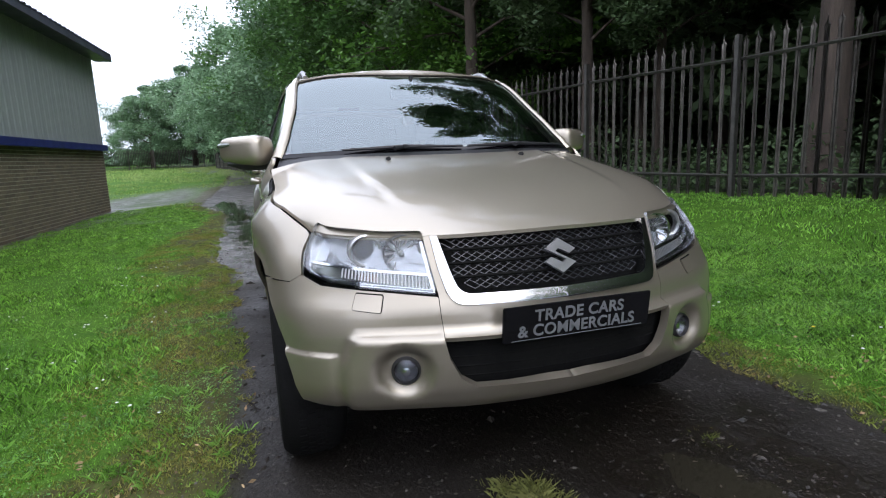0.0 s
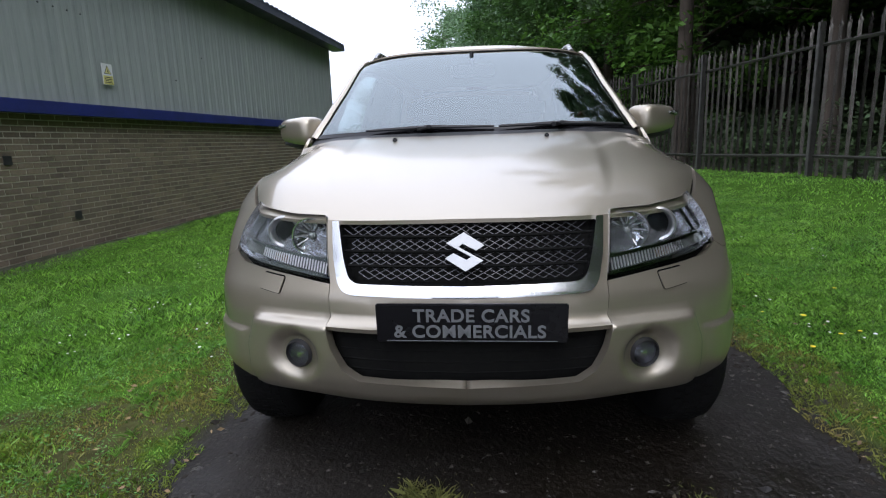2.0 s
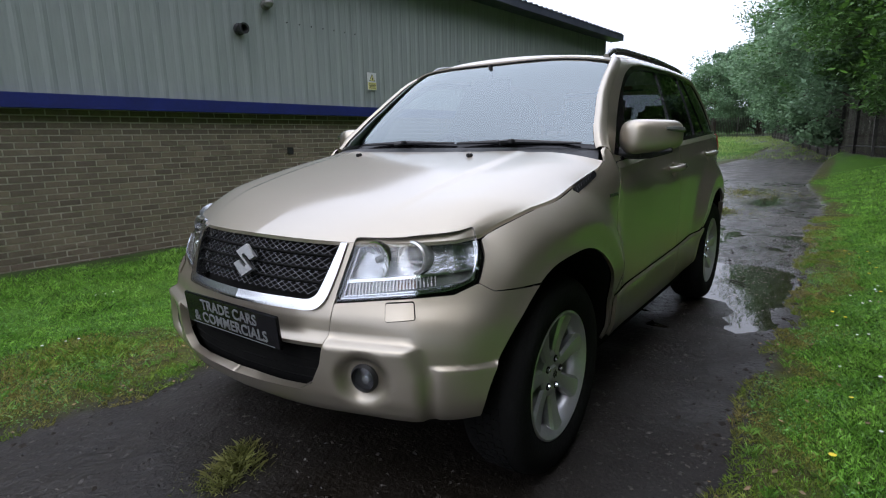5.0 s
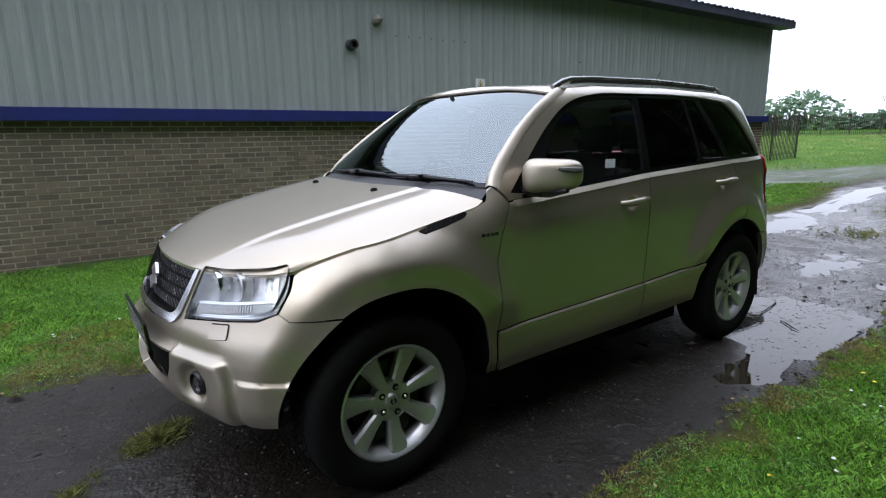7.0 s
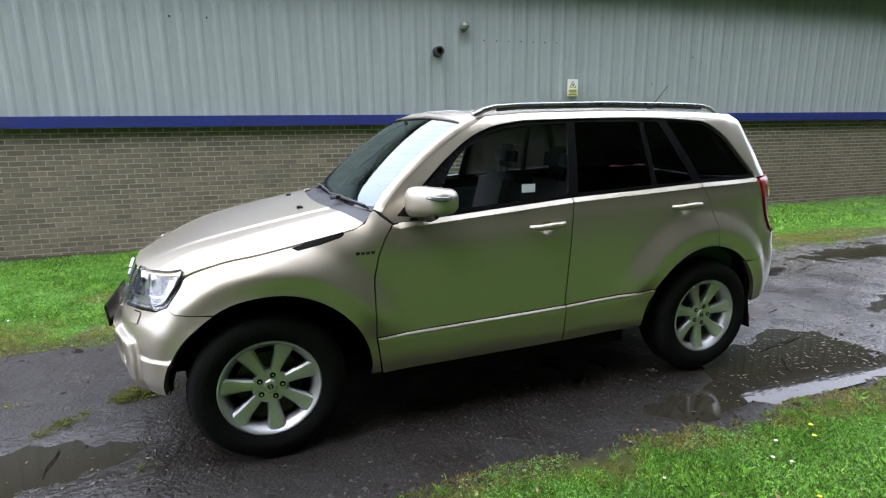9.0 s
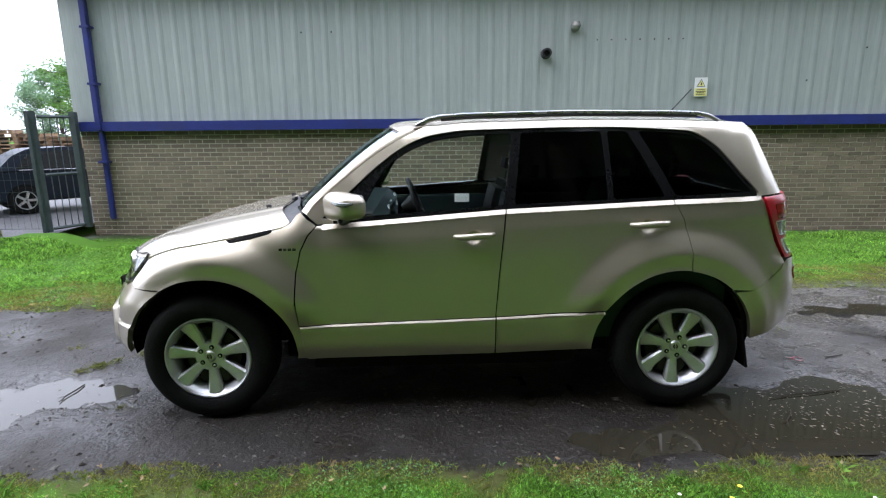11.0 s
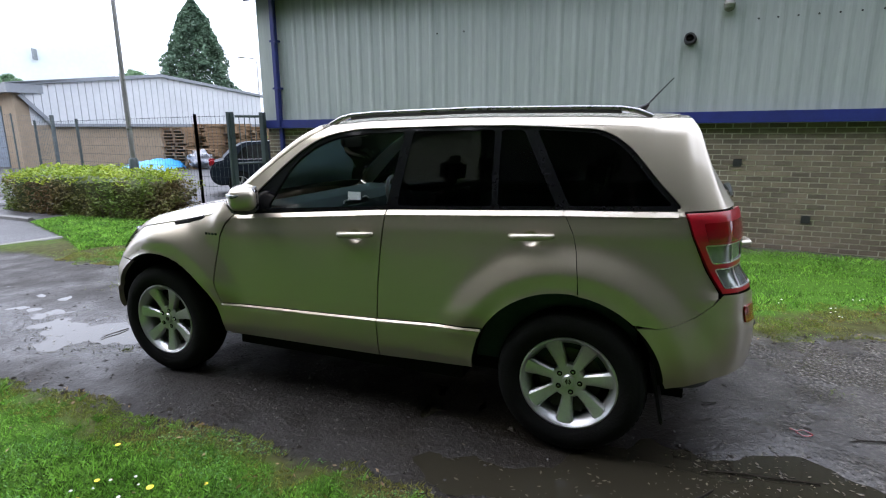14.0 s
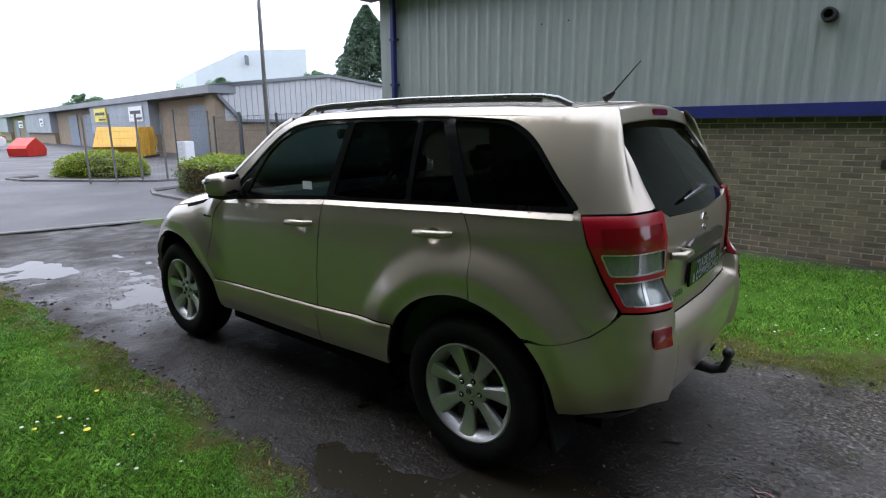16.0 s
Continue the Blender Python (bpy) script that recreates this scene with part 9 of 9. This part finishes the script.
# twigs, a red loop of band and a pale leaf
for x, y, ln, a in ((-1.92, 1.02, 0.22, 0.9), (-2.75, 0.25, 0.20, 0.35), (-2.2, 0.75, 0.5, 0.15), (-2.02, 0.12, 0.10, 0.6), (2.35, 0.5, 0.24, 1.5), (0.9, -1.0, 0.12, 0.4)):
    t = thing("twig", Matrix.Translation((x, y, max(float(ground_z(x, y)), WATER_Z) + 0.006)) @ Matrix.Rotation(a, 4, "Z"), "thin dark wet twig lying on the track", "twig", "twigs on the track")
    bm = bmesh.new()
    tube(bm, [(-ln / 2, 0, 0), (-ln / 6, 0.006, 0.004), (ln / 5, -0.004, 0.003), (ln / 2, 0.008, 0.001)], [0.004, 0.0045, 0.004, 0.002], 5)
    tube(bm, [(ln / 5, -0.004, 0.003), (ln / 3, -0.03, 0.006)], [0.003, 0.0015], 4)
    part("stick", bm, M_CLOD, t)
rb = thing("red_band", Matrix.Translation((-2.46, 0.30, float(ground_z(-2.46, 0.3)) + 0.006)), "red plastic loop lying on the wet track", "band")
bm = bmesh.new()
tube(bm, [(0.038 * math.cos(a), 0.026 * math.sin(a), 0.003 * math.sin(3 * a)) for a in np.linspace(0, 5.6, 24)] + [(0.06, -0.03, 0.0)], 0.004, 6)
part("loop", bm, M_REDDEEP, rb, smooth=True)

# ---- bricks of the long wall ----
BW, BH, J = 0.213, 0.063, 0.012
brick_me = {}


def brick_mesh(w):
    if w not in brick_me:
        bm = bmesh.new()
        box(bm, 0, w, -0.012, 0.0, 0, BH)
        for v in bm.verts:
            if v.co.y > -0.006:
                v.co.x += 0.003 if v.co.x < w / 2 else -0.003
                v.co.z += 0.003 if v.co.z < BH / 2 else -0.003
        me = bpy.data.meshes.new("brick")
        bm.to_mesh(me)
        bm.free()
        me.materials.append(M_BRICK)
        brick_me[w] = me
    return brick_me[w]


rbk = random.Random(5)
V, F = [], []
near_count = 0
row = 0
z = BASE_Z + 0.12
while z + BH < BAND_Z - 0.02:
    s = -0.1125 * (row % 2)
    while s < WALL_LEN:
        a, b = max(s, 0.0), min(s + BW, WALL_LEN)
        w = round(b - a, 4)
        if w > 0.04:
            push = rbk.uniform(-0.0075, -0.0045)
            if 14.2 < a < 19.2 and 0.62 < z < 1.64 and near_count < 300 and (row + int(a / 0.225)) % 1 == 0 and 16.3 < a:
                o = new("brick", brick_mesh(BW if abs(w - BW) < 1e-3 else w))
                o.parent = brick_wall
                o.matrix_local = Matrix.Translation((a, push, z))
                near_count += 1
            else:
                k = len(V)
                c = 0.003
                V += [(a, push - 0.013, z), (b, push - 0.013, z), (b, push - 0.013, z + BH), (a, push - 0.013, z + BH), (a + c, push, z + c), (b - c, push, z + c), (b - c, push, z + BH - c), (a + c, push, z + BH - c)]
                F += [(k + 4, k + 5, k + 6, k + 7), (k, k + 1, k + 5, k + 4), (k + 1, k + 2, k + 6, k + 5), (k + 2, k + 3, k + 7, k + 6), (k + 3, k, k + 4, k + 7)]
        s += BW + J
    z += BH + J
    row += 1
me = bpy.data.meshes.new("bricks")
me.from_pydata(V, [], F)
me.materials.append(M_BRICKS)
o = new("bricks", me)
o.parent = brick_wall
o["kind"] = "stuff"
